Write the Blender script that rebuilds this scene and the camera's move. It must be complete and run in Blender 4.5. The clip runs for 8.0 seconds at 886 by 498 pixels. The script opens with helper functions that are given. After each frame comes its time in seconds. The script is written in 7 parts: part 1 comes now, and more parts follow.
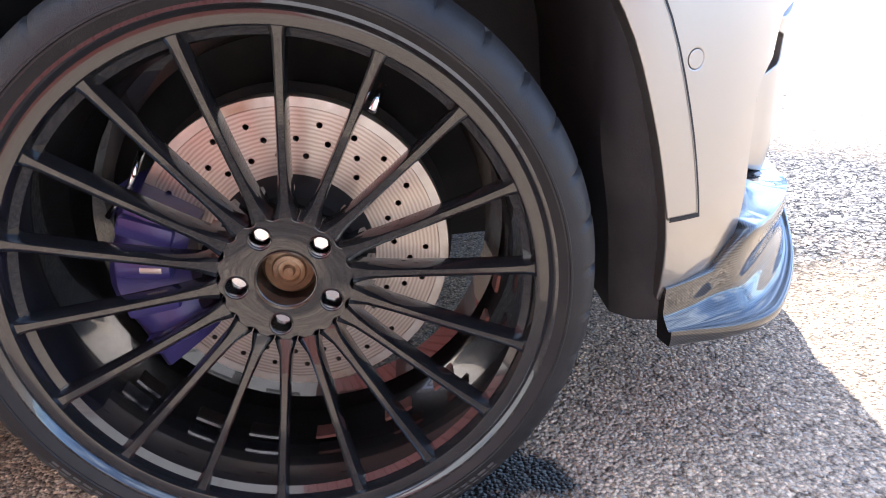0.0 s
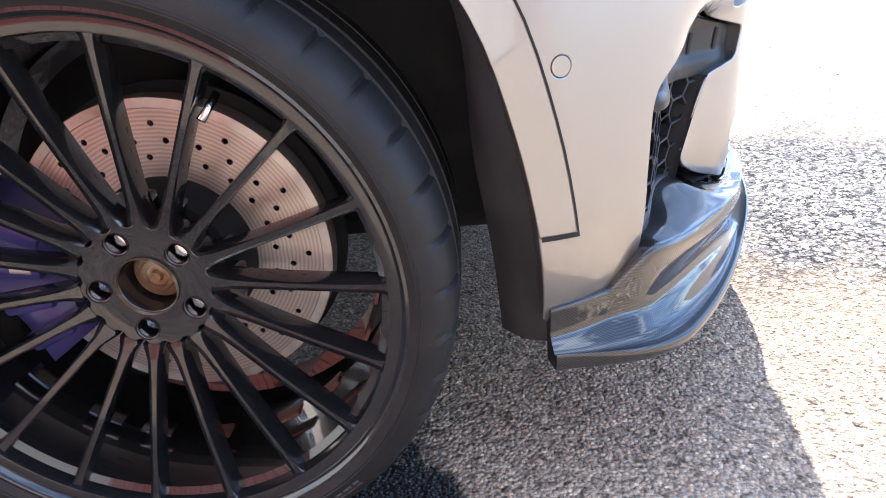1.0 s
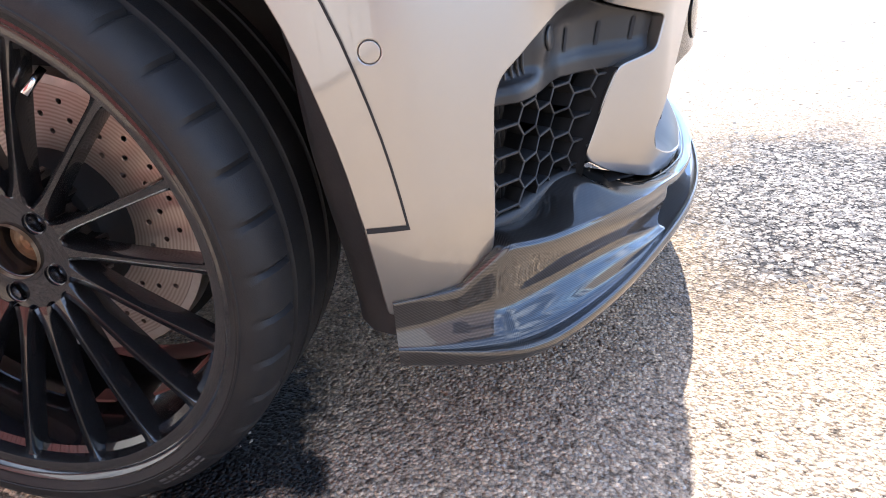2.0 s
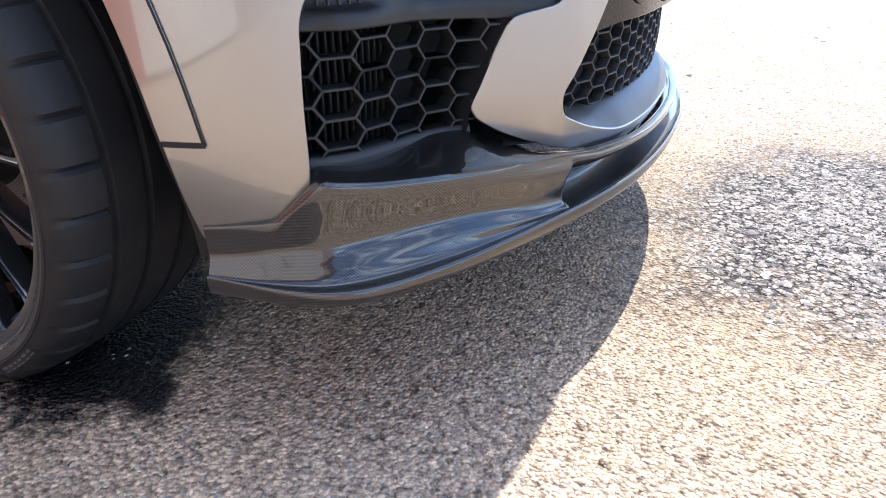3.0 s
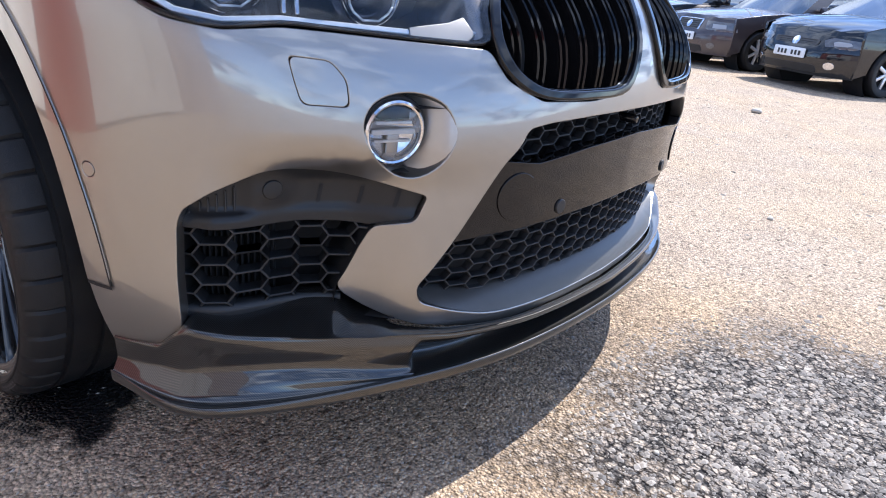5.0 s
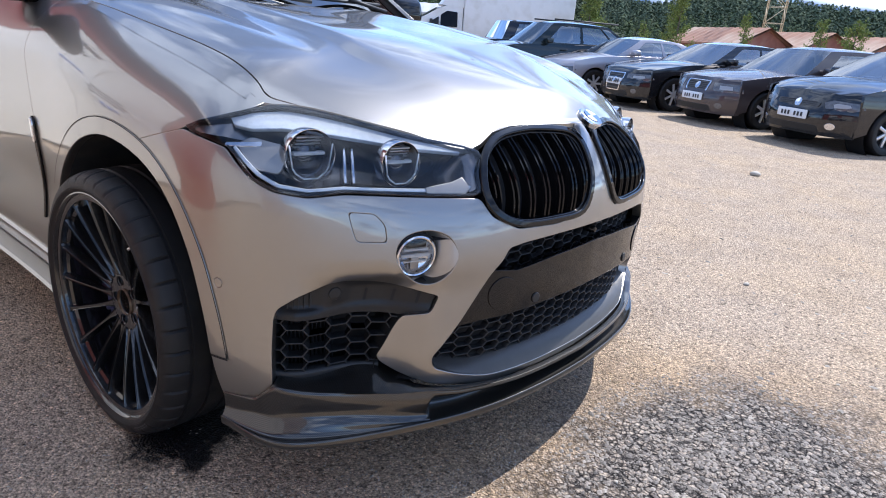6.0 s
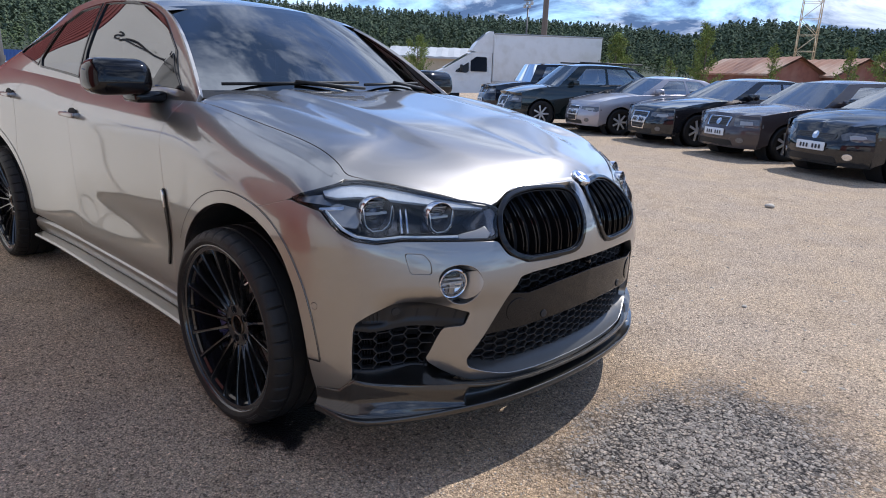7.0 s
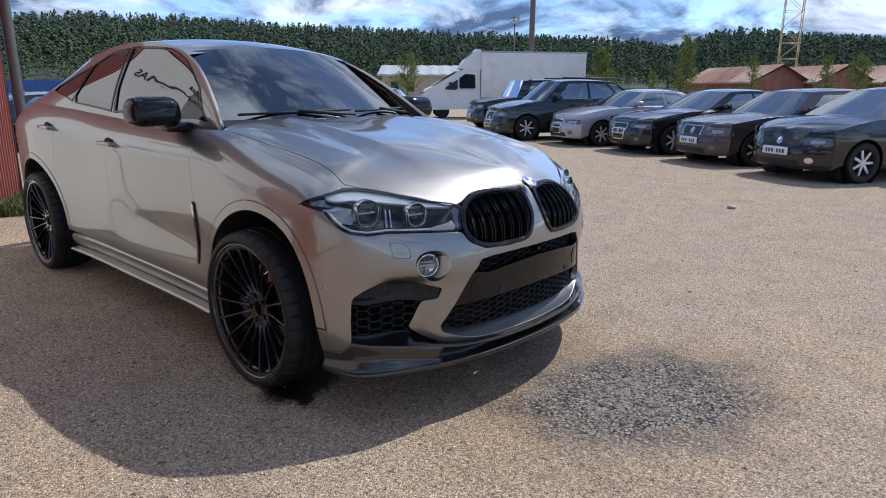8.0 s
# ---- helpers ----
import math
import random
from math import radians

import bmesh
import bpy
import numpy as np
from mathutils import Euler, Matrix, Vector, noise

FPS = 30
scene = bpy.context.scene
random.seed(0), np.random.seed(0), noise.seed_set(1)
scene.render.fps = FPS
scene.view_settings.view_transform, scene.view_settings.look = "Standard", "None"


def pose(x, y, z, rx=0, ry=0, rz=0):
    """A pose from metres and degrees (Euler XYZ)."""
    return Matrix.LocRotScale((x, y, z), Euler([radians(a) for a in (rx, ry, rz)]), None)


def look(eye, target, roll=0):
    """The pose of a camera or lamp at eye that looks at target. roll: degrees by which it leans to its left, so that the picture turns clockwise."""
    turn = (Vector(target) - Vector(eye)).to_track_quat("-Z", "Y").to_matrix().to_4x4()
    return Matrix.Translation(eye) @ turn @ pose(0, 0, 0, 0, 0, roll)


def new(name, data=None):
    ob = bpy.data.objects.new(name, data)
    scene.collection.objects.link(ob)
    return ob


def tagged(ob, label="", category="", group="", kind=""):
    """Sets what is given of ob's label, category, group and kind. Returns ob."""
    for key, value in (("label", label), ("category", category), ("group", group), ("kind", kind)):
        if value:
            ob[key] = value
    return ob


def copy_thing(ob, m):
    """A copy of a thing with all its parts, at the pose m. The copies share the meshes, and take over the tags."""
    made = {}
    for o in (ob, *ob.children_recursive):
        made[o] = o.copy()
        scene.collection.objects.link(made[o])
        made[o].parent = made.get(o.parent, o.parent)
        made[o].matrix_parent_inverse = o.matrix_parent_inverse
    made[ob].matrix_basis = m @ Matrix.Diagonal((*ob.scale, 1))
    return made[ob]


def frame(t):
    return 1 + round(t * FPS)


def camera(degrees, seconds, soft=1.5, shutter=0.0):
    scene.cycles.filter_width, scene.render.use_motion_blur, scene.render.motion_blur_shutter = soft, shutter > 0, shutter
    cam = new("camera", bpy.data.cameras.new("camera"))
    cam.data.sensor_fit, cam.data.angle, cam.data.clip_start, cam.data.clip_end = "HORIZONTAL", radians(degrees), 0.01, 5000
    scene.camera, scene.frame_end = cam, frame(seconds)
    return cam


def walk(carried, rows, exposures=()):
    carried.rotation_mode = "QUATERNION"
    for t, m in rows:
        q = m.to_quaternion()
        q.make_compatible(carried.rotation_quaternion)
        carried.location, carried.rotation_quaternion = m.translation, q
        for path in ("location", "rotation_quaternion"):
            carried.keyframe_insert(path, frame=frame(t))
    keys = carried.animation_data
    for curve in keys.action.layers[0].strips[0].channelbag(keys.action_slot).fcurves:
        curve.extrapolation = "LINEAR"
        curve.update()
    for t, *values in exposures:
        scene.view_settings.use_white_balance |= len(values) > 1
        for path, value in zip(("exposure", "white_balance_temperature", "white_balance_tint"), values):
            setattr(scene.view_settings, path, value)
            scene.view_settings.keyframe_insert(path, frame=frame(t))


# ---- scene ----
cam = camera(69.6, 8.0, soft=1.0)
PATH = [
    (0, (0.169, -1.63, 0.678), (0.263, 0.218, -0.08), -4.9),
    (0.5, (0.304, -1.599, 0.694), (0.267, 0.229, -0.117), -5.7),
    (1, (0.409, -1.58, 0.692), (0.297, 0.236, -0.139), -5.4),
    (1.2, (0.459, -1.57, 0.69), (0.312, 0.24, -0.148), -5.1),
    (2.3, (0.772, -1.519, 0.636), (0.313, 0.228, -0.221), -4.3),
    (2.5, (0.834, -1.502, 0.607), (0.3, 0.225, -0.25), -3.5),
    (3, (1.002, -1.433, 0.584), (0.329, 0.242, -0.277), -0.9),
    (3.5, (1.135, -1.358, 0.598), (0.286, 0.234, -0.265), 0.6),
    (4, (1.272, -1.292, 0.65), (0.279, 0.22, -0.203), 2.2),
    (4.5, (1.375, -1.263, 0.758), (0.308, 0.217, -0.062), 4.4),
    (5, (1.441, -1.313, 0.878), (0.345, 0.173, 0.109), 5.9),
    (5.2, (1.483, -1.36, 0.935), (0.367, 0.127, 0.199), 5.8),
    (6.3, (1.81, -1.735, 1.209), (0.58, -0.278, 0.604), 4.1),
    (6.5, (1.881, -1.812, 1.245), (0.623, -0.368, 0.667), 3.5),
    (7, (2.08, -2.037, 1.304), (0.772, -0.62, 0.773), 2.1),
    (7.5, (2.313, -2.234, 1.337), (0.971, -0.84, 0.834), 1.0),
    (7.9, (2.501, -2.381, 1.356), (1.142, -0.995, 0.871), 0.5),
    (8.0, (2.548, -2.418, 1.36), (1.235, -0.981, 0.875), 0.4),
]
walk(cam, [(t, look(eye, target, roll)) for t, eye, target, roll in PATH],
     [(0.0, 2.85, 5450, 10), (1.0, 2.72, 5500, 10), (2.5, 2.36, 5700, 11), (3.5, 2.12, 5700, 11), (4.5, 1.84, 5650, 12), (5.2, 1.62, 5600, 12), (6.5, 1.04, 5650, 12), (7.5, 0.60, 5750, 11), (8.0, 0.55, 5750, 11)])

# ---- world and sun ----
SUN_AT = Vector((0.10, 0.825, 1.0)).normalized()
world = bpy.data.worlds.new("sky")
scene.world = world
world.use_nodes = True
_n, _l = world.node_tree.nodes, world.node_tree.links
_bg = _n["Background"]
_sky = _n.new("ShaderNodeTexSky")
_sky.sky_type, _sky.sun_disc = "NISHITA", False
_sky.sun_elevation, _sky.sun_rotation = math.asin(SUN_AT.z), math.atan2(SUN_AT.x, SUN_AT.y)
_sky.air_density, _sky.dust_density, _sky.ozone_density = 0.65, 0.15, 1.6
_co = _n.new("ShaderNodeTexCoord")
_sx, _zz = _n.new("ShaderNodeSeparateXYZ"), _n.new("ShaderNodeMath")
_zz.operation = "ADD"
_zz.inputs[1].default_value = 0.34
_dv = _n.new("ShaderNodeVectorMath")
_dv.operation = "DIVIDE"
_cx = _n.new("ShaderNodeCombineXYZ")
_cl, _sh = _n.new("ShaderNodeTexNoise"), _n.new("ShaderNodeTexNoise")
for _t, _s, _d, _r, _w in ((_cl, 1.9, 10, 0.60, 0.5), (_sh, 2.6, 8, 0.62, 0.4)):
    _t.inputs["Scale"].default_value, _t.inputs["Detail"].default_value, _t.inputs["Roughness"].default_value, _t.inputs["Distortion"].default_value = _s, _d, _r, _w
_ra, _gr = _n.new("ShaderNodeValToRGB"), _n.new("ShaderNodeValToRGB")
_ra.color_ramp.elements[0].position, _ra.color_ramp.elements[1].position = 0.43, 0.57
_ra.color_ramp.elements[0].color = (0.08, 0.08, 0.08, 1)
_gr.color_ramp.elements[0].position, _gr.color_ramp.elements[0].color = 0.46, (0.62, 0.95, 1.65, 1)
_gr.color_ramp.elements[1].position, _gr.color_ramp.elements[1].color = 0.61, (5.2, 5.5, 6.0, 1)
_mx = _n.new("ShaderNodeMix")
_mx.data_type = "RGBA"
_l.new(_co.outputs["Generated"], _sx.inputs["Vector"])
_l.new(_sx.outputs["Z"], _zz.inputs[0])
for _k in "XYZ":
    _l.new(_zz.outputs["Value"], _cx.inputs[_k])
_l.new(_co.outputs["Generated"], _dv.inputs[0])
_l.new(_cx.outputs["Vector"], _dv.inputs[1])
_mv = _n.new("ShaderNodeVectorMath")
_mv.operation = "ADD"
_mv.inputs[1].default_value = (-7.4, -1.9, 1.4)
_l.new(_dv.outputs["Vector"], _mv.inputs[0])
_l.new(_mv.outputs["Vector"], _cl.inputs["Vector"])
_l.new(_mv.outputs["Vector"], _sh.inputs["Vector"])
_l.new(_cl.outputs["Fac"], _ra.inputs["Fac"])
_l.new(_sh.outputs["Fac"], _gr.inputs["Fac"])
_l.new(_ra.outputs["Color"], _mx.inputs["Factor"])
_l.new(_sky.outputs["Color"], _mx.inputs["A"])
_l.new(_gr.outputs["Color"], _mx.inputs["B"])
# thin cloud is brighter round the sun
_dt, _ar, _br = _n.new("ShaderNodeVectorMath"), _n.new("ShaderNodeMapRange"), _n.new("ShaderNodeVectorMath")
_dt.operation, _br.operation = "DOT_PRODUCT", "SCALE"
_dt.inputs[1].default_value = SUN_AT
_ar.interpolation_type = "SMOOTHSTEP"
_ar.inputs["From Min"].default_value, _ar.inputs["From Max"].default_value, _ar.inputs["To Min"].default_value, _ar.inputs["To Max"].default_value = 0.92, 0.995, 1.0, 2.2
_l.new(_co.outputs["Generated"], _dt.inputs[0])
_l.new(_dt.outputs["Value"], _ar.inputs["Value"])
_l.new(_mx.outputs["Result"], _br.inputs[0])
_l.new(_ar.outputs["Result"], _br.inputs["Scale"])
_l.new(_br.outputs["Vector"], _bg.inputs["Color"])
_bg.inputs["Strength"].default_value = 0.13
sun = new("sun", bpy.data.lights.new("sun", "SUN"))
sun.data.energy, sun.data.angle, sun.data.color = 2.75, radians(0.55), (1.0, 0.89, 0.74)
sun.matrix_world = look(SUN_AT * 50, (0, 0, 0))


# ---- materials ----
def material(name, color, rough=0.5, metal=0.0, vary=0.0, scale=20.0, bump=0.0, bump_scale=200.0, coat=0.0, rough_vary=0.0, spec=0.5, second=None, second_scale=3.0, detail=4.0):
    """A procedural surface: a base colour mottled at two scales, uneven gloss and fine relief, at object size."""
    m = bpy.data.materials.new(name)
    m.use_nodes = True
    n, l = m.node_tree.nodes, m.node_tree.links
    b = n["Principled BSDF"]
    b.inputs["Base Color"].default_value = (*color, 1)
    b.inputs["Roughness"].default_value, b.inputs["Metallic"].default_value = rough, metal
    b.inputs["Specular IOR Level"].default_value = spec
    b.inputs["Coat Weight"].default_value, b.inputs["Coat Roughness"].default_value = coat, 0.02
    co = n.new("ShaderNodeTexCoord")
    if vary or rough_vary or second:
        t = n.new("ShaderNodeTexNoise")
        t.inputs["Scale"].default_value, t.inputs["Detail"].default_value = scale, detail
        l.new(co.outputs["Object"], t.inputs["Vector"])
        mix = n.new("ShaderNodeMix")
        mix.data_type = "RGBA"
        mix.inputs["A"].default_value = (*[c * (1 - vary) for c in color], 1)
        mix.inputs["B"].default_value = (*[min(1, c * (1 + vary)) for c in color], 1)
        l.new(t.outputs["Fac"], mix.inputs["Factor"])
        out = mix.outputs["Result"]
        if second:
            t2 = n.new("ShaderNodeTexNoise")
            t2.inputs["Scale"].default_value, t2.inputs["Detail"].default_value = second_scale, 6
            l.new(co.outputs["Object"], t2.inputs["Vector"])
            r2 = n.new("ShaderNodeValToRGB")
            r2.color_ramp.elements[0].position, r2.color_ramp.elements[1].position = 0.48, 0.68
            l.new(t2.outputs["Fac"], r2.inputs["Fac"])
            m2 = n.new("ShaderNodeMix")
            m2.data_type = "RGBA"
            m2.inputs["B"].default_value = (*second, 1)
            l.new(r2.outputs["Color"], m2.inputs["Factor"])
            l.new(out, m2.inputs["A"])
            out = m2.outputs["Result"]
        l.new(out, b.inputs["Base Color"])
        if rough_vary:
            mr = n.new("ShaderNodeMapRange")
            mr.inputs["To Min"].default_value, mr.inputs["To Max"].default_value = max(0.0, rough - rough_vary), min(1.0, rough + rough_vary)
            l.new(t.outputs["Fac"], mr.inputs["Value"])
            l.new(mr.outputs["Result"], b.inputs["Roughness"])
    if bump:
        t3 = n.new("ShaderNodeTexNoise")
        t3.inputs["Scale"].default_value, t3.inputs["Detail"].default_value = bump_scale, 3
        l.new(co.outputs["Object"], t3.inputs["Vector"])
        bp = n.new("ShaderNodeBump")
        bp.inputs["Strength"].default_value, bp.inputs["Distance"].default_value = bump, 0.002
        l.new(t3.outputs["Fac"], bp.inputs["Height"])
        l.new(bp.outputs["Normal"], b.inputs["Normal"])
    return m


def glass(name, tint=(0.9, 0.95, 1.0), rough=0.0, clear=0.85, ior=1.5):
    """Thin glass: a clear pane with real reflections."""
    m = bpy.data.materials.new(name)
    m.use_nodes = True
    n, l = m.node_tree.nodes, m.node_tree.links
    n.remove(n["Principled BSDF"])
    tr, gl, mx = n.new("ShaderNodeBsdfTransparent"), n.new("ShaderNodeBsdfGlossy"), n.new("ShaderNodeMixShader")
    fr = n.new("ShaderNodeFresnel")
    fr.inputs["IOR"].default_value = ior
    tr.inputs["Color"].default_value = (*[c * clear for c in tint], 1)
    gl.inputs["Roughness"].default_value, gl.inputs["Color"].default_value = rough, (1, 1, 1, 1)
    l.new(fr.outputs["Fac"], mx.inputs["Fac"])
    l.new(tr.outputs["BSDF"], mx.inputs[1])
    l.new(gl.outputs["BSDF"], mx.inputs[2])
    l.new(mx.outputs["Shader"], n["Material Output"].inputs["Surface"])
    return m


PAINT = material("grey_metallic_paint", (0.285, 0.272, 0.255), 0.37, 0.92, vary=0.03, scale=1300, coat=1.0, rough_vary=0.008, second=(0.285, 0.27, 0.25), second_scale=1.3)
PAINT.node_tree.nodes["Principled BSDF"].inputs["Coat IOR"].default_value = 1.85
PAINT.node_tree.nodes["Principled BSDF"].inputs["Coat Roughness"].default_value = 0.045
GLOSS = material("gloss_black", (0.005, 0.005, 0.006), 0.06, 0.0, vary=0.3, scale=8, coat=0.0, rough_vary=0.03, spec=0.4)
SATIN_BLACK = material("satin_black_moulding", (0.016, 0.0165, 0.018), 0.36, 0.0, spec=0.35, vary=0.12, scale=40, rough_vary=0.05, bump=0.04, bump_scale=700)
PLASTIC = material("black_plastic", (0.015, 0.0155, 0.017), 0.5, 0.0, vary=0.25, scale=60, bump=0.15, bump_scale=900, rough_vary=0.08)
LINER = material("wheel_arch_liner", (0.016, 0.017, 0.019), 0.75, 0.0, vary=0.4, scale=14, bump=0.3, bump_scale=350, second=(0.035, 0.033, 0.03), second_scale=9)
RIM = material("satin_black_rim", (0.014, 0.014, 0.015), 0.18, 0.25, vary=0.25, scale=35, coat=0.9, rough_vary=0.06, bump=0.05, bump_scale=500)
RUBBER = material("tyre_rubber", (0.0095, 0.0095, 0.0105), 0.55, 0.0, spec=0.35, vary=0.3, scale=40, bump=0.25, bump_scale=600, second=(0.015, 0.0145, 0.014), second_scale=14, rough_vary=0.1)
STEEL = material("brake_steel", (0.55, 0.53, 0.50), 0.36, 0.9, vary=0.18, scale=70, bump=0.2, bump_scale=300, second=(0.35, 0.28, 0.22), second_scale=11)
CHROME = material("bright_metal", (0.72, 0.72, 0.74), 0.12, 1.0, vary=0.05, scale=30)
SATIN = material("satin_grey", (0.42, 0.41, 0.40), 0.38, 0.8, vary=0.06, scale=50)
FLOOR_SATIN = material("dark_satin_grey", (0.085, 0.083, 0.08), 0.42, 0.4, vary=0.08, scale=40)
RUST = material("rusty_hub", (0.22, 0.13, 0.07), 0.6, 0.5, vary=0.5, scale=90, bump=0.4, bump_scale=240, second=(0.45, 0.36, 0.25), second_scale=40)
CALIPER = material("violet_blue_caliper", (0.040, 0.036, 0.15), 0.34, 0.1, vary=0.25, scale=50, bump=0.15, bump_scale=300)
DARK = material("dark_inside", (0.01, 0.01, 0.011), 0.8, 0.0, vary=0.3, scale=12)
LEATHER = material("red_leather", (0.16, 0.02, 0.015), 0.5, 0.0, vary=0.25, scale=30, bump=0.2, bump_scale=300)
LENS = glass("headlight_glass", (0.95, 0.97, 1.0), 0.0, 0.92)
PANE = glass("tinted_pane", (0.35, 0.42, 0.5), 0.0, 0.14, 2.9)
WHITE = material("white_paint", (0.78, 0.78, 0.77), 0.4, 0.0, vary=0.04, scale=6, rough_vary=0.08, second=(0.7, 0.69, 0.66), second_scale=2)
BLUE = material("enamel_blue", (0.03, 0.12, 0.42), 0.25, 0.0, coat=0.5, vary=0.05)
BAR = material("dark_print", (0.03, 0.03, 0.035), 0.6, 0.0, vary=0.2, scale=30)


def carbon_material():
    """Lacquered twill weave: fine slanting ribs of two greys, laid along the moulding, under clear coat."""
    m = material("carbon_fibre", (0.02, 0.02, 0.021), 0.3, 0.6, coat=1.0)
    n, l = m.node_tree.nodes, m.node_tree.links
    b = n["Principled BSDF"]
    co = n.new("ShaderNodeTexCoord")
    w1, w2, w3 = n.new("ShaderNodeTexWave"), n.new("ShaderNodeTexWave"), n.new("ShaderNodeTexNoise")
    for w, d, k in ((w1, "DIAGONAL", 150), (w2, "Y", 60)):
        w.wave_type, w.bands_direction, w.wave_profile = "BANDS", d, "SIN"
        w.inputs["Scale"].default_value = k
        l.new(co.outputs["UV"], w.inputs["Vector"])
    w3.inputs["Scale"].default_value = 14
    l.new(co.outputs["UV"], w3.inputs["Vector"])
    mu, ad = n.new("ShaderNodeMath"), n.new("ShaderNodeMath")
    mu.operation, ad.operation = "MULTIPLY_ADD", "MULTIPLY"
    l.new(w2.outputs["Fac"], mu.inputs[0])
    mu.inputs[1].default_value, mu.inputs[2].default_value = 0.35, 0.65
    l.new(mu.outputs["Value"], ad.inputs[0])
    l.new(w1.outputs["Fac"], ad.inputs[1])
    mix = n.new("ShaderNodeMix")
    mix.data_type = "RGBA"
    mix.inputs["A"].default_value, mix.inputs["B"].default_value = (0.010, 0.010, 0.010, 1), (0.048, 0.045, 0.042, 1)
    l.new(ad.outputs["Value"], mix.inputs["Factor"])
    l.new(mix.outputs["Result"], b.inputs["Base Color"])
    b.inputs["Roughness"].default_value, b.inputs["Coat IOR"].default_value, b.inputs["Coat Roughness"].default_value = 0.38, 1.65, 0.012
    return m


CARBON = carbon_material()
# ---- the shape of the body: a wall wrapped round it, a hood and a cabin ----
def spline(ts, vs):
    """A natural cubic spline through the knots; linear past the ends."""
    ts, vs = np.array(ts, float), np.array(vs, float)
    n, h = len(ts), np.diff(ts)
    a, r = np.eye(n), np.zeros((n,) + vs.shape[1:])
    for i in range(1, n - 1):
        a[i, i - 1:i + 2] = h[i - 1], 2 * (h[i - 1] + h[i]), h[i]
        r[i] = 6 * ((vs[i + 1] - vs[i]) / h[i] - (vs[i] - vs[i - 1]) / h[i - 1])
    m = np.linalg.solve(a, r)

    def at(t):
        t = min(max(t, ts[0]), ts[-1])
        i = min(max(int(np.searchsorted(ts, t)) - 1, 0), n - 2)
        p, q = ts[i + 1] - t, t - ts[i]
        return (m[i] * p ** 3 + m[i + 1] * q ** 3) / (6 * h[i]) + (vs[i] / h[i] - m[i] * h[i] / 6) * p + (vs[i + 1] / h[i] - m[i + 1] * h[i] / 6) * q
    return at


# half plan of the body from the nose round to the tail: x, half width, height of the shoulder
KNOTS = [(0.952, 0, 0.955), (0.945, 0.15, 0.955), (0.93, 0.28, 0.95), (0.905, 0.40, 0.945), (0.845, 0.555, 0.945), (0.785, 0.665, 0.95),
         (0.70, 0.775, 0.955), (0.60, 0.868, 0.965), (0.50, 0.922, 0.985), (0.30, 0.943, 1.035), (0, 0.95, 1.095), (-0.4, 0.918, 1.155),
         (-0.8, 0.90, 1.155), (-1.5, 0.895, 1.165), (-2.2, 0.905, 1.20), (-2.6, 0.935, 1.225), (-2.933, 0.952, 1.24), (-3.3, 0.935, 1.245),
         (-3.6, 0.87, 1.22), (-3.8, 0.72, 1.2), (-3.9, 0.45, 1.18), (-3.93, 0, 1.18)]
_run = np.concatenate([[0], np.cumsum(np.hypot(*np.diff(np.array(KNOTS)[:, :2], axis=0).T))])
_plan = spline(_run, [k[:2] for k in KNOTS])
_grid = np.linspace(0, _run[-1], 1200)
_pts = np.array([_plan(t) for t in _grid])
shoulder_z = spline(_run, [k[2] for k in KNOTS])


def smooth(lo, hi, v):
    t = min(max((v - lo) / (hi - lo), 0.0), 1.0)
    return t * t * (3 - 2 * t)


def plan(a):
    """The half plan's point and outward normal, a metres from the nose."""
    p, d = _plan(a), _plan(a + 0.004) - _plan(a - 0.004)
    if a < 0.004:
        d = np.array([0, 1.0])
    d = d / (np.hypot(*d) + 1e-9)
    return p, np.array([d[1], -d[0]])


def pillar_back(a):
    """How far the pillar between the intakes lies behind the plan."""
    return (0.012 * smooth(0.35, 0.55, a) + 0.055 * smooth(0.54, 0.71, a)) * (1 - smooth(0.74, 0.92, a))


def wall(a, z):
    """A place on the body's wall (right half): a metres round from the nose, at the height z."""
    p, n = plan(a)
    f = 1 - smooth(0.55, 1.1, a)
    t = shoulder_z(a) - z
    o = (1 - 0.55 * f) * 0.14 * max(0.0, 1 - t / 0.19) ** 2
    o += f * (0.55 + 0.45 * smooth(0.0, 0.5, a)) * 1.1 * max(0.0, z - 0.62) ** 2
    o += 0.05 * max(0.0, (0.42 - z) / 0.2) ** 2
    o += 0.014 * smooth(1.9, 2.2, a) * (1 - smooth(3.0, 3.4, a)) * math.exp(-((z - 0.58) / 0.12) ** 2)
    o += pillar_back(a) * (1 - smooth(0.56, 0.645, z))
    q = p - n * o
    return np.array([q[0], -q[1], z])


def side(x):
    """Metres round from the nose at which the right side is at x."""
    return float(np.interp(-x, -_pts[:, 0][::1], _grid))


def skin_point(a, z):
    """wall() over both halves: the left half has a below 0."""
    p = wall(abs(a), z)
    return p if a >= 0 else p * np.array([1, -1, 1])


# ---- building helpers ----
from mathutils.geometry import delaunay_2d_cdt


def tidy(mesh, flat=False):
    for p in mesh.polygons:
        p.use_smooth = not flat


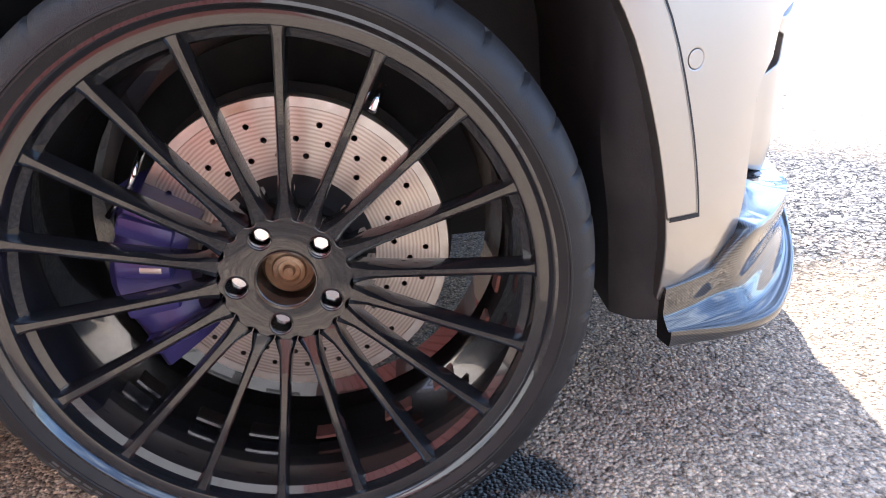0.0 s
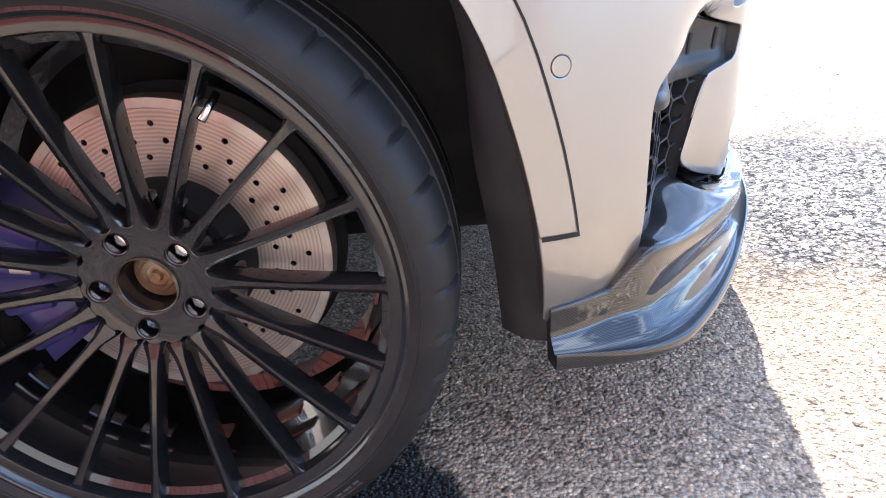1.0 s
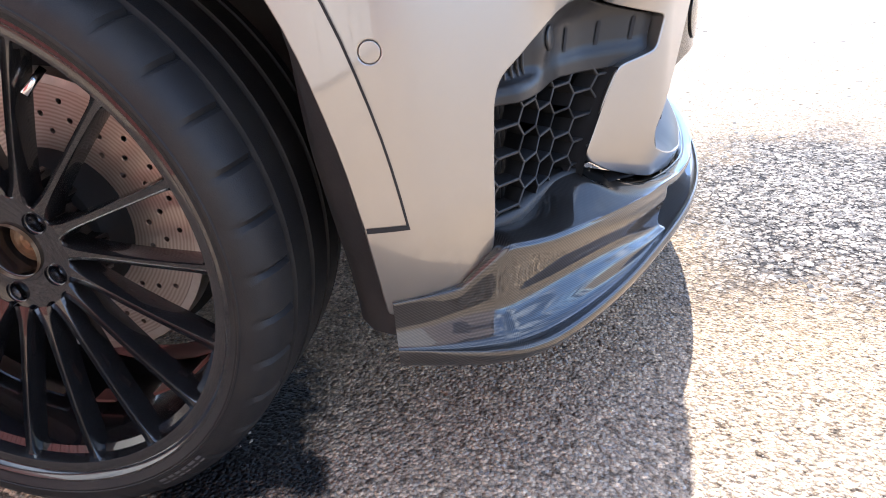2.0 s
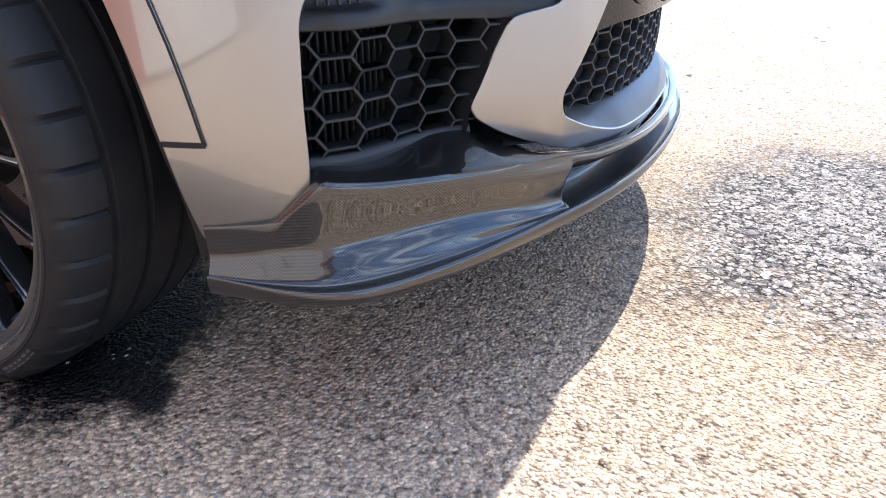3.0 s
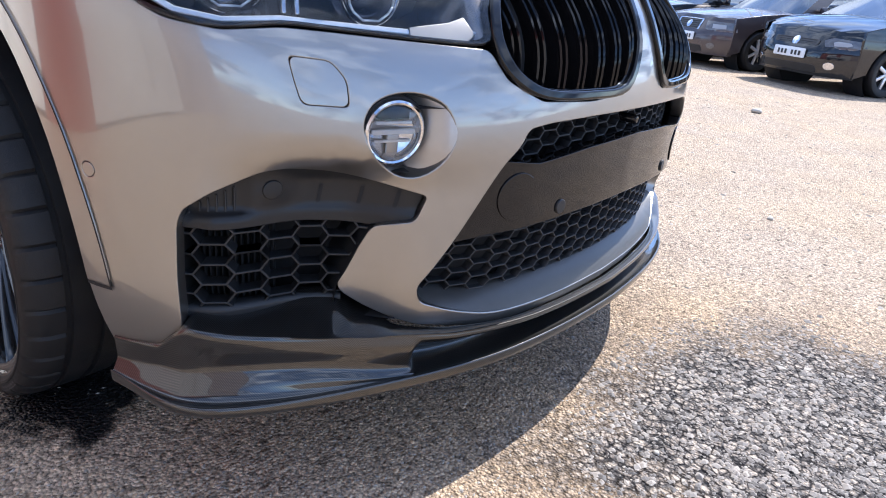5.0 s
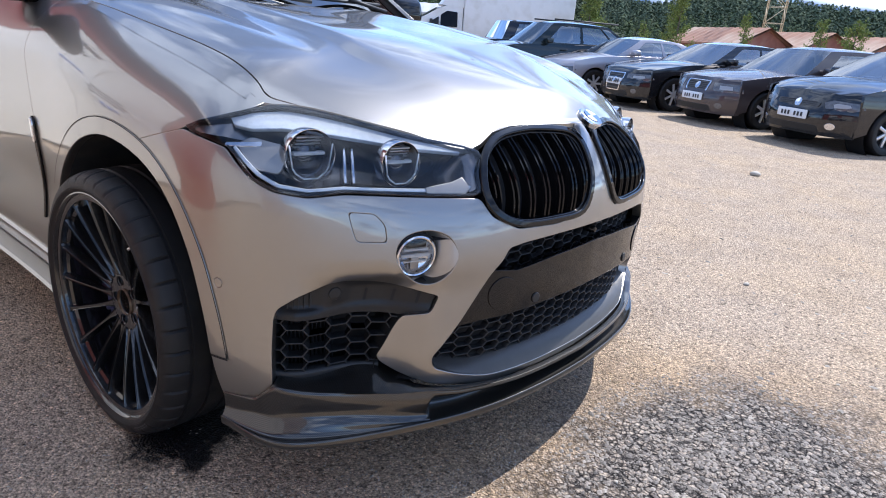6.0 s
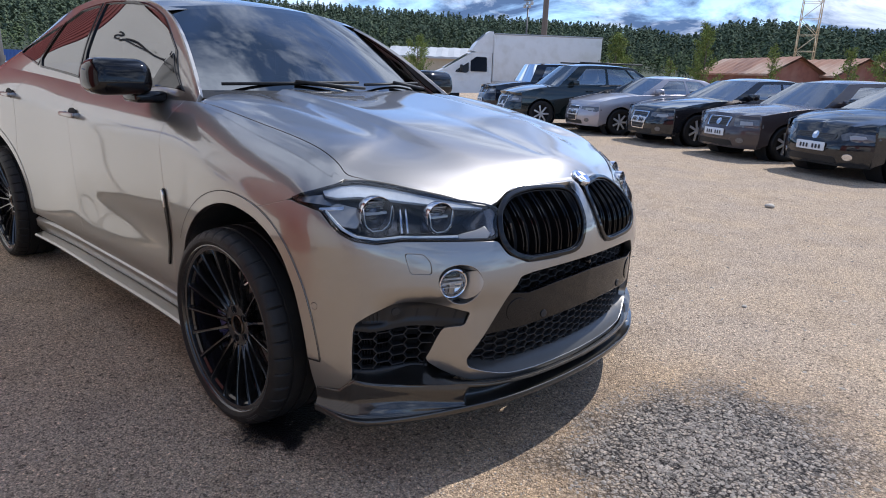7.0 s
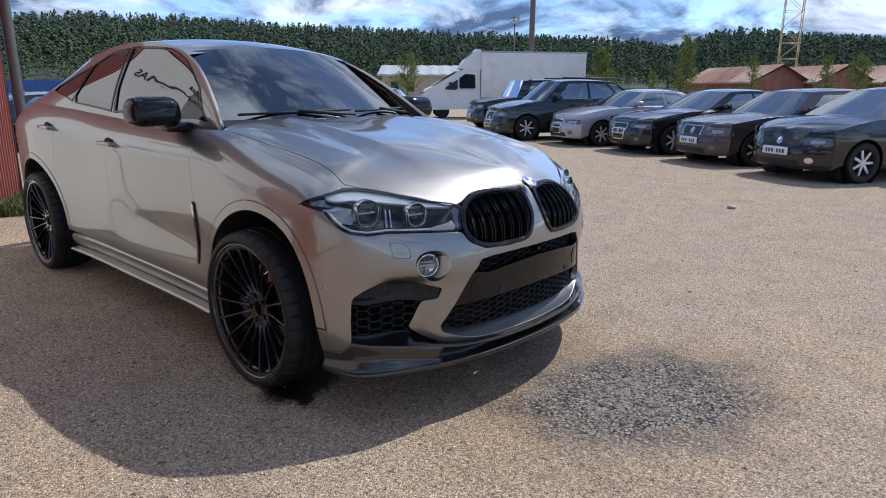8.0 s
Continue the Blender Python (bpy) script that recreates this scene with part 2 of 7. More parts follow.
def part(name, bm, mat, parent=None, label="", flat=False, angle=35):
    """Links a bmesh, or a mesh, as one mesh object under a thing or a part."""
    if isinstance(bm, bmesh.types.BMesh):
        mesh = bpy.data.meshes.new(name)
        if not flat:
            lim = radians(angle)
            for e in bm.edges:
                e.smooth = len(e.link_faces) == 2 and e.calc_face_angle(0) < lim
        bm.to_mesh(mesh)
        bm.free()
        tidy(mesh, flat)
    else:
        mesh = bm
    mesh.materials.clear()
    mesh.materials.append(mat)
    ob = new(name, mesh)
    ob.parent = parent
    if label:
        tagged(ob, label)
    return ob


def thing(name, label, category, at=None, group="", kind=""):
    ob = new(name)
    ob.empty_display_size = 0.1
    if at is not None:
        ob.matrix_basis = at
    return tagged(ob, label, category, group, kind)


def box(bm, lo, hi, bevel=0.0, segments=2, taper=None):
    """A box from corner to corner in bm, with rounded edges."""
    c = [(a + b) / 2 for a, b in zip(lo, hi)]
    s = [abs(b - a) for a, b in zip(lo, hi)]
    r = bmesh.ops.create_cube(bm, size=1, matrix=Matrix.Translation(c) @ Matrix.Diagonal((*s, 1)))
    vs = r["verts"]
    if taper:
        for v in vs:
            if v.co.z > c[2]:
                v.co.x = c[0] + (v.co.x - c[0]) * taper[0]
                v.co.y = c[1] + (v.co.y - c[1]) * taper[1]
    if bevel:
        es = {e for v in vs for e in v.link_edges}
        bmesh.ops.bevel(bm, geom=list(es), offset=bevel, segments=segments, profile=0.5, affect="EDGES", clamp_overlap=True)
    return bm


def lathe(bm, profile, n=64, axis="Y", at=(0, 0, 0), shut=False):
    """A body of revolution; profile: (radius, height along the axis)."""
    rings = []
    for k in range(n):
        c, s = math.cos(2 * math.pi * k / n), math.sin(2 * math.pi * k / n)
        ring = []
        for r, h in profile:
            p = {"Y": (r * c, h, r * s), "X": (h, r * c, r * s), "Z": (r * c, r * s, h)}[axis]
            ring.append(bm.verts.new((p[0] + at[0], p[1] + at[1], p[2] + at[2])))
        rings.append(ring)
    m = len(profile)
    for k in range(n):
        a, b = rings[k], rings[(k + 1) % n]
        for i in range(m if shut else m - 1):
            j = (i + 1) % m
            bm.faces.new((a[i], a[j], b[j], b[i]))
    bmesh.ops.remove_doubles(bm, verts=[v for r in rings for v in r], dist=1e-6)
    bmesh.ops.recalc_face_normals(bm, faces=bm.faces)
    return bm


def rod(bm, p, q, r0, r1=None, n=10):
    """A round bar from p to q."""
    p, q = Vector(p), Vector(q)
    m = Matrix.Translation((p + q) / 2) @ (q - p).to_track_quat("Z", "Y").to_matrix().to_4x4()
    bmesh.ops.create_cone(bm, cap_ends=True, segments=n, radius1=r0, radius2=r0 if r1 is None else r1, depth=(q - p).length, matrix=m)
    return bm


def inside(poly, x, y):
    hit = False
    for (x0, y0), (x1, y1) in zip(poly, poly[1:] + poly[:1]):
        if (y0 > y) != (y1 > y) and x < (x1 - x0) * (y - y0) / (y1 - y0) + x0:
            hit = not hit
    return hit


def curved(points, per=6, closed=True):
    """A smooth line through the points (Catmull-Rom)."""
    out, n = [], len(points)
    for i in range(n if closed else n - 1):
        get = (lambda k: points[k % n]) if closed else (lambda k: points[min(max(k, 0), n - 1)])
        p0, p1, p2, p3 = (np.array(get(i + k), float) for k in (-1, 0, 1, 2))
        for j in range(per):
            t = j / per
            out.append(tuple(0.5 * (2 * p1 + (p2 - p0) * t + (2 * p0 - 5 * p1 + 4 * p2 - p3) * t * t + (3 * p1 - p0 - 3 * p2 + p3) * t ** 3)))
    if not closed:
        out.append(tuple(map(float, points[-1])))
    return out


def rounded(points, r=0.01, n=4):
    """A polygon with rounded corners."""
    out, m = [], len(points)
    for i in range(m):
        p, a, b = (np.array(points[k % m], float) for k in (i, i - 1, i + 1))
        u, v = a - p, b - p
        lu, lv = np.hypot(*u), np.hypot(*v)
        d = min(r, 0.45 * lu, 0.45 * lv)
        s, e = p + u / lu * d, p + v / lv * d
        for k in range(n + 1):
            t = k / n
            out.append(tuple((1 - t) ** 2 * s + 2 * t * (1 - t) * p + t * t * e))
    return out


def densify(poly, step):
    out = []
    for p, q in zip(poly, poly[1:] + poly[:1]):
        n = max(1, int(math.hypot(q[0] - p[0], q[1] - p[1]) / step))
        out += [(p[0] + (q[0] - p[0]) * k / n, p[1] + (q[1] - p[1]) * k / n) for k in range(n)]
    return out


def near_line(loops, x, y, d):
    for L in loops:
        v = np.array(L)
        w = np.roll(v, -1, axis=0) - v
        t = np.clip(((x - v[:, 0]) * w[:, 0] + (y - v[:, 1]) * w[:, 1]) / ((w ** 2).sum(1) + 1e-12), 0, 1)
        if (np.hypot(v[:, 0] + t * w[:, 0] - x, v[:, 1] + t * w[:, 1] - y) < d).any():
            return True
    return False


def skin(name, surf, outline, holes=(), step=0.03, depth=0.012, off=0.0, flip=False, round_edge=0.0025, mirror=False):
    """A panel: the part of the surface surf(u, v) inside the outline and outside the holes, with rounded edges turned in by depth."""
    loops = [densify(list(outline), step * 0.6)] + [densify(list(h), step * 0.6) for h in holes]
    pts, edges = [], []
    for L in loops:
        b = len(pts)
        pts += L
        edges += [(b + k, b + (k + 1) % len(L)) for k in range(len(L))]
    us, vs = [p[0] for p in loops[0]], [p[1] for p in loops[0]]
    nu, nv = int((max(us) - min(us)) / step) + 1, int((max(vs) - min(vs)) / step) + 1
    for i in range(1, nu + 1):
        for j in range(1, nv + 1):
            x, y = min(us) + i * step, min(vs) + j * step
            if inside(loops[0], x, y) and not any(inside(h, x, y) for h in loops[1:]) and not near_line(loops, x, y, step * 0.45):
                pts.append((x, y))
    v2, _, f2, *_ = delaunay_2d_cdt([Vector(p) for p in pts], edges, [], 0, 1e-6)
    tris = []
    for f in f2:
        cx, cy = sum(v2[k][0] for k in f) / 3, sum(v2[k][1] for k in f) / 3
        if inside(loops[0], cx, cy) and not any(inside(h, cx, cy) for h in loops[1:]):
            tris.append(tuple(f))
    sign, e = (-1.0 if flip else 1.0), 0.002
    P, N = [], []
    for u, v in v2:
        p = np.array(surf(u, v))
        n = np.cross(np.array(surf(u + e, v)) - np.array(surf(u - e, v)), np.array(surf(u, v + e)) - np.array(surf(u, v - e)))
        n = sign * n / (np.linalg.norm(n) + 1e-12)
        P.append(p + n * off)
        N.append(n)
    # wind the triangles with the normals
    faces = []
    for a, b, c in tris:
        g = np.cross(P[b] - P[a], P[c] - P[a])
        faces.append((a, b, c) if g @ (N[a] + N[b] + N[c]) > 0 else (a, c, b))
    verts, norms = list(P), list(N)
    if depth:
        count = {}
        for f in faces:
            for a, b in zip(f, f[1:] + f[:1]):
                count[(a, b)] = 1
        rim = [(a, b) for a, b in count if (b, a) not in count]
        outs = {}
        for a, b in rim:
            o = np.cross(P[b] - P[a], N[a])
            o = o / (np.linalg.norm(o) + 1e-12)
            for k in (a, b):
                outs[k] = outs.get(k, 0) + o
        ids = {}
        for k, o in outs.items():
            o = o / (np.linalg.norm(o) + 1e-12)
            r = round_edge
            rows = [(P[k], N[k]), (P[k] + o * r * 0.7 - N[k] * r * 0.3, (N[k] + o) / 1.414), (P[k] + o * r - N[k] * r, o), (P[k] + o * r - N[k] * depth, o)]
            ids[k] = len(verts)
            for p, n in rows:
                verts.append(p)
                norms.append(n)
        for a, b in rim:
            for j in range(3):
                faces.append((ids[a] + j, ids[a] + j + 1, ids[b] + j + 1, ids[b] + j))
    if mirror:
        verts = [p * np.array([1, -1, 1]) for p in verts]
        norms = [p * np.array([1, -1, 1]) for p in norms]
        faces = [tuple(reversed(f)) for f in faces]
    mesh = bpy.data.meshes.new(name)
    mesh.from_pydata([tuple(map(float, p)) for p in verts], [], faces)
    tidy(mesh)
    mesh.normals_split_custom_set_from_vertices([tuple(map(float, n)) for n in norms])
    return mesh


def sheet(bm, rows, closed=False):
    """Quads over rows of points."""
    g = [[bm.verts.new(tuple(map(float, p))) for p in r] for r in rows]
    for a, b in zip(g, g[1:]):
        m = len(a)
        for i in range(m if closed else m - 1):
            bm.faces.new((a[i], a[(i + 1) % m], b[(i + 1) % m], b[i]))
    return g


def mirrored(mesh):
    """The mesh mirrored across the car's middle, with its normals."""
    bm = bmesh.new()
    bm.from_mesh(mesh)
    bmesh.ops.transform(bm, matrix=Matrix.Diagonal((1, -1, 1, 1)), verts=bm.verts)
    bmesh.ops.reverse_faces(bm, faces=bm.faces)
    return bm


# ---- the grey sport utility coupe ----
suv = thing("sport_utility_coupe", "grey metallic sport utility coupe with carbon front lip and black wheels", "car")
SIDES = (("right", False), ("left", True))

HEAD = [(1.2, 0.911), (1.058, 0.956), (0.965, 0.963), (0.854, 0.953), (0.72, 0.932), (0.6, 0.911), (0.437, 0.884), (0.458, 0.84), (0.466, 0.80), (0.53, 0.795), (0.73, 0.804), (0.80, 0.806),
        (0.88, 0.797), (0.952, 0.806), (1.0, 0.828), (1.072, 0.886)]
KIDNEY = [(0.047, 0.79), (0.036, 0.86), (0.042, 0.905), (0.077, 0.925), (0.16, 0.932), (0.249, 0.931), (0.352, 0.915), (0.42, 0.881), (0.449, 0.84), (0.455, 0.793),
          (0.425, 0.748), (0.351, 0.718), (0.216, 0.713), (0.095, 0.722)]
OPENING = [(0.0, 0.682), (0.2, 0.68), (0.33, 0.675), (0.385, 0.667), (0.40, 0.64), (0.431, 0.61), (0.515, 0.47), (0.573, 0.395), (0.565, 0.362), (0.50, 0.335),
           (0.41, 0.312), (0.27, 0.305), (0.0, 0.305)]
FOG = [(0.684, 0.672), (0.672, 0.705), (0.64, 0.722), (0.594, 0.724), (0.55, 0.706), (0.53, 0.666), (0.543, 0.622), (0.582, 0.59), (0.623, 0.592), (0.667, 0.63)]
ARCH = [(0.492, 0.27), (0.478, 0.40), (0.455, 0.52), (0.415, 0.64), (0.34, 0.745), (0.22, 0.815), (0.06, 0.842), (-0.10, 0.81), (-0.25, 0.735), (-0.36, 0.63),
        (-0.43, 0.50), (-0.45, 0.37), (-0.45, 0.27)]
ARCH_LINE = curved(ARCH, 4, closed=False)
REAR_ARCH = [(-2.933 - x * 1.02, z) for x, z in reversed(ARCH_LINE)]


def both(points):
    """A symmetrical outline from its right half, which starts and ends on the middle."""
    return [tuple(p) for p in points] + [(-a, z) for a, z in reversed(points) if a > 1e-6]


def panel(name, outline, mat=PAINT, holes=(), surf=skin_point, label="", parent=None, pair=True, **k):
    """A body panel on the right side and its mirror image on the left."""
    made = []
    for _, m in (SIDES if pair else SIDES[:1]):
        made.append(part(name, skin(name, surf, outline, holes, flip=True, mirror=m, **k), mat, parent or suv, label))
    return made


def A(x):
    return side(x)


# front bumper skin: one moulding from arch to arch
arch_front = [(A(x), z) for x, z in ARCH_LINE if x > 0.10]
bumper_half = [(0, 0.938), (0.026, 0.938), (0.03, 0.86), (0.042, 0.78), (0.09, 0.712), (0.216, 0.703), (0.355, 0.708), (0.435, 0.742), (0.468, 0.786)]
bumper_half += [(a, z - 0.006) for a, z in HEAD[9:]] + [(1.205, 0.903), (1.385, 0.848)]
bumper_half += list(reversed(arch_front))
bumper_half += [(1.05, 0.283), (1.0, 0.287), (0.965, 0.315), (0.956, 0.34), (0.956, 0.43), (0.952, 0.515), (0.943, 0.54), (0.90, 0.569), (0.832, 0.597), (0.794, 0.603),
                (0.728, 0.597), (0.562, 0.56), (0.58, 0.512), (0.646, 0.498), (0.666, 0.46), (0.688, 0.41), (0.702, 0.388), (0.69, 0.372), (0.652, 0.350), (0.605, 0.331), (0.56, 0.317), (0.50, 0.304), (0.41, 0.29), (0.137, 0.285), (0, 0.285)]
washer = rounded([(0.794, 0.768), (0.731, 0.764), (0.706, 0.738), (0.701, 0.698), (0.773, 0.70), (0.785, 0.735)], 0.012)
fog_hole = curved(FOG, 4)
sensor_hole = [(side(0.504) + 0.0135 * math.cos(t * math.pi / 8), 0.582 + 0.0135 * math.sin(t * math.pi / 8)) for t in range(16)]
holes = [rounded(both(OPENING), 0.045, 6)]
for s in (1, -1):
    holes += [[(s * a, z) for a, z in h] for h in (washer, fog_hole, sensor_hole)]
bumper = part("front_bumper", skin("front_bumper", skin_point, rounded(both(bumper_half), 0.012, 3), holes, step=0.028, depth=0.03, flip=True), PAINT, suv)
shrunk = lambda poly, k: [(sum(p[0] for p in poly) / len(poly) * (1 - k) + a * k, sum(p[1] for p in poly) / len(poly) * (1 - k) + z * k) for a, z in poly]
panel("washer_seal", shrunk(washer, 1.05), mat=DARK, parent=bumper, step=0.02, depth=0, off=-0.006)
panel("washer_cover", shrunk(washer, 0.90), parent=bumper, step=0.02, depth=0.006, round_edge=0.001)
panel("parking_sensor", shrunk(sensor_hole, 0.74), parent=bumper, step=0.008, depth=0.006, round_edge=0.001)
panel("sensor_seal", shrunk(sensor_hole, 1.05), mat=DARK, parent=bumper, step=0.01, depth=0, off=-0.004)


def fog_bowl(a, z):
    """The dished recess round the fog lamp, deepest at its outer side."""
    p, n = plan(abs(a))
    d = 0.066 * smooth(0.53, 0.62, abs(a)) * max(0, 1 - (abs(z - 0.657) / 0.075) ** 2) ** 0.35
    q = skin_point(a, z)
    return q - np.array([n[0], -n[1] * (1 if a >= 0 else -1), 0]) * d


panel("fog_recess", fog_hole, mat=SATIN, parent=bumper, surf=fog_bowl, step=0.014, depth=0)

for _, m in SIDES:
    f = pose(0.795, 0.598 if m else -0.598, 0.663, 0, 4, 20 if m else -20)

    def placed(bm):
        bmesh.ops.transform(bm, matrix=f, verts=bm.verts)
        return bm
    lamp = part("fog_lamp", placed(lathe(bmesh.new(), [(0.0, -0.004), (0.036, 0.0), (0.041, 0.004), (0.044, 0.012), (0.047, 0.0135), (0.050, 0.011), (0.051, 0.002), (0.049, -0.05), (0.03, -0.05)], 48, "X")), CHROME, suv, "chrome-ringed round fog lamp")
    part("surround", placed(lathe(bmesh.new(), [(0.051, 0.004), (0.054, 0.006), (0.057, 0.002), (0.056, -0.05)], 48, "X")), PLASTIC, lamp)
    part("lens", placed(lathe(bmesh.new(), [(0.0, 0.018), (0.025, 0.016), (0.042, 0.010)], 32, "X")), LENS, lamp)
    for h0, h1, wd in ((-0.004, 0.004, 0.036), (0.012, 0.017, 0.03), (-0.016, -0.012, 0.03)):
        part("light_bar", placed(box(bmesh.new(), (0.001, -wd, h0), (0.007, wd, h1), 0.0015)), WHITE, lamp)
    part("dark_insert", placed(box(bmesh.new(), (0.0, -0.026, 0.018), (0.004, 0.026, 0.031), 0.003)), GLOSS, lamp)
    part("centre_post", placed(box(bmesh.new(), (0.001, -0.010, -0.034), (0.006, 0.010, -0.004), 0.002)), SATIN, lamp)

# arch trim strips, a finger's width proud
for line, name in ((ARCH_LINE, "arch_trim"), (REAR_ARCH, "arch_trim")):
    pts = [(x, z) for x, z in line if z > 0.398 and not (line is ARCH_LINE and x < -0.40)]
    c = np.array([np.mean([p[0] for p in line]), 0.42])
    outer = []
    for x, z in pts:
        v = np.array([x, z]) - c
        outer.append(tuple(c + v * (1 + 0.042 / np.hypot(*v))))
    band = [(A(x), z) for x, z in pts] + [(A(x), z) for x, z in reversed(outer)]
    panel(name, band, step=0.02, depth=0.025, off=0.002, round_edge=0.002)
    seam = [(A(x), z) for x, z in outer]
    far = []
    for x, z in outer:
        v = np.array([x, z]) - c
        far.append(tuple(c + v * (1 + 0.0026 / np.hypot(*v))))
    bottom = [(seam[0][0] - 0.004, seam[0][1] - 0.006), (A(pts[0][0]) - 0.001, pts[0][1] - 0.006), (A(pts[0][0]) - 0.001, pts[0][1])] if line is ARCH_LINE else []
    panel("trim_gap", seam + [(A(x), z) for x, z in reversed(far)] + bottom, mat=DARK, step=0.02, depth=0, off=0.0030)

# fenders, doors, quarter panels
arch_back = [(A(x), z) for x, z in ARCH_LINE if x <= 0.10]
top = lambda lo, hi, n=14: [(lo + (hi - lo) * k / n, float(shoulder_z(lo + (hi - lo) * k / n)) - 0.003) for k in range(n + 1)]
fender = [(1.391, 0.8505), (1.222, 0.9015), (1.20, 0.9135), (1.062, 0.958)] + top(1.03, 2.19) + [(2.165, 1.04), (2.15, 0.85), (2.13, 0.67), (2.11, 0.50), (2.09, 0.345)] + [(A(-0.45), 0.345)] + [p for p in reversed(arch_back) if p[1] > 0.35]
panel("front_fender", fender, step=0.03, depth=0.014)
door1 = top(2.194, 3.30) + [(3.296, 0.95), (3.29, 0.70), (3.275, 0.50), (3.25, 0.345), (2.094, 0.345), (2.114, 0.50), (2.134, 0.67), (2.154, 0.85), (2.169, 1.04)]
rear_pts = [(A(x), z) for x, z in REAR_ARCH]
rear_front = [p for p in rear_pts if p[0] < A(-2.80)]
door2 = top(3.304, 4.13) + [(4.12, 1.05), (4.13, 0.93), (4.16, 0.80), (4.17, 0.70)] + [(a - 0.001, z) for a, z in reversed(rear_front) if 0.345 < z < 0.68] + [(3.254, 0.345), (3.279, 0.50), (3.294, 0.70), (3.30, 0.95)]
panel("front_door", door1, step=0.035, depth=0.014)
panel("rear_door", door2, step=0.035, depth=0.014)
END = float(_run[-1])
quarter = top(4.134, END - 0.001, 16) + [(END - 0.001, 0.45)] + [(5.5, 0.42), (A(-3.45), 0.40)] + [p for p in reversed(rear_pts) if p[1] > 0.40 and (p[0] > A(-2.933) or p[1] > 0.71)] + [(4.176, 0.70), (4.166, 0.80), (4.136, 0.93), (4.126, 1.05)]
panel("rear_quarter", quarter, step=0.045, depth=0.014)

# sills with a carbon blade
for _, m in SIDES:
    s = 1 if m else -1
    bm = bmesh.new()
    rows = []
    for k in range(24):
        x = -0.40 - 2.02 * k / 23
        w = wall(side(x), 0.36)[1] * -1
        rows.append([(x, s * (w - 0.01), 0.352), (x, s * (w + 0.006), 0.338), (x, s * (w + 0.004), 0.30), (x, s * (w - 0.02), 0.262), (x, s * (w - 0.16), 0.235), (x, s * (w - 0.3), 0.235)])
    sheet(bm, rows)
    bmesh.ops.recalc_face_normals(bm, faces=bm.faces)
    sill = part("sill", bm, PAINT, suv)
    bm = bmesh.new()
    rows = []
    for k in range(24):
        x = -0.42 - 1.98 * k / 23
        w = wall(side(x), 0.36)[1] * -1
        o = 0.034 + 0.010 * math.sin(k / 23 * math.pi)
        rows.append([(x, s * (w - 0.05), 0.262), (x, s * (w + o - 0.008), 0.252), (x, s * (w + o), 0.243), (x, s * (w + o - 0.006), 0.232), (x, s * (w - 0.06), 0.226)])
    sheet(bm, rows, closed=True)
    bmesh.ops.recalc_face_normals(bm, faces=bm.faces)
    part("sill_blade", bm, PAINT, sill, "grey metallic blade under the sill")

# side gill behind the front wheel
for _, m in SIDES:
    g = skin("side_gill", skin_point, rounded([(2.155, 0.80), (2.138, 0.79), (2.132, 0.70), (2.150, 0.47), (2.162, 0.47), (2.158, 0.70)], 0.006), step=0.02, depth=0.01, off=0.007, flip=True, mirror=m)
    gill = part("side_gill", g, GLOSS, suv, "slim gloss black vertical gill")
    b = skin("gill_badge", skin_point, rounded([(2.157, 0.795), (2.142, 0.785), (2.14, 0.72), (2.155, 0.72)], 0.005), step=0.02, depth=0.006, off=0.012, flip=True, mirror=m)
    part("bright_edge", b, CHROME, gill)

# ---- hood ----
hood_z = spline([-1.25, -0.5, -0.2, 0.2, 0.5, 0.7, 0.9], [1.215, 1.185, 1.155, 1.105, 1.055, 1.015, 0.96])
front_z = spline([0, 0.25, 0.35, 0.44, 0.6, 0.72, 0.85, 0.95, 1.02, 1.1], [0.938, 0.938, 0.925, 0.892, 0.917, 0.938, 0.959, 0.968, 0.968, 0.976])
HOOD_END = 2.05


def hood_point(a, r):
    """The hood from its edge (r 0) to its spine (r 1); a metres round from the nose, below 0 on the left."""
    b = abs(a)
    k = smooth(1.0, 1.1, b)
    z = float(front_z(b)) * (1 - k) + (float(shoulder_z(b)) - 0.001) * k
    s = wall(b, z)
    cx = 0.70 - 1.12 * (min(b, HOOD_END) / HOOD_END) ** 1.5
    c = np.array([cx, 0.0, float(hood_z(cx))])
    up = wall(b, z) - wall(b, z - 0.012)
    up = up / np.linalg.norm(up)
    L = np.linalg.norm(c - s)
    c1 = s + up * L * 0.16 + np.array([0, 0, 0.0])
    c2 = np.array([c[0] + (s[0] - c[0]) * 0.45, s[1] * 0.5, c[2] + 0.003])
    p = (1 - r) ** 3 * s + 3 * r * (1 - r) ** 2 * c1 + 3 * r * r * (1 - r) * c2 + r ** 3 * c
    w = abs(p[1])
    p[2] += (0.010 * smooth(0.46, 0.36, w) + 0.011 * smooth(0.432, 0.405, w)) * smooth(0.80, 0.3, p[0]) - 0.006 * math.exp(-((w - 0.52) / 0.05) ** 2) * smooth(0.6, 0.2, p[0])
    return p if a >= 0 else p * np.array([1, -1, 1])


SHUT = spline([0.93, 1.02, 1.12, 1.2, 1.36, 1.58, 1.78, 2.0], [0.0, 0.055, 0.095, 0.112, 0.114, 0.08, 0.036, 0.0])


def shut(a):
    """How far up from the fender's shoulder the hood's shut line runs."""
    return max(0.0, float(SHUT(abs(a)))) if 0.93 < abs(a) < 2.0 else 0.0


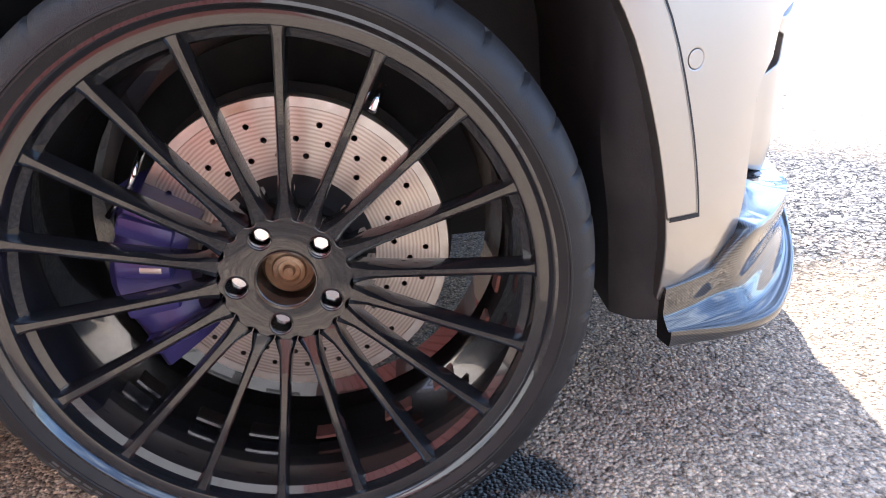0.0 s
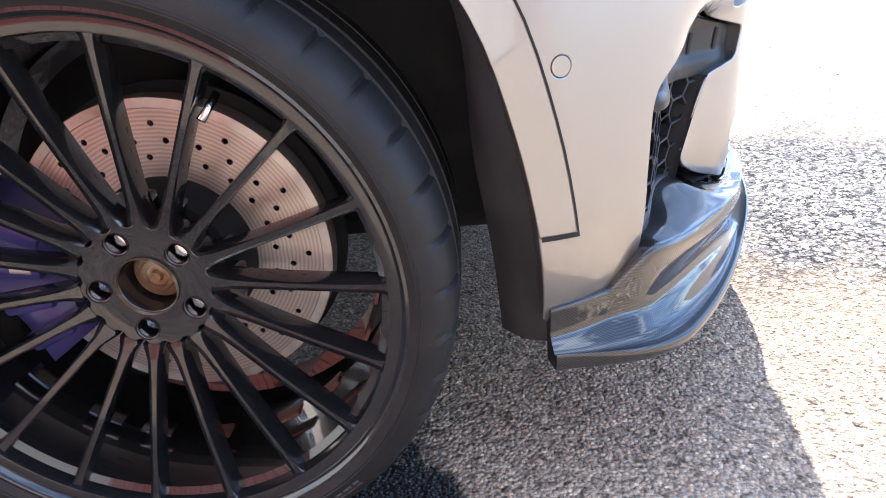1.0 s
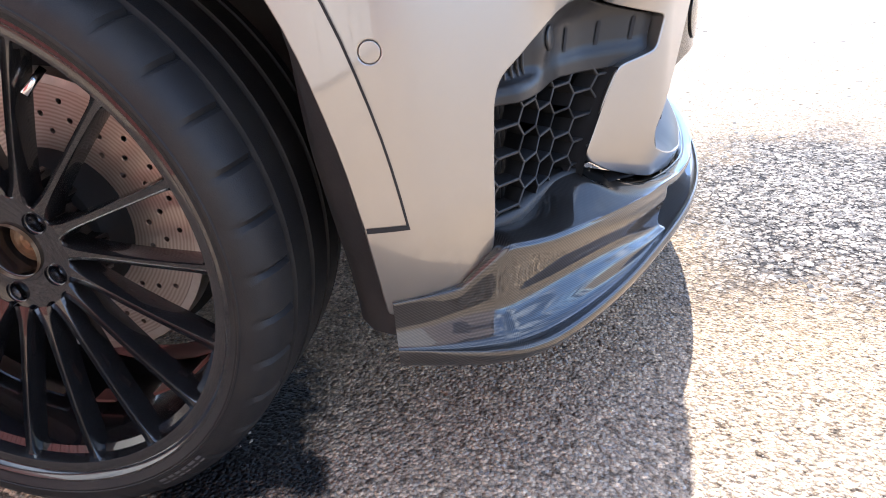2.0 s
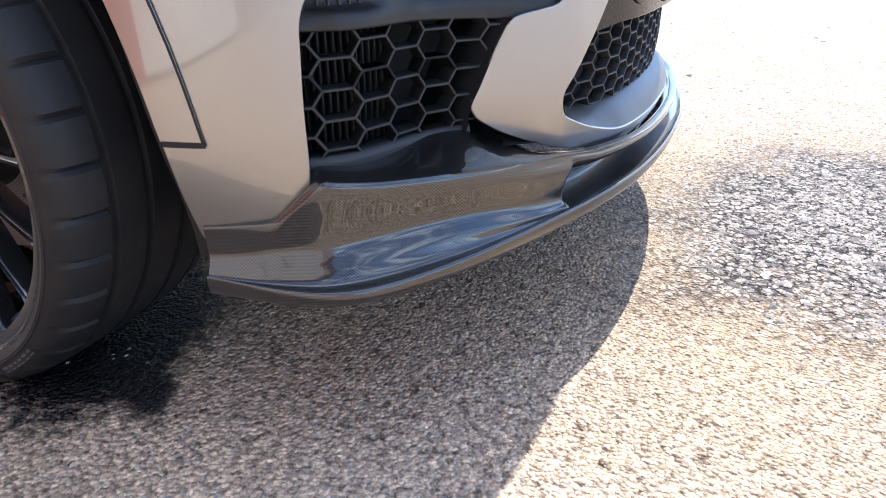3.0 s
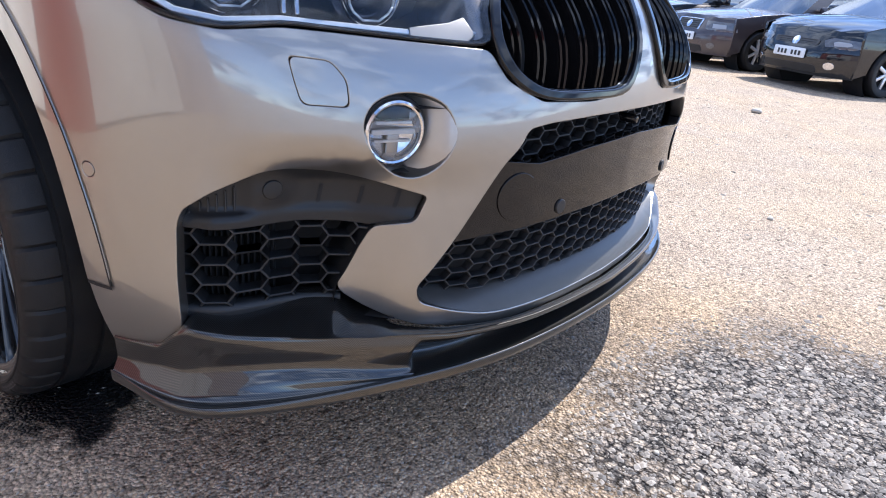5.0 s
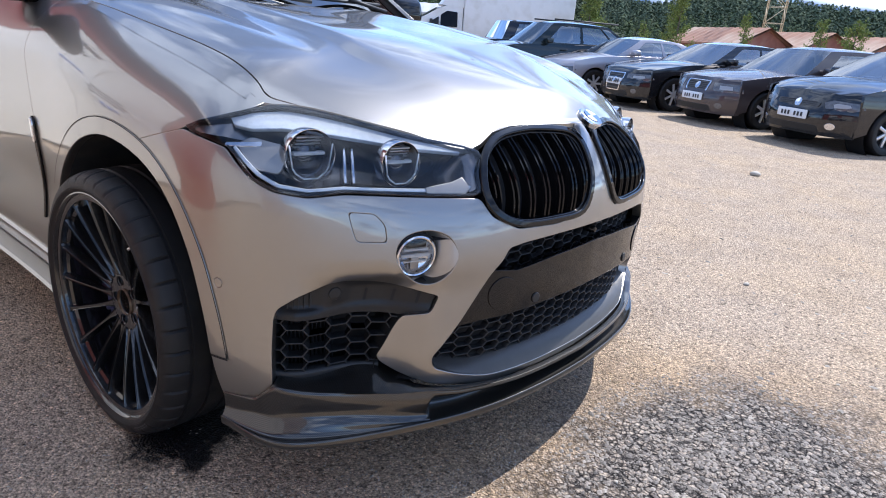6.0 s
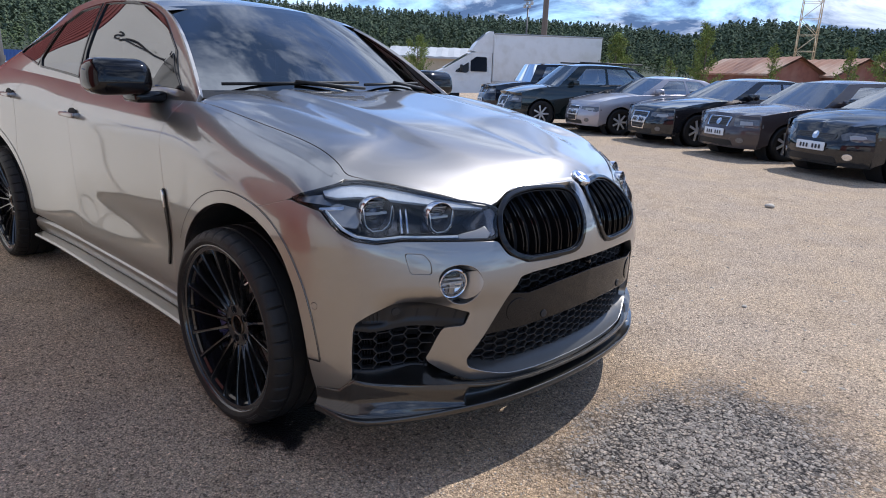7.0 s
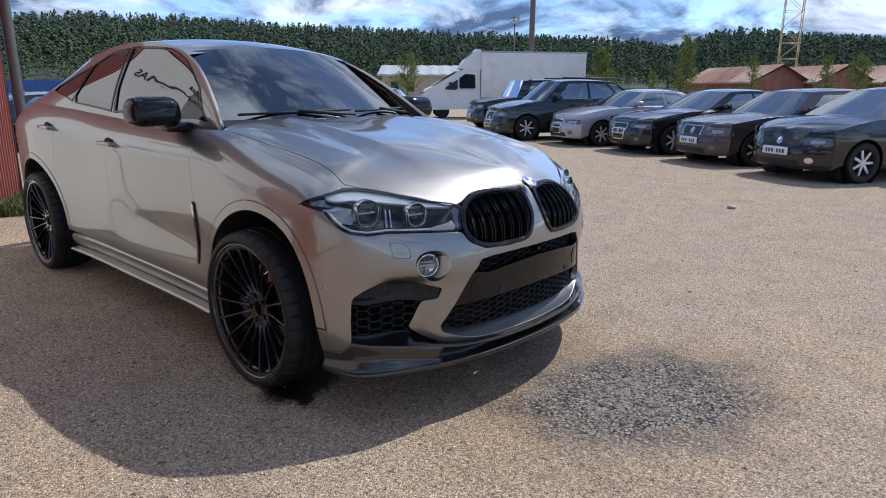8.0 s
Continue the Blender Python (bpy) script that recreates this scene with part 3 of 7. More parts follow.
R_STEPS = [0, 0.012, 0.03, 0.06] + [0.1 + 0.9 * k / 30 for k in range(31)]
hood_rows = np.array([[hood_point(HOOD_END * k / 64 if k else 1e-4, shut(HOOD_END * k / 64) * (1 - r) + r) for r in R_STEPS] for k in range(-64, 65)])
ease = np.array([[0.5 * smooth(0.0, 0.09, r) * smooth(1.15, 0.75, abs(HOOD_END * k / 64)) for r in R_STEPS] for k in range(-64, 65)])[:, :, None]
for _ in range(40):
    mean = hood_rows.copy()
    mean[1:-1] = (hood_rows[:-2] + hood_rows[2:]) / 2
    hood_rows = hood_rows * (1 - ease) + mean * ease
bm = bmesh.new()
sheet(bm, hood_rows)
edge = [[r[0], r[0] - np.array([0, 0, 0.012])] for r in hood_rows]
sheet(bm, edge)
bmesh.ops.remove_doubles(bm, verts=bm.verts, dist=1e-4)
bmesh.ops.recalc_face_normals(bm, faces=bm.faces)
hood = part("hood", bm, PAINT, suv)
# the fender's rolled top between its shoulder and the hood, and the dark shut line
for s in (1, -1):
    bm, gap = bmesh.new(), bmesh.new()
    rows, low = [], []
    for k in range(60):
        a = 0.935 + (1.995 - 0.935) * k / 59
        e = shut(a)
        p, n = plan(a)
        foot = wall(a, float(shoulder_z(a)) - 0.012) + np.array([n[0], -n[1], 0]) * 0.0008
        if a < 1.08:
            foot = hood_point(a, 0) - np.array([0, 0, 0.01])
        row = [foot] + [hood_point(a, max(0.0, e - 0.0095) * r) for r in (0.04, 0.15, 0.3, 0.5, 0.7, 0.85, 0.96, 1.0)]
        row.append(row[-1] - np.array([0, 0, 0.010]))
        rows.append([q * np.array([1, s, 1]) for q in row])
        low.append([(hood_point(a, max(0, e - 0.016)) - np.array([0, 0, 0.007])) * np.array([1, s, 1]), (hood_point(a, e + 0.006) - np.array([0, 0, 0.007])) * np.array([1, s, 1])])
    sheet(bm, rows)
    bmesh.ops.recalc_face_normals(bm, faces=bm.faces)
    part("fender_top", bm, PAINT, suv)
    sheet(gap, low)
    part("shut_line", gap, DARK, suv)
# round badge
bm = lathe(bmesh.new(), [(0, 0.006), (0.03, 0.006), (0.039, 0.005), (0.042, 0.0), (0.04, -0.012), (0, -0.012)], 40, "X")
at = pose(0.872, 0, 0.958, 0, -58, 0) @ Matrix.Diagonal((1, 0.9, 0.9, 1))
bmesh.ops.transform(bm, matrix=at, verts=bm.verts)
badge = part("round_badge", bm, CHROME, suv, "round enamel badge in a bright ring")
for k in range(4):
    bm = bmesh.new()
    vs = [bm.verts.new(at @ Vector((0.0075, 0.027 * math.cos(k * math.pi / 2 + t * math.pi / 16) * (t > -1), 0.027 * math.sin(k * math.pi / 2 + t * math.pi / 16)))) for t in range(9)]
    vs.append(bm.verts.new(at @ Vector((0.0075, 0, 0))))
    bm.faces.new(vs)
    part("badge_quarter", bm, BLUE if k % 2 else WHITE, badge)

# ---- kidney grilles ----
kid = curved(KIDNEY, 4)
for _, m in SIDES:
    frame_out, frame_in = kid, shrunk(kid, 0.94)
    fr = part("kidney_grille", skin("kidney_grille", skin_point, frame_out, [frame_in], step=0.02, depth=0.05, off=0.009, flip=True, mirror=m, round_edge=0.005), GLOSS, suv, "gloss black kidney grille with paired slats")
    inner = part("inner_rim", skin("inner_rim", skin_point, shrunk(kid, 0.93), [shrunk(kid, 0.905)], step=0.02, depth=0.03, off=-0.001, flip=True, mirror=m, round_edge=0.003), GLOSS, fr)
    part("backing", skin("backing", skin_point, shrunk(kid, 0.93), step=0.03, depth=0, off=-0.055, flip=True, mirror=m), DARK, fr)
    for k in range(7):
        for d in (-0.0075, 0.0075):
            a0 = 0.085 + 0.33 * k / 6 + d
            zs = [z for z in np.linspace(0.70, 0.94, 60) if inside(shrunk(kid, 0.925), a0, z)]
            if len(zs) < 8:
                continue
            bm = bmesh.new()
            rows = []
            for j in range(9):
                z = zs[0] + (zs[-1] - zs[0]) * j / 8
                bow = 0.014 * math.sin(math.pi * j / 8)
                row = []
                for da, dn in ((-0.0024, -0.03), (-0.0022, 0.0), (0.0, 0.003), (0.0022, 0.0), (0.0024, -0.03)):
                    p = wall(a0 + da, z)
                    _, n = plan(a0 + da)
                    q = p + np.array([n[0], -n[1], 0]) * (dn - 0.006 + bow)
                    row.append(q * np.array([1, -1, 1]) if m else q)
                rows.append(row)
            sheet(bm, rows)
            bmesh.ops.recalc_face_normals(bm, faces=bm.faces)
            part("slat", bm, GLOSS, fr)

# ---- headlights ----
HOUSING = material("lamp_housing", (0.24, 0.225, 0.22), 0.20, 0.92, vary=0.15, scale=30)
LAMP_LENS = material("projector_glass", (0.10, 0.105, 0.115), 0.04, 0.85, vary=0.3, scale=60, coat=1.0)
STRIP = material("milky_light_strip", (0.74, 0.79, 0.88), 0.14, 0.35, vary=0.2, scale=90, coat=1.0, bump=0.3, bump_scale=160)
head = curved(HEAD, 3)


def squeezed(poly, ka, kz):
    """An outline drawn in towards its middle, by one factor along and another across."""
    ma, mz = sum(p[0] for p in poly) / len(poly), sum(p[1] for p in poly) / len(poly)
    return [(ma + (a - ma) * ka, mz + (z - mz) * kz) for a, z in poly]


for _, m in SIDES:
    s = 1 if m else -1
    hl = part("headlight", skin("headlight", skin_point, head, [squeezed(head, 0.992, 0.965)], step=0.02, depth=0.03, off=0.001, flip=True, mirror=m), GLOSS, suv, "clear slanting headlight with two round projectors")
    lens = part("cover_glass", skin("cover_glass", skin_point, squeezed(head, 0.997, 0.985), step=0.03, depth=0.004, off=0.004, flip=True, mirror=m), LENS, hl)
    lens.visible_shadow = False

    def bowl(a, z):
        p, n = plan(abs(a))
        u = (z - 0.79) / 0.16
        return skin_point(a, z) - np.array([n[0], -n[1], 0]) * (0.012 + 0.085 * max(0, 1 - (2 * u - 1) ** 2) ** 0.5 * smooth(0.46, 0.56, abs(a)) * smooth(1.19, 1.0, abs(a)))
    part("housing", skin("housing", bowl, squeezed(head, 0.99, 0.95), step=0.025, depth=0, flip=True, mirror=m), HOUSING, hl, "dark grey lamp housing")
    for x, w, z, r in ((0.628, 0.745, 0.868, 0.060), (0.752, 0.588, 0.858, 0.052)):
        m2 = pose(x - 0.032, s * w, z, 0, 0, s * 12)
        bm = lathe(bmesh.new(), [(r * 0.97, 0.004), (r * 0.98, 0.010), (r * 1.0, 0.010), (r * 1.02, 0.004), (r * 1.0, -0.022)], 48, "X")
        bmesh.ops.transform(bm, matrix=m2, verts=bm.verts)
        ring = part("projector_ring", bm, CHROME, hl, "satin ring of a projector lamp")
        bm = lathe(bmesh.new(), [(r * 0.98, 0.002), (r * 0.86, -0.016), (r * 0.70, -0.03), (r * 0.60, -0.045)], 48, "X")
        bmesh.ops.transform(bm, matrix=m2, verts=bm.verts)
        part("bezel", bm, HOUSING, ring)
        bm = lathe(bmesh.new(), [(0, 0.004), (r * 0.28, 0.0), (r * 0.5, -0.012), (r * 0.62, -0.034)], 40, "X")
        bmesh.ops.transform(bm, matrix=m2, verts=bm.verts)
        part("projector_lens", bm, LAMP_LENS, ring, "dark glass projector lens")
        bm = bmesh.new()
        box(bm, (-0.012, -r * 0.62, r * 0.02), (0.006, r * 0.62, r * 0.16), 0.003)
        bmesh.ops.transform(bm, matrix=m2, verts=bm.verts)
        part("light_bar", bm, WHITE, ring)
        bm = lathe(bmesh.new(), [(r * 0.70, -0.012), (r * 0.72, -0.006), (r * 0.76, -0.008), (r * 0.77, -0.014)], 48, "X")
        bmesh.ops.transform(bm, matrix=m2, verts=bm.verts)
        part("glow_ring", bm, CHROME, ring)
        bm = bmesh.new()
        bend = [Vector((0.012, r * 0.80 * math.cos(radians(q)), r * 0.80 * math.sin(radians(q)) - 0.004)) for q in (205, 222, 250, 290, 318, 335)]
        bend = [Vector((0.012, -r * 0.86, r * 0.45))] + bend + [Vector((0.012, r * 0.86, r * 0.45))]
        for p, q in zip(bend, bend[1:]):
            rod(bm, p, q, 0.0019, n=8)
        bmesh.ops.transform(bm, matrix=m2, verts=bm.verts)
        part("light_guide", bm, STRIP, ring, "clear angular light guide round the projector")
        bm = bmesh.new()
        for k in range(4):
            box(bm, (-0.02 + 0.004 * k, -r * 0.5, r * (0.26 + 0.13 * k)), (-0.008 + 0.004 * k, r * 0.5, r * (0.33 + 0.13 * k)), 0.0015)
        bmesh.ops.transform(bm, matrix=m2, verts=bm.verts)
        part("cooling_ribs", bm, SATIN, ring)
    bar = skin("light_strip", skin_point, [(1.10, 0.940), (1.05, 0.952), (0.96, 0.959), (0.854, 0.949), (0.72, 0.928), (0.6, 0.907), (0.49, 0.889), (0.49, 0.885), (0.6, 0.893), (0.72, 0.907), (0.86, 0.922), (0.96, 0.928), (1.03, 0.924), (1.08, 0.929)], step=0.02, depth=0.01, off=-0.006, flip=True, mirror=m)
    part("light_strip", bar, STRIP, hl)
    bar = skin("lower_strip", skin_point, [(0.49, 0.812), (0.51, 0.824), (0.55, 0.818), (0.60, 0.810), (0.73, 0.814), (0.80, 0.816), (0.88, 0.808), (0.945, 0.815), (0.99, 0.836), (1.06, 0.888), (1.057, 0.8905), (0.987, 0.840), (0.942, 0.819), (0.88, 0.8115), (0.80, 0.8195), (0.73, 0.8175), (0.60, 0.8140), (0.56, 0.822), (0.51, 0.829), (0.48, 0.816)], step=0.02, depth=0.01, off=-0.012, flip=True, mirror=m)
    part("lower_strip", bar, STRIP, hl)
    for lo, hi, off in (((1.09, 0.893), (1.0, 0.899), -0.02), ((0.985, 0.872), (0.93, 0.878), -0.03)):
        blade = skin("bright_blade", skin_point, [lo, (lo[0], lo[1] + 0.006), (hi[0], hi[1] + 0.008), hi], step=0.02, depth=0.012, off=off, flip=True, mirror=m)
        part("bright_blade", blade, CHROME, hl)
    for a0 in (0.792, 0.772):
        fin = skin("bright_fin", skin_point, [(a0, 0.835), (a0 + 0.0035, 0.835), (a0 + 0.0075, 0.905), (a0 + 0.004, 0.905)], step=0.02, depth=0.02, off=-0.03, flip=True, mirror=m)
        part("bright_fin", fin, CHROME, hl)
    cheek = skin("side_reflector", skin_point, rounded([(0.945, 0.845), (0.93, 0.90), (1.03, 0.915), (1.06, 0.90), (1.0, 0.853)], 0.012), step=0.02, depth=0.006, off=-0.022, flip=True, mirror=m)
    part("side_reflector", cheek, SATIN, hl, "satin side reflector")
    wedge = skin("corner_reflector", skin_point, [(0.485, 0.812), (0.50, 0.835), (0.53, 0.826), (0.60, 0.816), (0.60, 0.806), (0.50, 0.803)], step=0.02, depth=0.006, off=-0.010, flip=True, mirror=m)
    part("corner_reflector", wedge, SATIN, hl)


# ---- grilles ----
def honeycomb(name, surf, outline, pitch, tall, rib=0.006, depth=0.02, mat=PLASTIC, parent=None, mirror=False):
    """A moulded honeycomb of long hexagons in the outline."""
    bm = bmesh.new()
    us, vs = [p[0] for p in outline], [p[1] for p in outline]
    done = {}

    def bar(p, q):
        if not (inside(outline, *p) or inside(outline, *q)):
            return
        key = tuple(sorted(((round(p[0], 4), round(p[1], 4)), (round(q[0], 4), round(q[1], 4)))))
        if key in done:
            return
        done[key] = 1
        d = np.array(q) - np.array(p)
        L = np.hypot(*d)
        d = d / L
        c = np.array([-d[1], d[0]]) * rib / 2
        rows = []
        for end in (np.array(p) - d * rib * 0.3, np.array(q) + d * rib * 0.3):
            row = []
            for o, h in ((-1, -depth), (-1, -0.001), (-0.5, 0), (0.5, 0), (1, -0.001), (1, -depth)):
                row.append(surf(*(end + c * o), h) * (np.array([1, -1, 1]) if mirror else 1))
            rows.append(row)
        sheet(bm, rows)
    nu, nv = int((max(us) - min(us)) / pitch) + 3, int((max(vs) - min(vs)) / tall) + 3
    for i in range(-1, nu):
        for j in range(-1, nv):
            cx, cy = min(us) + pitch * i, min(vs) + tall * (j + 0.5 * (i % 2))
            k = pitch * 0.37
            pts = [(cx - k - pitch * 0.0, cy - tall / 2), (cx + k, cy - tall / 2), (cx + pitch - k, cy), (cx + k, cy + tall / 2), (cx - k, cy + tall / 2), (cx - pitch + k, cy)]
            for a, b in zip(pts, pts[1:] + pts[:1]):
                bar(a, b)
    bmesh.ops.recalc_face_normals(bm, faces=bm.faces)
    return part(name, bm, mat, parent)


def sunk(base):
    def at(a, z, h=0.0):
        p, n = plan(abs(a))
        return skin_point(a, z) + np.array([n[0], -n[1] * (1 if a >= 0 else -1), 0]) * (h - base(a, z))
    return at


# outer intakes: blade on top, honeycomb below, ducts behind
deep = sunk(lambda a, z: 0.030 - 0.016 * smooth(0.88, 0.72, abs(a)))
blade_at = sunk(lambda a, z: 0.020 + 0.016 * smooth(0.835, 0.875, abs(a)) * smooth(0.515, 0.53, z) - 0.006 * smooth(0.535, 0.512, z) * smooth(0.93, 0.90, abs(a)) - 0.010 * math.exp(-((abs(a) - 0.815) / 0.028) ** 2 - ((z - 0.556) / 0.022) ** 2))
for _, m in SIDES:
    mir = np.array([1, -1, 1]) if m else np.array([1, 1, 1])
    blade = part("intake_blade", skin("intake_blade", lambda a, z: blade_at(a, z), [(0.952, 0.506), (0.948, 0.536), (0.90, 0.567), (0.832, 0.595), (0.794, 0.601), (0.728, 0.595), (0.564, 0.558), (0.582, 0.513), (0.646, 0.499), (0.80, 0.505)], step=0.0125, depth=0.03, flip=True, mirror=m, round_edge=0.003), SATIN_BLACK, suv, "satin black blade across the intake")
    for a in (0.735, 0.662, 0.604):
        part("slot", skin("slot", lambda u, v: blade_at(u, v), rounded([(a + 0.001, 0.561), (a - 0.006, 0.561), (a + 0.001, 0.530), (a + 0.008, 0.530)], 0.003), step=0.02, depth=0.0, off=0.0015, flip=True, mirror=m), DARK, blade)
    part("sensor", skin("sensor", lambda u, v: blade_at(u, v), [(0.815 + 0.013 * math.cos(t * math.pi / 8), 0.560 + 0.013 * math.sin(t * math.pi / 8)) for t in range(16)], step=0.01, depth=0.004, off=0.003, flip=True, mirror=m), SATIN_BLACK, blade)
    for k in range(5):
        a = 0.925 - 0.013 * k
        bm = bmesh.new()
        sheet(bm, [[blade_at(a + da, z, h) * mir for da, h in ((-0.0012, -0.002), (-0.0012, 0.005), (0.0012, 0.005), (0.0012, -0.002))] for z in (0.528, 0.5360, 0.543 + 0.0055 * k)])
        part("cooling_fin", bm, PLASTIC, blade)
    mesh_area = [(0.955, 0.335), (0.955, 0.51), (0.646, 0.504), (0.665, 0.46), (0.70, 0.36)]
    g = honeycomb("intake_grille", deep, mesh_area, 0.0525, 0.0345, 0.0038, 0.03, PLASTIC, suv, m)
    bm = bmesh.new()
    foot = [[deep(a, z, h) * mir for z, h in ((0.362, -0.03), (0.362, 0.001), (0.352, 0.003), (0.330, 0.003))] for a in np.linspace(0.958, 0.692, 12)]
    sheet(bm, foot)
    part("grille_foot", bm, PLASTIC, g)
    for k in range(13):
        a = 0.945 - 0.0105 * k
        bm = bmesh.new()
        sheet(bm, [[deep(a + da, z, h) * mir for da, h in ((0, -0.06), (0, -0.034), (-0.003, -0.034), (-0.003, -0.06))] for z in (0.34, 0.42, 0.505)])
        part("radiator_fin", bm, SATIN_BLACK, g)
    bm = bmesh.new()
    rows = [[deep(a, z, h) * mir for z, h in ((0.60, 0.012), (0.60, -0.10), (0.33, -0.10), (0.33, 0.02))] for a in np.linspace(0.97, 0.60, 14)]
    sheet(bm, rows)
    part("duct", bm, DARK, g)
    # side cheeks that close the intake
    for line in ([(0.956, 0.335), (0.957, 0.43), (0.953, 0.515)], [(0.646, 0.4985), (0.6665, 0.46), (0.7025, 0.39), (0.708, 0.345)]):
        bm = bmesh.new()
        rows = [[skin_point(a, z) * mir + 0.0, deep(a, z, 0.004) * mir, deep(a + (0.008 if a < 0.8 else -0.004), z, -0.02) * mir, deep(a + (0.012 if a < 0.8 else -0.008), z, -0.10) * mir][0 if a < 0.8 else 1:] for a, z in line]
        sheet(bm, rows)
        part("cheek", bm, SATIN_BLACK, g)

# centre opening: upper mesh, number plate carrier, lower mesh, satin floor
c_deep = sunk(lambda a, z: 0.045)
p_at = sunk(lambda a, z: 0.006)
up_area = both([(0, 0.684), (0.2, 0.682), (0.33, 0.677), (0.385, 0.668), (0.40, 0.64), (0.43, 0.61), (0.35, 0.593), (0, 0.618)])
upper = honeycomb("upper_grille", c_deep, up_area, 0.047, 0.027, 0.0035, 0.02, PLASTIC, suv)
low_area = both([(0, 0.505), (0.2, 0.498), (0.44, 0.49), (0.515, 0.47), (0.573, 0.395), (0.56, 0.37), (0.46, 0.352), (0, 0.352)])
lower = honeycomb("lower_grille", c_deep, low_area, 0.047, 0.027, 0.0035, 0.02, PLASTIC, suv)
carrier = part("plate_carrier", skin("plate_carrier", lambda a, z: p_at(a, z), both([(0, 0.622), (0.2, 0.613), (0.345, 0.598), (0.425, 0.608), (0.44, 0.585), (0.513, 0.472), (0.44, 0.482), (0.2, 0.492), (0, 0.497)]), step=0.03, depth=0.03, flip=True), GLOSS, suv, "gloss black empty number plate carrier")
for s in (1, -1):
    disc = [(s * (0.385 + 0.043 * math.cos(t * math.pi / 16)), 0.545 + 0.043 * math.sin(t * math.pi / 16)) for t in range(32)]
    part("tow_cover", skin("tow_cover", lambda a, z: p_at(a, z), disc, step=0.02, depth=0.004, off=0.003, flip=True, round_edge=0.0015), GLOSS, carrier)
    disc = [(s * (0.262 + 0.012 * math.cos(t * math.pi / 8)), 0.51 + 0.012 * math.sin(t * math.pi / 8)) for t in range(16)]
    part("parking_sensor", skin("parking_sensor", lambda a, z: p_at(a, z), disc, step=0.01, depth=0.004, off=0.004, flip=True), PLASTIC, carrier)
part("chrome_line", skin("chrome_line", lambda a, z: p_at(a, z), both([(0, 0.626), (0.2, 0.617), (0.345, 0.602), (0.425, 0.612), (0.425, 0.608), (0.345, 0.598), (0.2, 0.613), (0, 0.622)]), step=0.02, depth=0.006, off=0.003, flip=True, round_edge=0.001), GLOSS, carrier)
bm = bmesh.new()
rows = []
for k in range(-40, 41):
    a = 0.572 * k / 40
    b = abs(a)
    z0 = float(np.interp(b, [0, 0.27, 0.41, 0.50, 0.565, 0.573], [0.305, 0.305, 0.312, 0.335, 0.362, 0.395]))
    z1 = float(np.interp(b, [0, 0.46, 0.56, 0.573], [0.352, 0.352, 0.372, 0.40]))
    rows.append([sunk(lambda a, z: 0.0)(a if k else 1e-4, z0), sunk(lambda a, z: 0.012)(a if k else 1e-4, z0 + (z1 - z0) * 0.35), c_deep(a if k else 1e-4, z1, 0.0), c_deep(a if k else 1e-4, z1 + 0.004, -0.03)])
sheet(bm, rows)
part("opening_floor", bm, FLOOR_SATIN, suv, "satin grey lower edge of the opening")
bm = bmesh.new()
rows = [[c_deep(a if abs(a) > 1e-4 else 1e-4, z, h) for z, h in ((0.70, 0.04), (0.70, -0.05), (0.33, -0.05))] for a in np.linspace(-0.60, 0.60, 40)]
sheet(bm, rows)
part("radiator_backing", bm, DARK, suv)
bm = lathe(bmesh.new(), [(0, 0.008), (0.007, 0.006), (0.010, 0.0), (0.010, -0.05)], 20, "X", (0.935, 0, 0.652))
part("front_camera", bm, GLOSS, suv)

# ---- carbon lip ----
lip_top = lambda b: np.interp(b, [0, 0.3, 0.5, 0.59, 0.68, 0.78, 0.88, 0.945, 0.965, 1.0, 1.10], [0.289, 0.292, 0.302, 0.315, 0.323, 0.329, 0.336, 0.345, 0.328, 0.294, 0.289])
lip_low = spline([0, 0.3, 0.59, 0.74, 0.86, 0.945, 1.02, 1.10], [0.262, 0.258, 0.247, 0.266, 0.265, 0.258, 0.252, 0.25])
lip_edge = spline([0, 0.13, 0.44, 0.6, 0.74, 0.86, 0.95, 1.02, 1.10], [0.254, 0.253, 0.246, 0.238, 0.231, 0.224, 0.222, 0.226, 0.236])


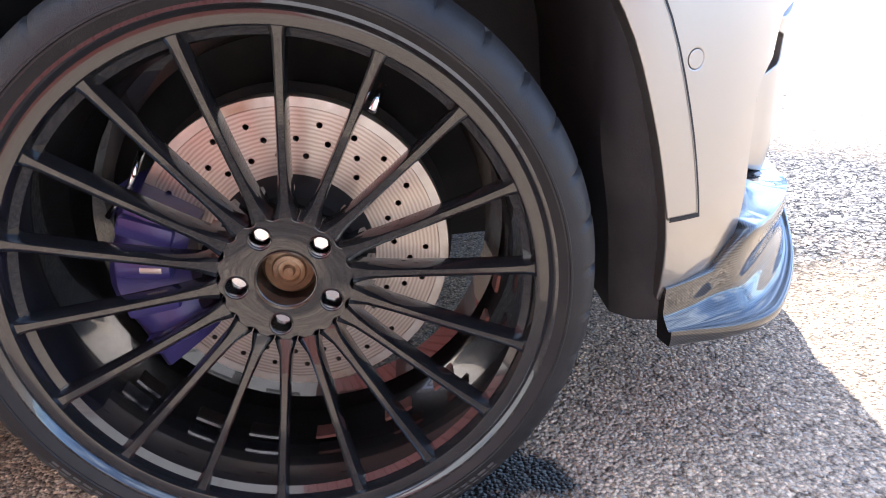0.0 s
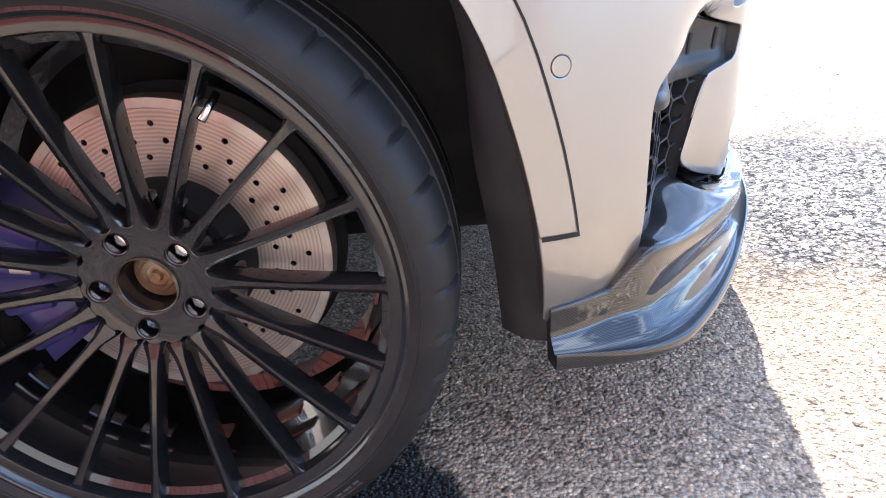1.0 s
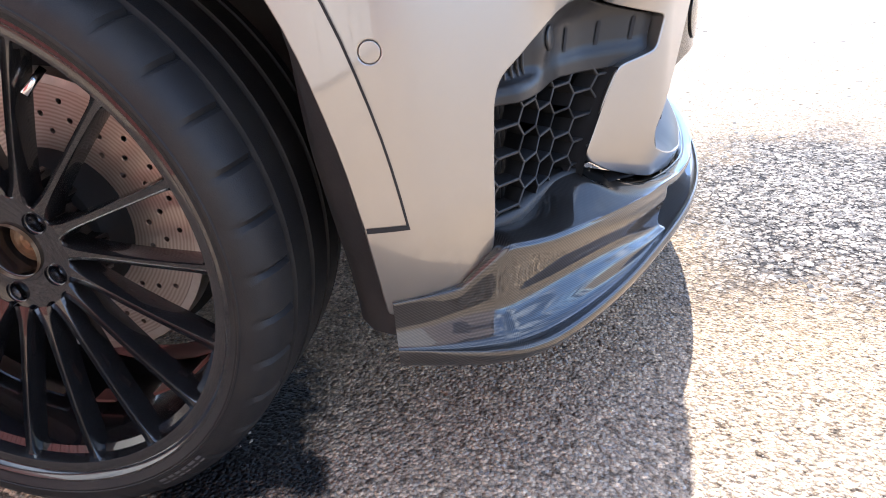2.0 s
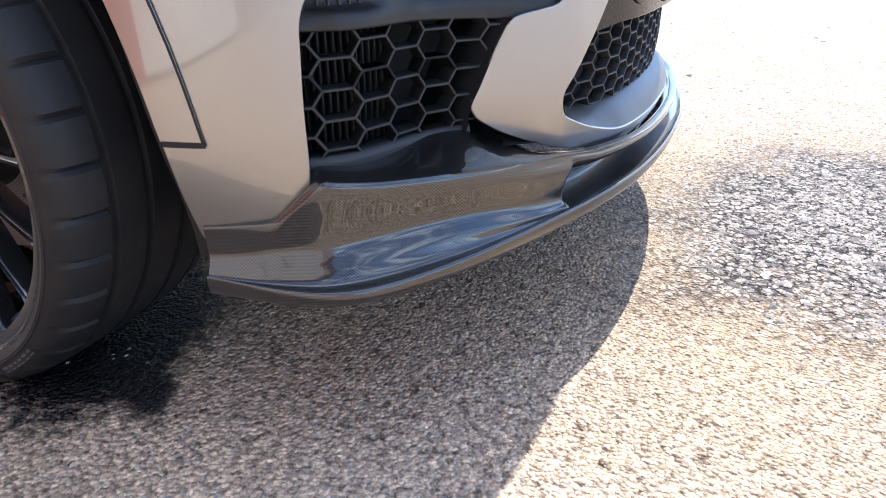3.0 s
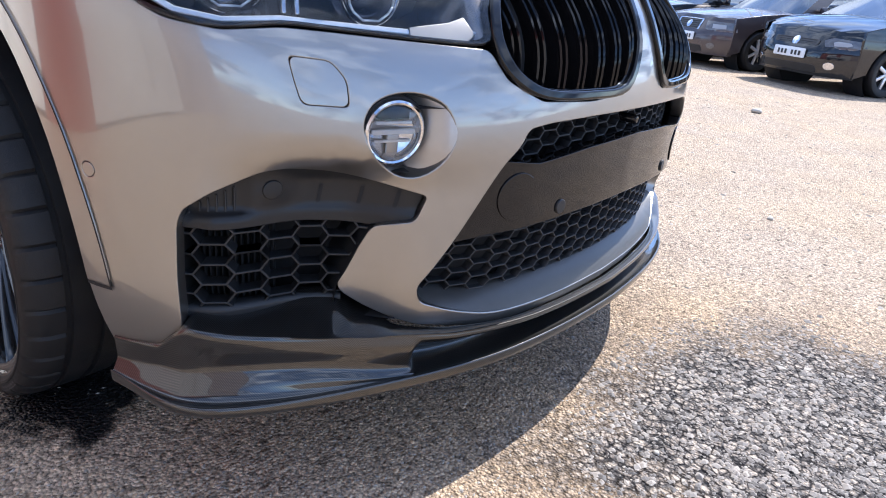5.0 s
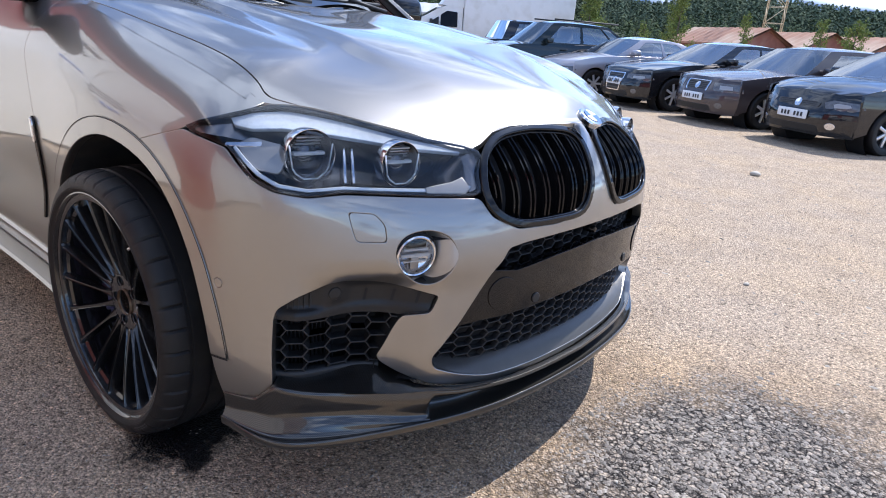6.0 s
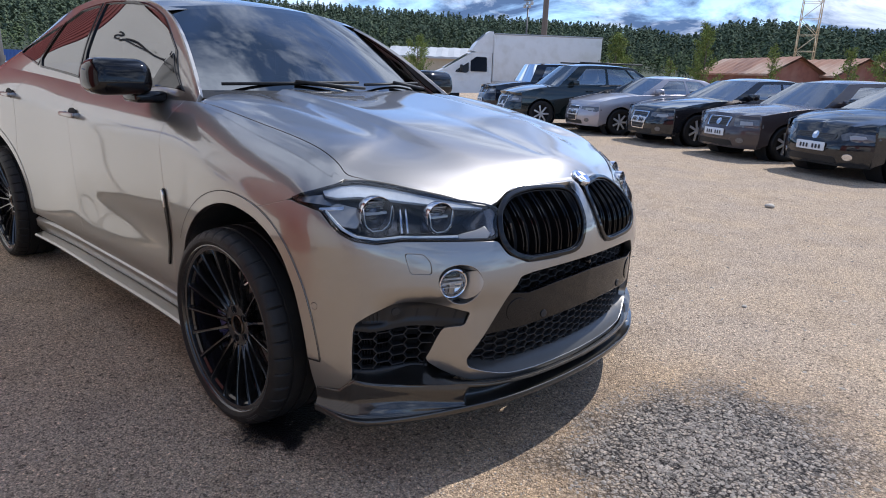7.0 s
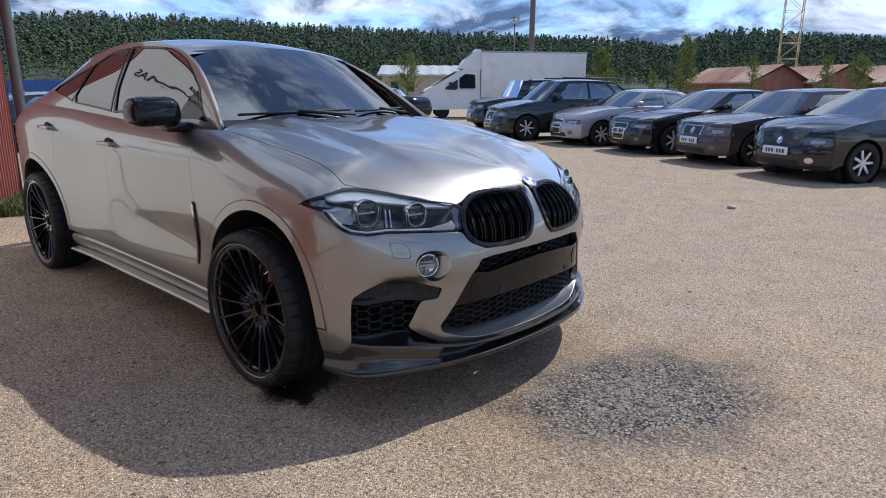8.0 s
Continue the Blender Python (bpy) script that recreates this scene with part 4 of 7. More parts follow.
def lip_row(a):
    """The lip's section a metres round from the nose: shelf, hollow face, splitter with a rolled rim."""
    b = abs(a)
    p, n = plan(b)
    s = -1 if a >= 0 else 1
    g = 1 - smooth(0.90, 1.092, b)
    mid = 1 - smooth(0.556, 0.580, b)
    zt, zl, ze = float(lip_top(b)), float(lip_low(b)), float(lip_edge(b))
    ledge = smooth(0.60, 0.66, b) * (1 - smooth(0.945, 0.96, b))
    h = zt - zl
    prof = [(-0.088 * ledge - 0.012, zt + 0.030 * ledge * smooth(0.95, 0.72, b) + 0.010 * ledge), (-0.055 * ledge - 0.010, zt + 0.014 * ledge * smooth(0.95, 0.72, b) + 0.008 * ledge),
            (-0.02 * ledge - 0.006, zt + 0.007 * ledge + 0.002), (0.002 + 0.003 * g, zt + 0.0035), (0.004 + 0.007 * g, zt + 0.001), (0.004 + 0.0095 * g, zt - 0.006),
            (0.003 + 0.006 * g - 0.012 * mid, zt - 0.30 * h), (0.002 + 0.001 * g - 0.036 * mid, zt - 0.60 * h), (0.001 - 0.002 * g - 0.045 * mid, zl + 0.10 * h),
            (0.002 - 0.038 * mid, zl - 0.004), (0.007 * g + 0.003 - 0.022 * mid, zl - 0.30 * (zl - ze) - 0.006), (0.017 * g + 0.004 - 0.004 * mid, ze + 0.20 * (zl - ze) - 0.004),
            (0.028 * g + 0.005, ze - 0.001), (0.0345 * g + 0.006, ze + 0.0015), (0.0395 * g + 0.007, ze + 0.0005), (0.0415 * g + 0.007, ze - 0.006), (0.0395 * g + 0.006, ze - 0.015), (0.031 * g + 0.004, ze - 0.022),
            (0.0, ze - 0.023), (-0.02 - 0.10 * g, ze - 0.020)]
    back = pillar_back(b) * (1 - smooth(0.66, 0.70, b))
    prof = [(d - back * (1.0, 0.85, 0.5)[i] if i < 3 else d, z) for i, (d, z) in enumerate(prof)]
    under = 0.05 * max(0.0, (0.42 - zt) / 0.2) ** 2 * smooth(0.93, 0.985, b)
    prof = [(d - under * (1.0 if i < 6 else max(0.0, 1 - (i - 5) / 7)), z) for i, (d, z) in enumerate(prof)]
    tuck = 0.010 * smooth(0.94, 1.08, b)
    prof = [(d - tuck * smooth(4, 9, i), z) for i, (d, z) in enumerate(prof)]
    prof = [(d * (1 - 0.52 * (1 - smooth(0.60, 0.95, b))) if d > 0.01 else d, z) for d, z in prof]
    prof = curved(prof, 3, closed=False)
    run = np.concatenate([[0], np.cumsum(np.hypot(*np.diff(np.array(prof), axis=0).T))])
    return [(p[0] + n[0] * d, s * (p[1] + n[1] * d), z) for d, z in prof], [(a, float(v)) for v in run]


ks = sorted(set([round(1.088 * k / 110, 4) for k in range(0, 111)] + [0.556 + 0.003 * k for k in range(9)]))
bm = bmesh.new()
lip_rows = [lip_row(-a) for a in reversed(ks) if a > 0] + [lip_row(max(a, 1e-4)) for a in ks]
grid = sheet(bm, [r for r, _ in lip_rows])
weave = {v: uv for row, (_, uvs) in zip(grid, lip_rows) for v, uv in zip(row, uvs)}
for row in (grid[0], grid[-1]):
    bm.faces.new(row)
bmesh.ops.recalc_face_normals(bm, faces=bm.faces)
layer = bm.loops.layers.uv.new("weave")
for f in bm.faces:
    for c in f.loops:
        c[layer].uv = weave[c.vert]
lip = part("front_lip", bm, CARBON, suv, "lacquered carbon fibre front lip", angle=50)

# ---- wheel arch liners and the dark body inside ----
for line in (ARCH_LINE, REAR_ARCH):
    for s in (-1, 1):
        bm = bmesh.new()
        rows = []
        cx = (line[0][0] + line[-1][0]) / 2
        for x, z in line:
            z = z - 0.03 * smooth(0.33, 0.27, z)
            w = -wall(side(x), max(z, 0.3))[1] - 0.012
            k = 1 - 0.125 * smooth(0.75, 0.45, z)
            xi = cx + (x - cx) * k
            rows.append([(x, s * w, z), (cx + (x - cx) * (0.4 + 0.6 * k), s * (w - 0.012), z), (xi, s * (w - 0.04), z), (xi, s * (w - 0.2), z + 0.01), (xi, s * 0.56, z + 0.01)])
        sheet(bm, rows)
        inner = [bm.verts.new((x, s * 0.56, z + 0.02)) for x, z in line]
        bm.faces.new(inner)
        bmesh.ops.recalc_face_normals(bm, faces=bm.faces)
        part("arch_liner", bm, LINER, suv, "black plastic wheel arch liner")
bm = bmesh.new()
box(bm, (-3.75, -0.55, 0.25), (0.72, 0.55, 0.86), 0.03)
box(bm, (-2.45, -0.86, 0.24), (-0.50, 0.86, 0.62), 0.03)
part("underbody", bm, DARK, suv)


# ---- wheels ----
def wheel_parts(at, group):
    """A wheel at the origin, its outer face towards -y: eighteen slim spokes, a dished centre, tyre, brake."""
    w = new("wheel")
    w.parent = suv
    w.matrix_basis = at
    # tyre
    prof = [(0.300, -0.045), (0.306, -0.060), (0.318, -0.067), (0.335, -0.066), (0.348, -0.060), (0.358, -0.047), (0.364, -0.030), (0.3665, -0.012), (0.367, -0.008),
            (0.361, -0.006), (0.361, 0.002), (0.3675, 0.004), (0.369, 0.045), (0.362, 0.047), (0.362, 0.056), (0.3695, 0.058), (0.3695, 0.105), (0.362, 0.107), (0.362, 0.116), (0.369, 0.118), (0.3675, 0.16),
            (0.361, 0.162), (0.361, 0.17), (0.366, 0.172), (0.360, 0.20), (0.345, 0.222), (0.318, 0.23), (0.300, 0.215)]
    bm = bmesh.new()
    n = 429
    rings = []
    for k in range(n):
        c, s = math.cos(2 * math.pi * k / n), math.sin(2 * math.pi * k / n)
        ring = []
        for i, (r, y) in enumerate(prof):
            rr = r = 0.310 + (r - 0.300) * 0.92
            if 4 <= i <= 8 and k % 11 == 0:
                rr = r - 0.005
            ring.append(bm.verts.new((rr * c, y, rr * s)))
        rings.append(ring)
    for k in range(n):
        a, b = rings[k], rings[(k + 1) % n]
        for i in range(len(prof) - 1):
            bm.faces.new((a[i], b[i], b[i + 1], a[i + 1]))
    bmesh.ops.recalc_face_normals(bm, faces=bm.faces)
    tyre = part("tyre", bm, RUBBER, w, "low black road tyre")
    # raised ridges and marks on the sidewall
    bm = lathe(bmesh.new(), [(0.3285, -0.0665), (0.3295, -0.0682), (0.3315, -0.0682), (0.3325, -0.0665)], 160, "Y")
    part("sidewall_ridge", bm, RUBBER, tyre)
    for base, sizes in ((-62, (4, 3, 3, 3, 4, 3)), (-150, (3, 4, 3, 4, 3))):
        ang = base
        for k in sizes:
            bm = bmesh.new()
            rows = []
            for j in range(5):
                t = radians(ang + k * 0.55 * j / 4)
                rows.append([(r * math.cos(t), -y, r * math.sin(t)) for r, y in ((0.337, 0.0655), (0.337, 0.0672), (0.346, 0.0645), (0.346, 0.0625))])
            sheet(bm, rows)
            bmesh.ops.recalc_face_normals(bm, faces=bm.faces)
            part("raised_mark", bm, MARK, tyre)
            ang += k * 0.55 + 0.7
    # rim barrel and lip
    rim_line = [(0.262, 0.20), (0.285, 0.19), (0.288, 0.16), (0.274, 0.10), (0.272, 0.0), (0.274, -0.028), (0.282, -0.034), (0.2835, -0.046), (0.2845, -0.050), (0.290, -0.052), (0.2975, -0.0525),
                              (0.2995, -0.058), (0.303, -0.0615), (0.307, -0.061), (0.310, -0.055), (0.309, -0.045), (0.302, -0.040), (0.297, -0.03), (0.297, 0.19), (0.29, 0.21), (0.27, 0.215)]
    bm = lathe(bmesh.new(), [(r * 1.035, y) for r, y in rim_line], 144, "Y", shut=True)
    rim = part("rim", bm, RIM, w, "satin black eighteen-spoke alloy rim")
    # centre disc with bolt holes, scalloped between the spokes
    def face(u, v):
        r = math.hypot(u, v)
        return np.array([u, 0.006 - 0.05 * smooth(0.03, 0.36, r) ** 1.0, v])
    star = []
    for k in range(18):
        mid = radians(20 * k + OFFSET)
        for j in range(-3, 4):
            t = mid + radians(10 + 2.55 * j)
            star.append(((0.081 - 0.006 * (1 - (j / 3) ** 2)) * math.cos(t), (0.081 - 0.006 * (1 - (j / 3) ** 2)) * math.sin(t)))
        for r, d in ((0.10, 7.9), (0.10, 12.1)):
            t = mid + radians(10 + d)
            star.append((r * math.cos(t), r * math.sin(t)))
    bolts = [(0.06 * math.cos(radians(-105 + 72 * k)), 0.06 * math.sin(radians(-105 + 72 * k))) for k in range(5)]
    circle = lambda x, y, r, n=20: [(x + r * math.cos(2 * math.pi * k / n), y + r * math.sin(2 * math.pi * k / n)) for k in range(n)]
    centre = part("centre_disc", skin("centre_disc", face, star, [circle(0, 0, 0.037, 36)] + [circle(x, y, 0.0145) for x, y in bolts], step=0.012, depth=0.045, flip=False), RIM, rim)
    for x, y in bolts:
        bm = bmesh.new()
        lathe(bm, [(0.0145, 0.002), (0.0145, 0.05), (0, 0.05)], 18, "Y", (x, 0, y))
        bm2 = bmesh.new()
        bmesh.ops.create_cone(bm2, cap_ends=True, segments=6, radius1=0.0105, radius2=0.0105, depth=0.02, matrix=Matrix.Translation((x, 0.03, y)) @ Matrix.Rotation(radians(90), 4, "X"))
        bmesh.ops.bevel(bm2, geom=bm2.edges[:], offset=0.0012, segments=1, affect="EDGES")
        part("bolt", bm2, CHROME, centre, "bright wheel bolt head")
        part("bolt_well", bm, RIM, centre)
    bm = lathe(bmesh.new(), [(0, 0.030), (0.006, 0.028), (0.008, 0.034), (0.013, 0.034), (0.015, 0.030), (0.020, 0.032), (0.022, 0.036), (0.030, 0.038), (0.034, 0.044), (0.037, 0.05), (0.037, 0.0)], 40, "Y")
    part("hub_cap", bm, RUST, centre, "rusty bare hub in the open centre bore")
    # spokes
    for k in range(18):
        bm = bmesh.new()
        t = radians(20 * k + OFFSET)
        er, et = Vector((math.cos(t), 0, math.sin(t))), Vector((-math.sin(t), 0, math.cos(t)))
        rows = []
        for r, wd, yf, dp in ((0.080, 0.0135, -0.002, 0.034), (0.10, 0.0080, -0.0065, 0.034), (0.13, 0.0062, -0.0135, 0.033), (0.17, 0.0058, -0.0235, 0.032), (0.21, 0.0058, -0.033, 0.031), (0.25, 0.0062, -0.0415, 0.03), (0.272, 0.0068, -0.0458, 0.028), (0.281, 0.0085, -0.0482, 0.024), (0.287, 0.0135, -0.0500, 0.02), (0.2985, 0.0150, -0.0518, 0.015)):
            rows.append([er * (r * (1 + 0.035 * smooth(0.1, 0.28, r))) + et * (wd * a) + Vector((0, yf + b, 0)) for a, b in ((-1.0, dp), (-1.0, 0.004), (-0.74, 0.0002), (-0.55, 0.0042), (0.55, 0.0042), (0.74, 0.0002), (1.0, 0.004), (1.0, dp))])
        g = sheet(bm, rows, closed=True)
        bm.faces.new(g[0])
        bm.faces.new(list(reversed(g[-1])))
        bmesh.ops.recalc_face_normals(bm, faces=bm.faces)
        part("spoke", bm, RIM, rim)
    # valve
    bm = rod(bmesh.new(), (0.262 * math.cos(radians(57)), -0.01, 0.262 * math.sin(radians(57))), (0.235 * math.cos(radians(57)), -0.03, 0.235 * math.sin(radians(57))), 0.004, 0.005, 10)
    part("valve", bm, CHROME, rim)
    # balance weights inside the barrel; the red ones paint the shed wall's reflection
    for k, (t, L) in enumerate(((-112, 9), (-128, 10), (-148, 8), (-92, 7), (-70, 9), (-52, 8), (-30, 7), (-15, 5))):
        bm = bmesh.new()
        rows = []
        for j in range(4):
            q = radians(t + L * j / 3)
            rows.append([(r * math.cos(q), y, r * math.sin(q)) for r, y in ((0.2715, 0.05), (0.267, 0.05), (0.267, 0.075), (0.2715, 0.075))])
        sheet(bm, rows, closed=True)
        bmesh.ops.recalc_face_normals(bm, faces=bm.faces)
        part("balance_weight", bm, CHROME if k < 3 else RED_REFLECTION, rim)
    return w


def brake_parts(at):
    b = new("brake")
    b.parent = suv
    b.matrix_basis = at

    def disc(u, v):
        return np.array([u, 0.095, v])
    circle = lambda x, y, r, n=12: [(x + r * math.cos(2 * math.pi * k / n), y + r * math.sin(2 * math.pi * k / n)) for k in range(n)]
    drill = []
    for k in range(24):
        for j in range(3):
            t = radians(15 * k + 5.5 * j)
            drill.append(circle(*((0.132 + 0.021 * j) * np.array([math.cos(t), math.sin(t)])), 0.0046, 8))
    part("brake_disc", skin("brake_disc", disc, circle(0, 0, 0.192, 96), [circle(0, 0, 0.105, 48)] + drill, step=0.03, depth=0.03, flip=False, round_edge=0.001), DISC_STEEL, b, "drilled steel brake disc with wear grooves")
    bm = lathe(bmesh.new(), [(0.1925, 0.1), (0.193, 0.0945), (0.205, 0.0945), (0.206, 0.097), (0.206, 0.125), (0.193, 0.125)], 96, "Y")
    part("disc_rim", bm, STEEL, b)
    bm = lathe(bmesh.new(), [(0.037, 0.05), (0.09, 0.055), (0.098, 0.062), (0.108, 0.098), (0.108, 0.12)], 64, "Y")
    part("disc_bell", bm, DARK, b)
    bm = lathe(bmesh.new(), [(0.03, 0.135), (0.20, 0.135), (0.215, 0.15), (0.215, 0.16)], 64, "Y")
    part("dust_shield", bm, LINER, b)
    bm = bmesh.new()
    for lo, hi in ((-34, 34),):
        rows = []
        for j in range(17):
            q = 180 + lo + (hi - lo) * j / 16
            t = radians(q)
            lobes = 0.006 * math.cos(radians((q - 180) * 9))
            rows.append([((r + dr) * math.cos(t), y, (r + dr) * math.sin(t)) for r, y, dr in ((0.125, 0.09, 0), (0.125, 0.045 + lobes, 0), (0.14, 0.035 + lobes, 0), (0.175, 0.032 + lobes, 0), (0.205, 0.036, lobes), (0.218, 0.05, lobes), (0.222, 0.10, 0), (0.215, 0.15, 0))])
        g = sheet(bm, rows)
        for e in (g[0], list(reversed(g[-1]))):
            bm.faces.new(e)
    bmesh.ops.recalc_face_normals(bm, faces=bm.faces)
    cal = part("caliper", bm, CALIPER, b, "violet blue brake caliper")
    bm = bmesh.new()
    rod(bm, (-0.20, 0.04, 0.09), (-0.165, 0.04, 0.125), 0.004, n=8)
    rod(bm, (-0.165, 0.04, 0.125), (-0.15, 0.06, 0.16), 0.004, n=8)
    part("bleed_pipe", bm, CHROME, cal)
    for q in (-24, -8, 8, 24):
        bm = bmesh.new()
        box(bm, (-0.207, 0.024, -0.013), (-0.140, 0.046, 0.013), 0.006)
        bmesh.ops.transform(bm, matrix=Matrix.Rotation(radians(q), 4, "Y"), verts=bm.verts)
        part("piston_housing", bm, CALIPER, cal)
    bm = bmesh.new()
    box(bm, (-0.176, 0.0225, -0.004), (-0.150, 0.025, 0.004), 0.001)
    bmesh.ops.transform(bm, matrix=Matrix.Rotation(radians(8), 4, "Y"), verts=bm.verts)
    part("pale_plate", bm, SATIN, cal)
    return b


DISC_STEEL = material("worn_disc_steel", (0.55, 0.53, 0.50), 0.34, 0.9)
_n, _l = DISC_STEEL.node_tree.nodes, DISC_STEEL.node_tree.links
_tc, _wv, _rp = _n.new("ShaderNodeTexCoord"), _n.new("ShaderNodeTexWave"), _n.new("ShaderNodeValToRGB")
_wv.wave_type, _wv.rings_direction = "RINGS", "Y"
_wv.inputs["Scale"].default_value, _wv.inputs["Distortion"].default_value, _wv.inputs["Detail"].default_value = 62, 2.0, 5
_rp.color_ramp.elements[0].color, _rp.color_ramp.elements[1].color = (0.36, 0.31, 0.275, 1), (0.53, 0.48, 0.44, 1)
_l.new(_tc.outputs["Object"], _wv.inputs["Vector"])
_l.new(_wv.outputs["Fac"], _rp.inputs["Fac"])
_l.new(_rp.outputs["Color"], _n["Principled BSDF"].inputs["Base Color"])
MARK = material("pale_tyre_mark", (0.075, 0.075, 0.075), 0.6, 0.0, vary=0.3, scale=60)
# red base colour stands for the red wall mirrored in the barrel
RED_REFLECTION = material("red_reflection_metal", (0.22, 0.10, 0.085), 0.45, 0.5, vary=0.3, scale=60)
OFFSET = 0.6
HUB_Z = 0.367
first = wheel_parts(pose(0.013, -0.923, HUB_Z), "")
brake = brake_parts(pose(0.013, -0.923, HUB_Z))
for x, turn in ((-2.933, 0), (0.013, 180), (-2.933, 180)):
    y = -0.923 if turn == 0 else 0.923
    copy_thing(first, pose(x, y, HUB_Z, 0, 0, turn)).parent = suv
    copy_thing(brake, pose(x, y, HUB_Z, 0, 0, turn)).parent = suv


# ---- ground ----
def ground_material():
    """Worn yard asphalt: pale stones in grey binder, coarse broken patches, an oil stain by the front wheel."""
    m = bpy.data.materials.new("worn_asphalt")
    m.use_nodes = True
    n, l = m.node_tree.nodes, m.node_tree.links
    b = n["Principled BSDF"]
    co = n.new("ShaderNodeTexCoord")

    def noise_at(scale, detail=4, rough=0.55, dist=0.0):
        t = n.new("ShaderNodeTexNoise")
        t.inputs["Scale"].default_value, t.inputs["Detail"].default_value, t.inputs["Roughness"].default_value, t.inputs["Distortion"].default_value = scale, detail, rough, dist
        l.new(co.outputs["Object"], t.inputs["Vector"])
        return t.outputs["Fac"]

    def ramp(src, stops):
        r = n.new("ShaderNodeValToRGB")
        while len(r.color_ramp.elements) < len(stops):
            r.color_ramp.elements.new(0.5)
        for e, (p, c) in zip(r.color_ramp.elements, stops):
            e.position, e.color = p, (*c, 1) if len(c) == 3 else c
        l.new(src, r.inputs["Fac"])
        return r.outputs["Color"]

    def mix(f, a, c, kind="MIX"):
        x = n.new("ShaderNodeMix")
        x.data_type, x.blend_type = "RGBA", kind
        for key, val in (("Factor", f), ("A", a), ("B", c)):
            if isinstance(val, (int, float)):
                x.inputs[key].default_value = val
            elif isinstance(val, tuple):
                x.inputs[key].default_value = (*val, 1)
            else:
                l.new(val, x.inputs[key])
        return x.outputs["Result"]

    def blob(x, y, rx, ry, turn, edge, ragged):
        """1 inside a ragged oval, 0 outside."""
        mp = n.new("ShaderNodeMapping")
        mp.vector_type = "TEXTURE"
        mp.inputs["Location"].default_value, mp.inputs["Rotation"].default_value, mp.inputs["Scale"].default_value = (x, y, 0), (0, 0, radians(turn)), (rx, ry, 1)
        l.new(co.outputs["Object"], mp.inputs["Vector"])
        ln = n.new("ShaderNodeVectorMath")
        ln.operation = "LENGTH"
        l.new(mp.outputs["Vector"], ln.inputs[0])
        ad = n.new("ShaderNodeMath")
        ad.operation = "MULTIPLY_ADD"
        l.new(noise_at(ragged, 6, 0.7), ad.inputs[0])
        ad.inputs[1].default_value = 1.5
        l.new(ln.outputs["Value"], ad.inputs[2])
        mr = n.new("ShaderNodeMapRange")
        mr.inputs["From Min"].default_value, mr.inputs["From Max"].default_value = 1.75 + edge, 1.75 - edge
        l.new(ad.outputs["Value"], mr.inputs["Value"])
        return mr.outputs["Result"]

    vor = n.new("ShaderNodeTexVoronoi")
    vor.inputs["Scale"].default_value = 150
    l.new(co.outputs["Object"], vor.inputs["Vector"])
    big = n.new("ShaderNodeTexVoronoi")
    big.inputs["Scale"].default_value = 56
    l.new(co.outputs["Object"], big.inputs["Vector"])
    # each stone has its own grey, darker where it sinks into the binder
    stone = ramp(vor.outputs["Color"], [(0.20, (0.19, 0.166, 0.152)), (0.48, (0.315, 0.276, 0.247)), (0.80, (0.52, 0.462, 0.40))])
    stone = mix(1.0, stone, ramp(vor.outputs["Distance"], [(0.30, (1.12, 1.12, 1.12)), (0.62, (0.90, 0.90, 0.90)), (0.88, (0.52, 0.51, 0.51))]), "MULTIPLY")
    stone = mix(0.30, stone, ramp(noise_at(135, 5, 0.7), [(0.34, (0.03, 0.028, 0.027)), (0.47, (0.27, 0.24, 0.205)), (0.64, (0.60, 0.545, 0.46))]))
    tint = mix(ramp(noise_at(1.1, 6, 0.6), [(0.38, (0, 0, 0)), (0.66, (1, 1, 1))]), (0.98, 0.93, 0.88), (1.08, 0.985, 0.85))
    col = mix(1.0, stone, tint, "MULTIPLY")
    pits = ramp(noise_at(80, 5, 0.65), [(0.36, (0.26, 0.25, 0.25)), (0.46, (1, 1, 1))])
    col = mix(0.85, col, pits, "MULTIPLY")
    specks = ramp(noise_at(60, 4, 0.75), [(0.36, (0.45, 0.44, 0.43)), (0.475, (1.0, 1.0, 1.0)), (0.62, (1.30, 1.27, 1.22))])
    col = mix(0.8, col, specks, "MULTIPLY")
    crumbs = ramp(noise_at(33, 3, 0.6), [(0.33, (0.22, 0.215, 0.21)), (0.41, (1.0, 1.0, 1.0))])
    col = mix(0.8, col, crumbs, "MULTIPLY")
    chips = ramp(noise_at(46, 3, 0.6), [(0.60, (1.0, 1.0, 1.0)), (0.68, (1.75, 1.70, 1.62))])
    col = mix(0.9, col, chips, "MULTIPLY")
    col = mix(1.0, col, (1.31, 1.26, 1.17), "MULTIPLY")
    mottle = ramp(noise_at(3.2, 9, 0.7), [(0.36, (0.70, 0.68, 0.67)), (0.50, (1.0, 1.0, 1.0)), (0.66, (1.18, 1.15, 1.10))])
    col = mix(0.45, col, mottle, "MULTIPLY")
    # coarse worn-through patch in front of the car, bluish dark gaps
    patch = blob(1.40, 0.18, 0.42, 0.62, -25, 0.30, 3.4)
    crack = n.new("ShaderNodeTexVoronoi")
    crack.feature = "DISTANCE_TO_EDGE"
    crack.inputs["Scale"].default_value = 44
    l.new(co.outputs["Object"], crack.inputs["Vector"])
    gaps = ramp(big.outputs["Distance"], [(0.10, (0.50, 0.465, 0.43)), (0.42, (0.38, 0.35, 0.33)), (0.66, (0.10, 0.096, 0.10))])
    gaps = mix(1.0, gaps, ramp(crack.outputs["Distance"], [(0.02, (0.10, 0.10, 0.115)), (0.16, (1.0, 1.0, 1.0))]), "MULTIPLY")
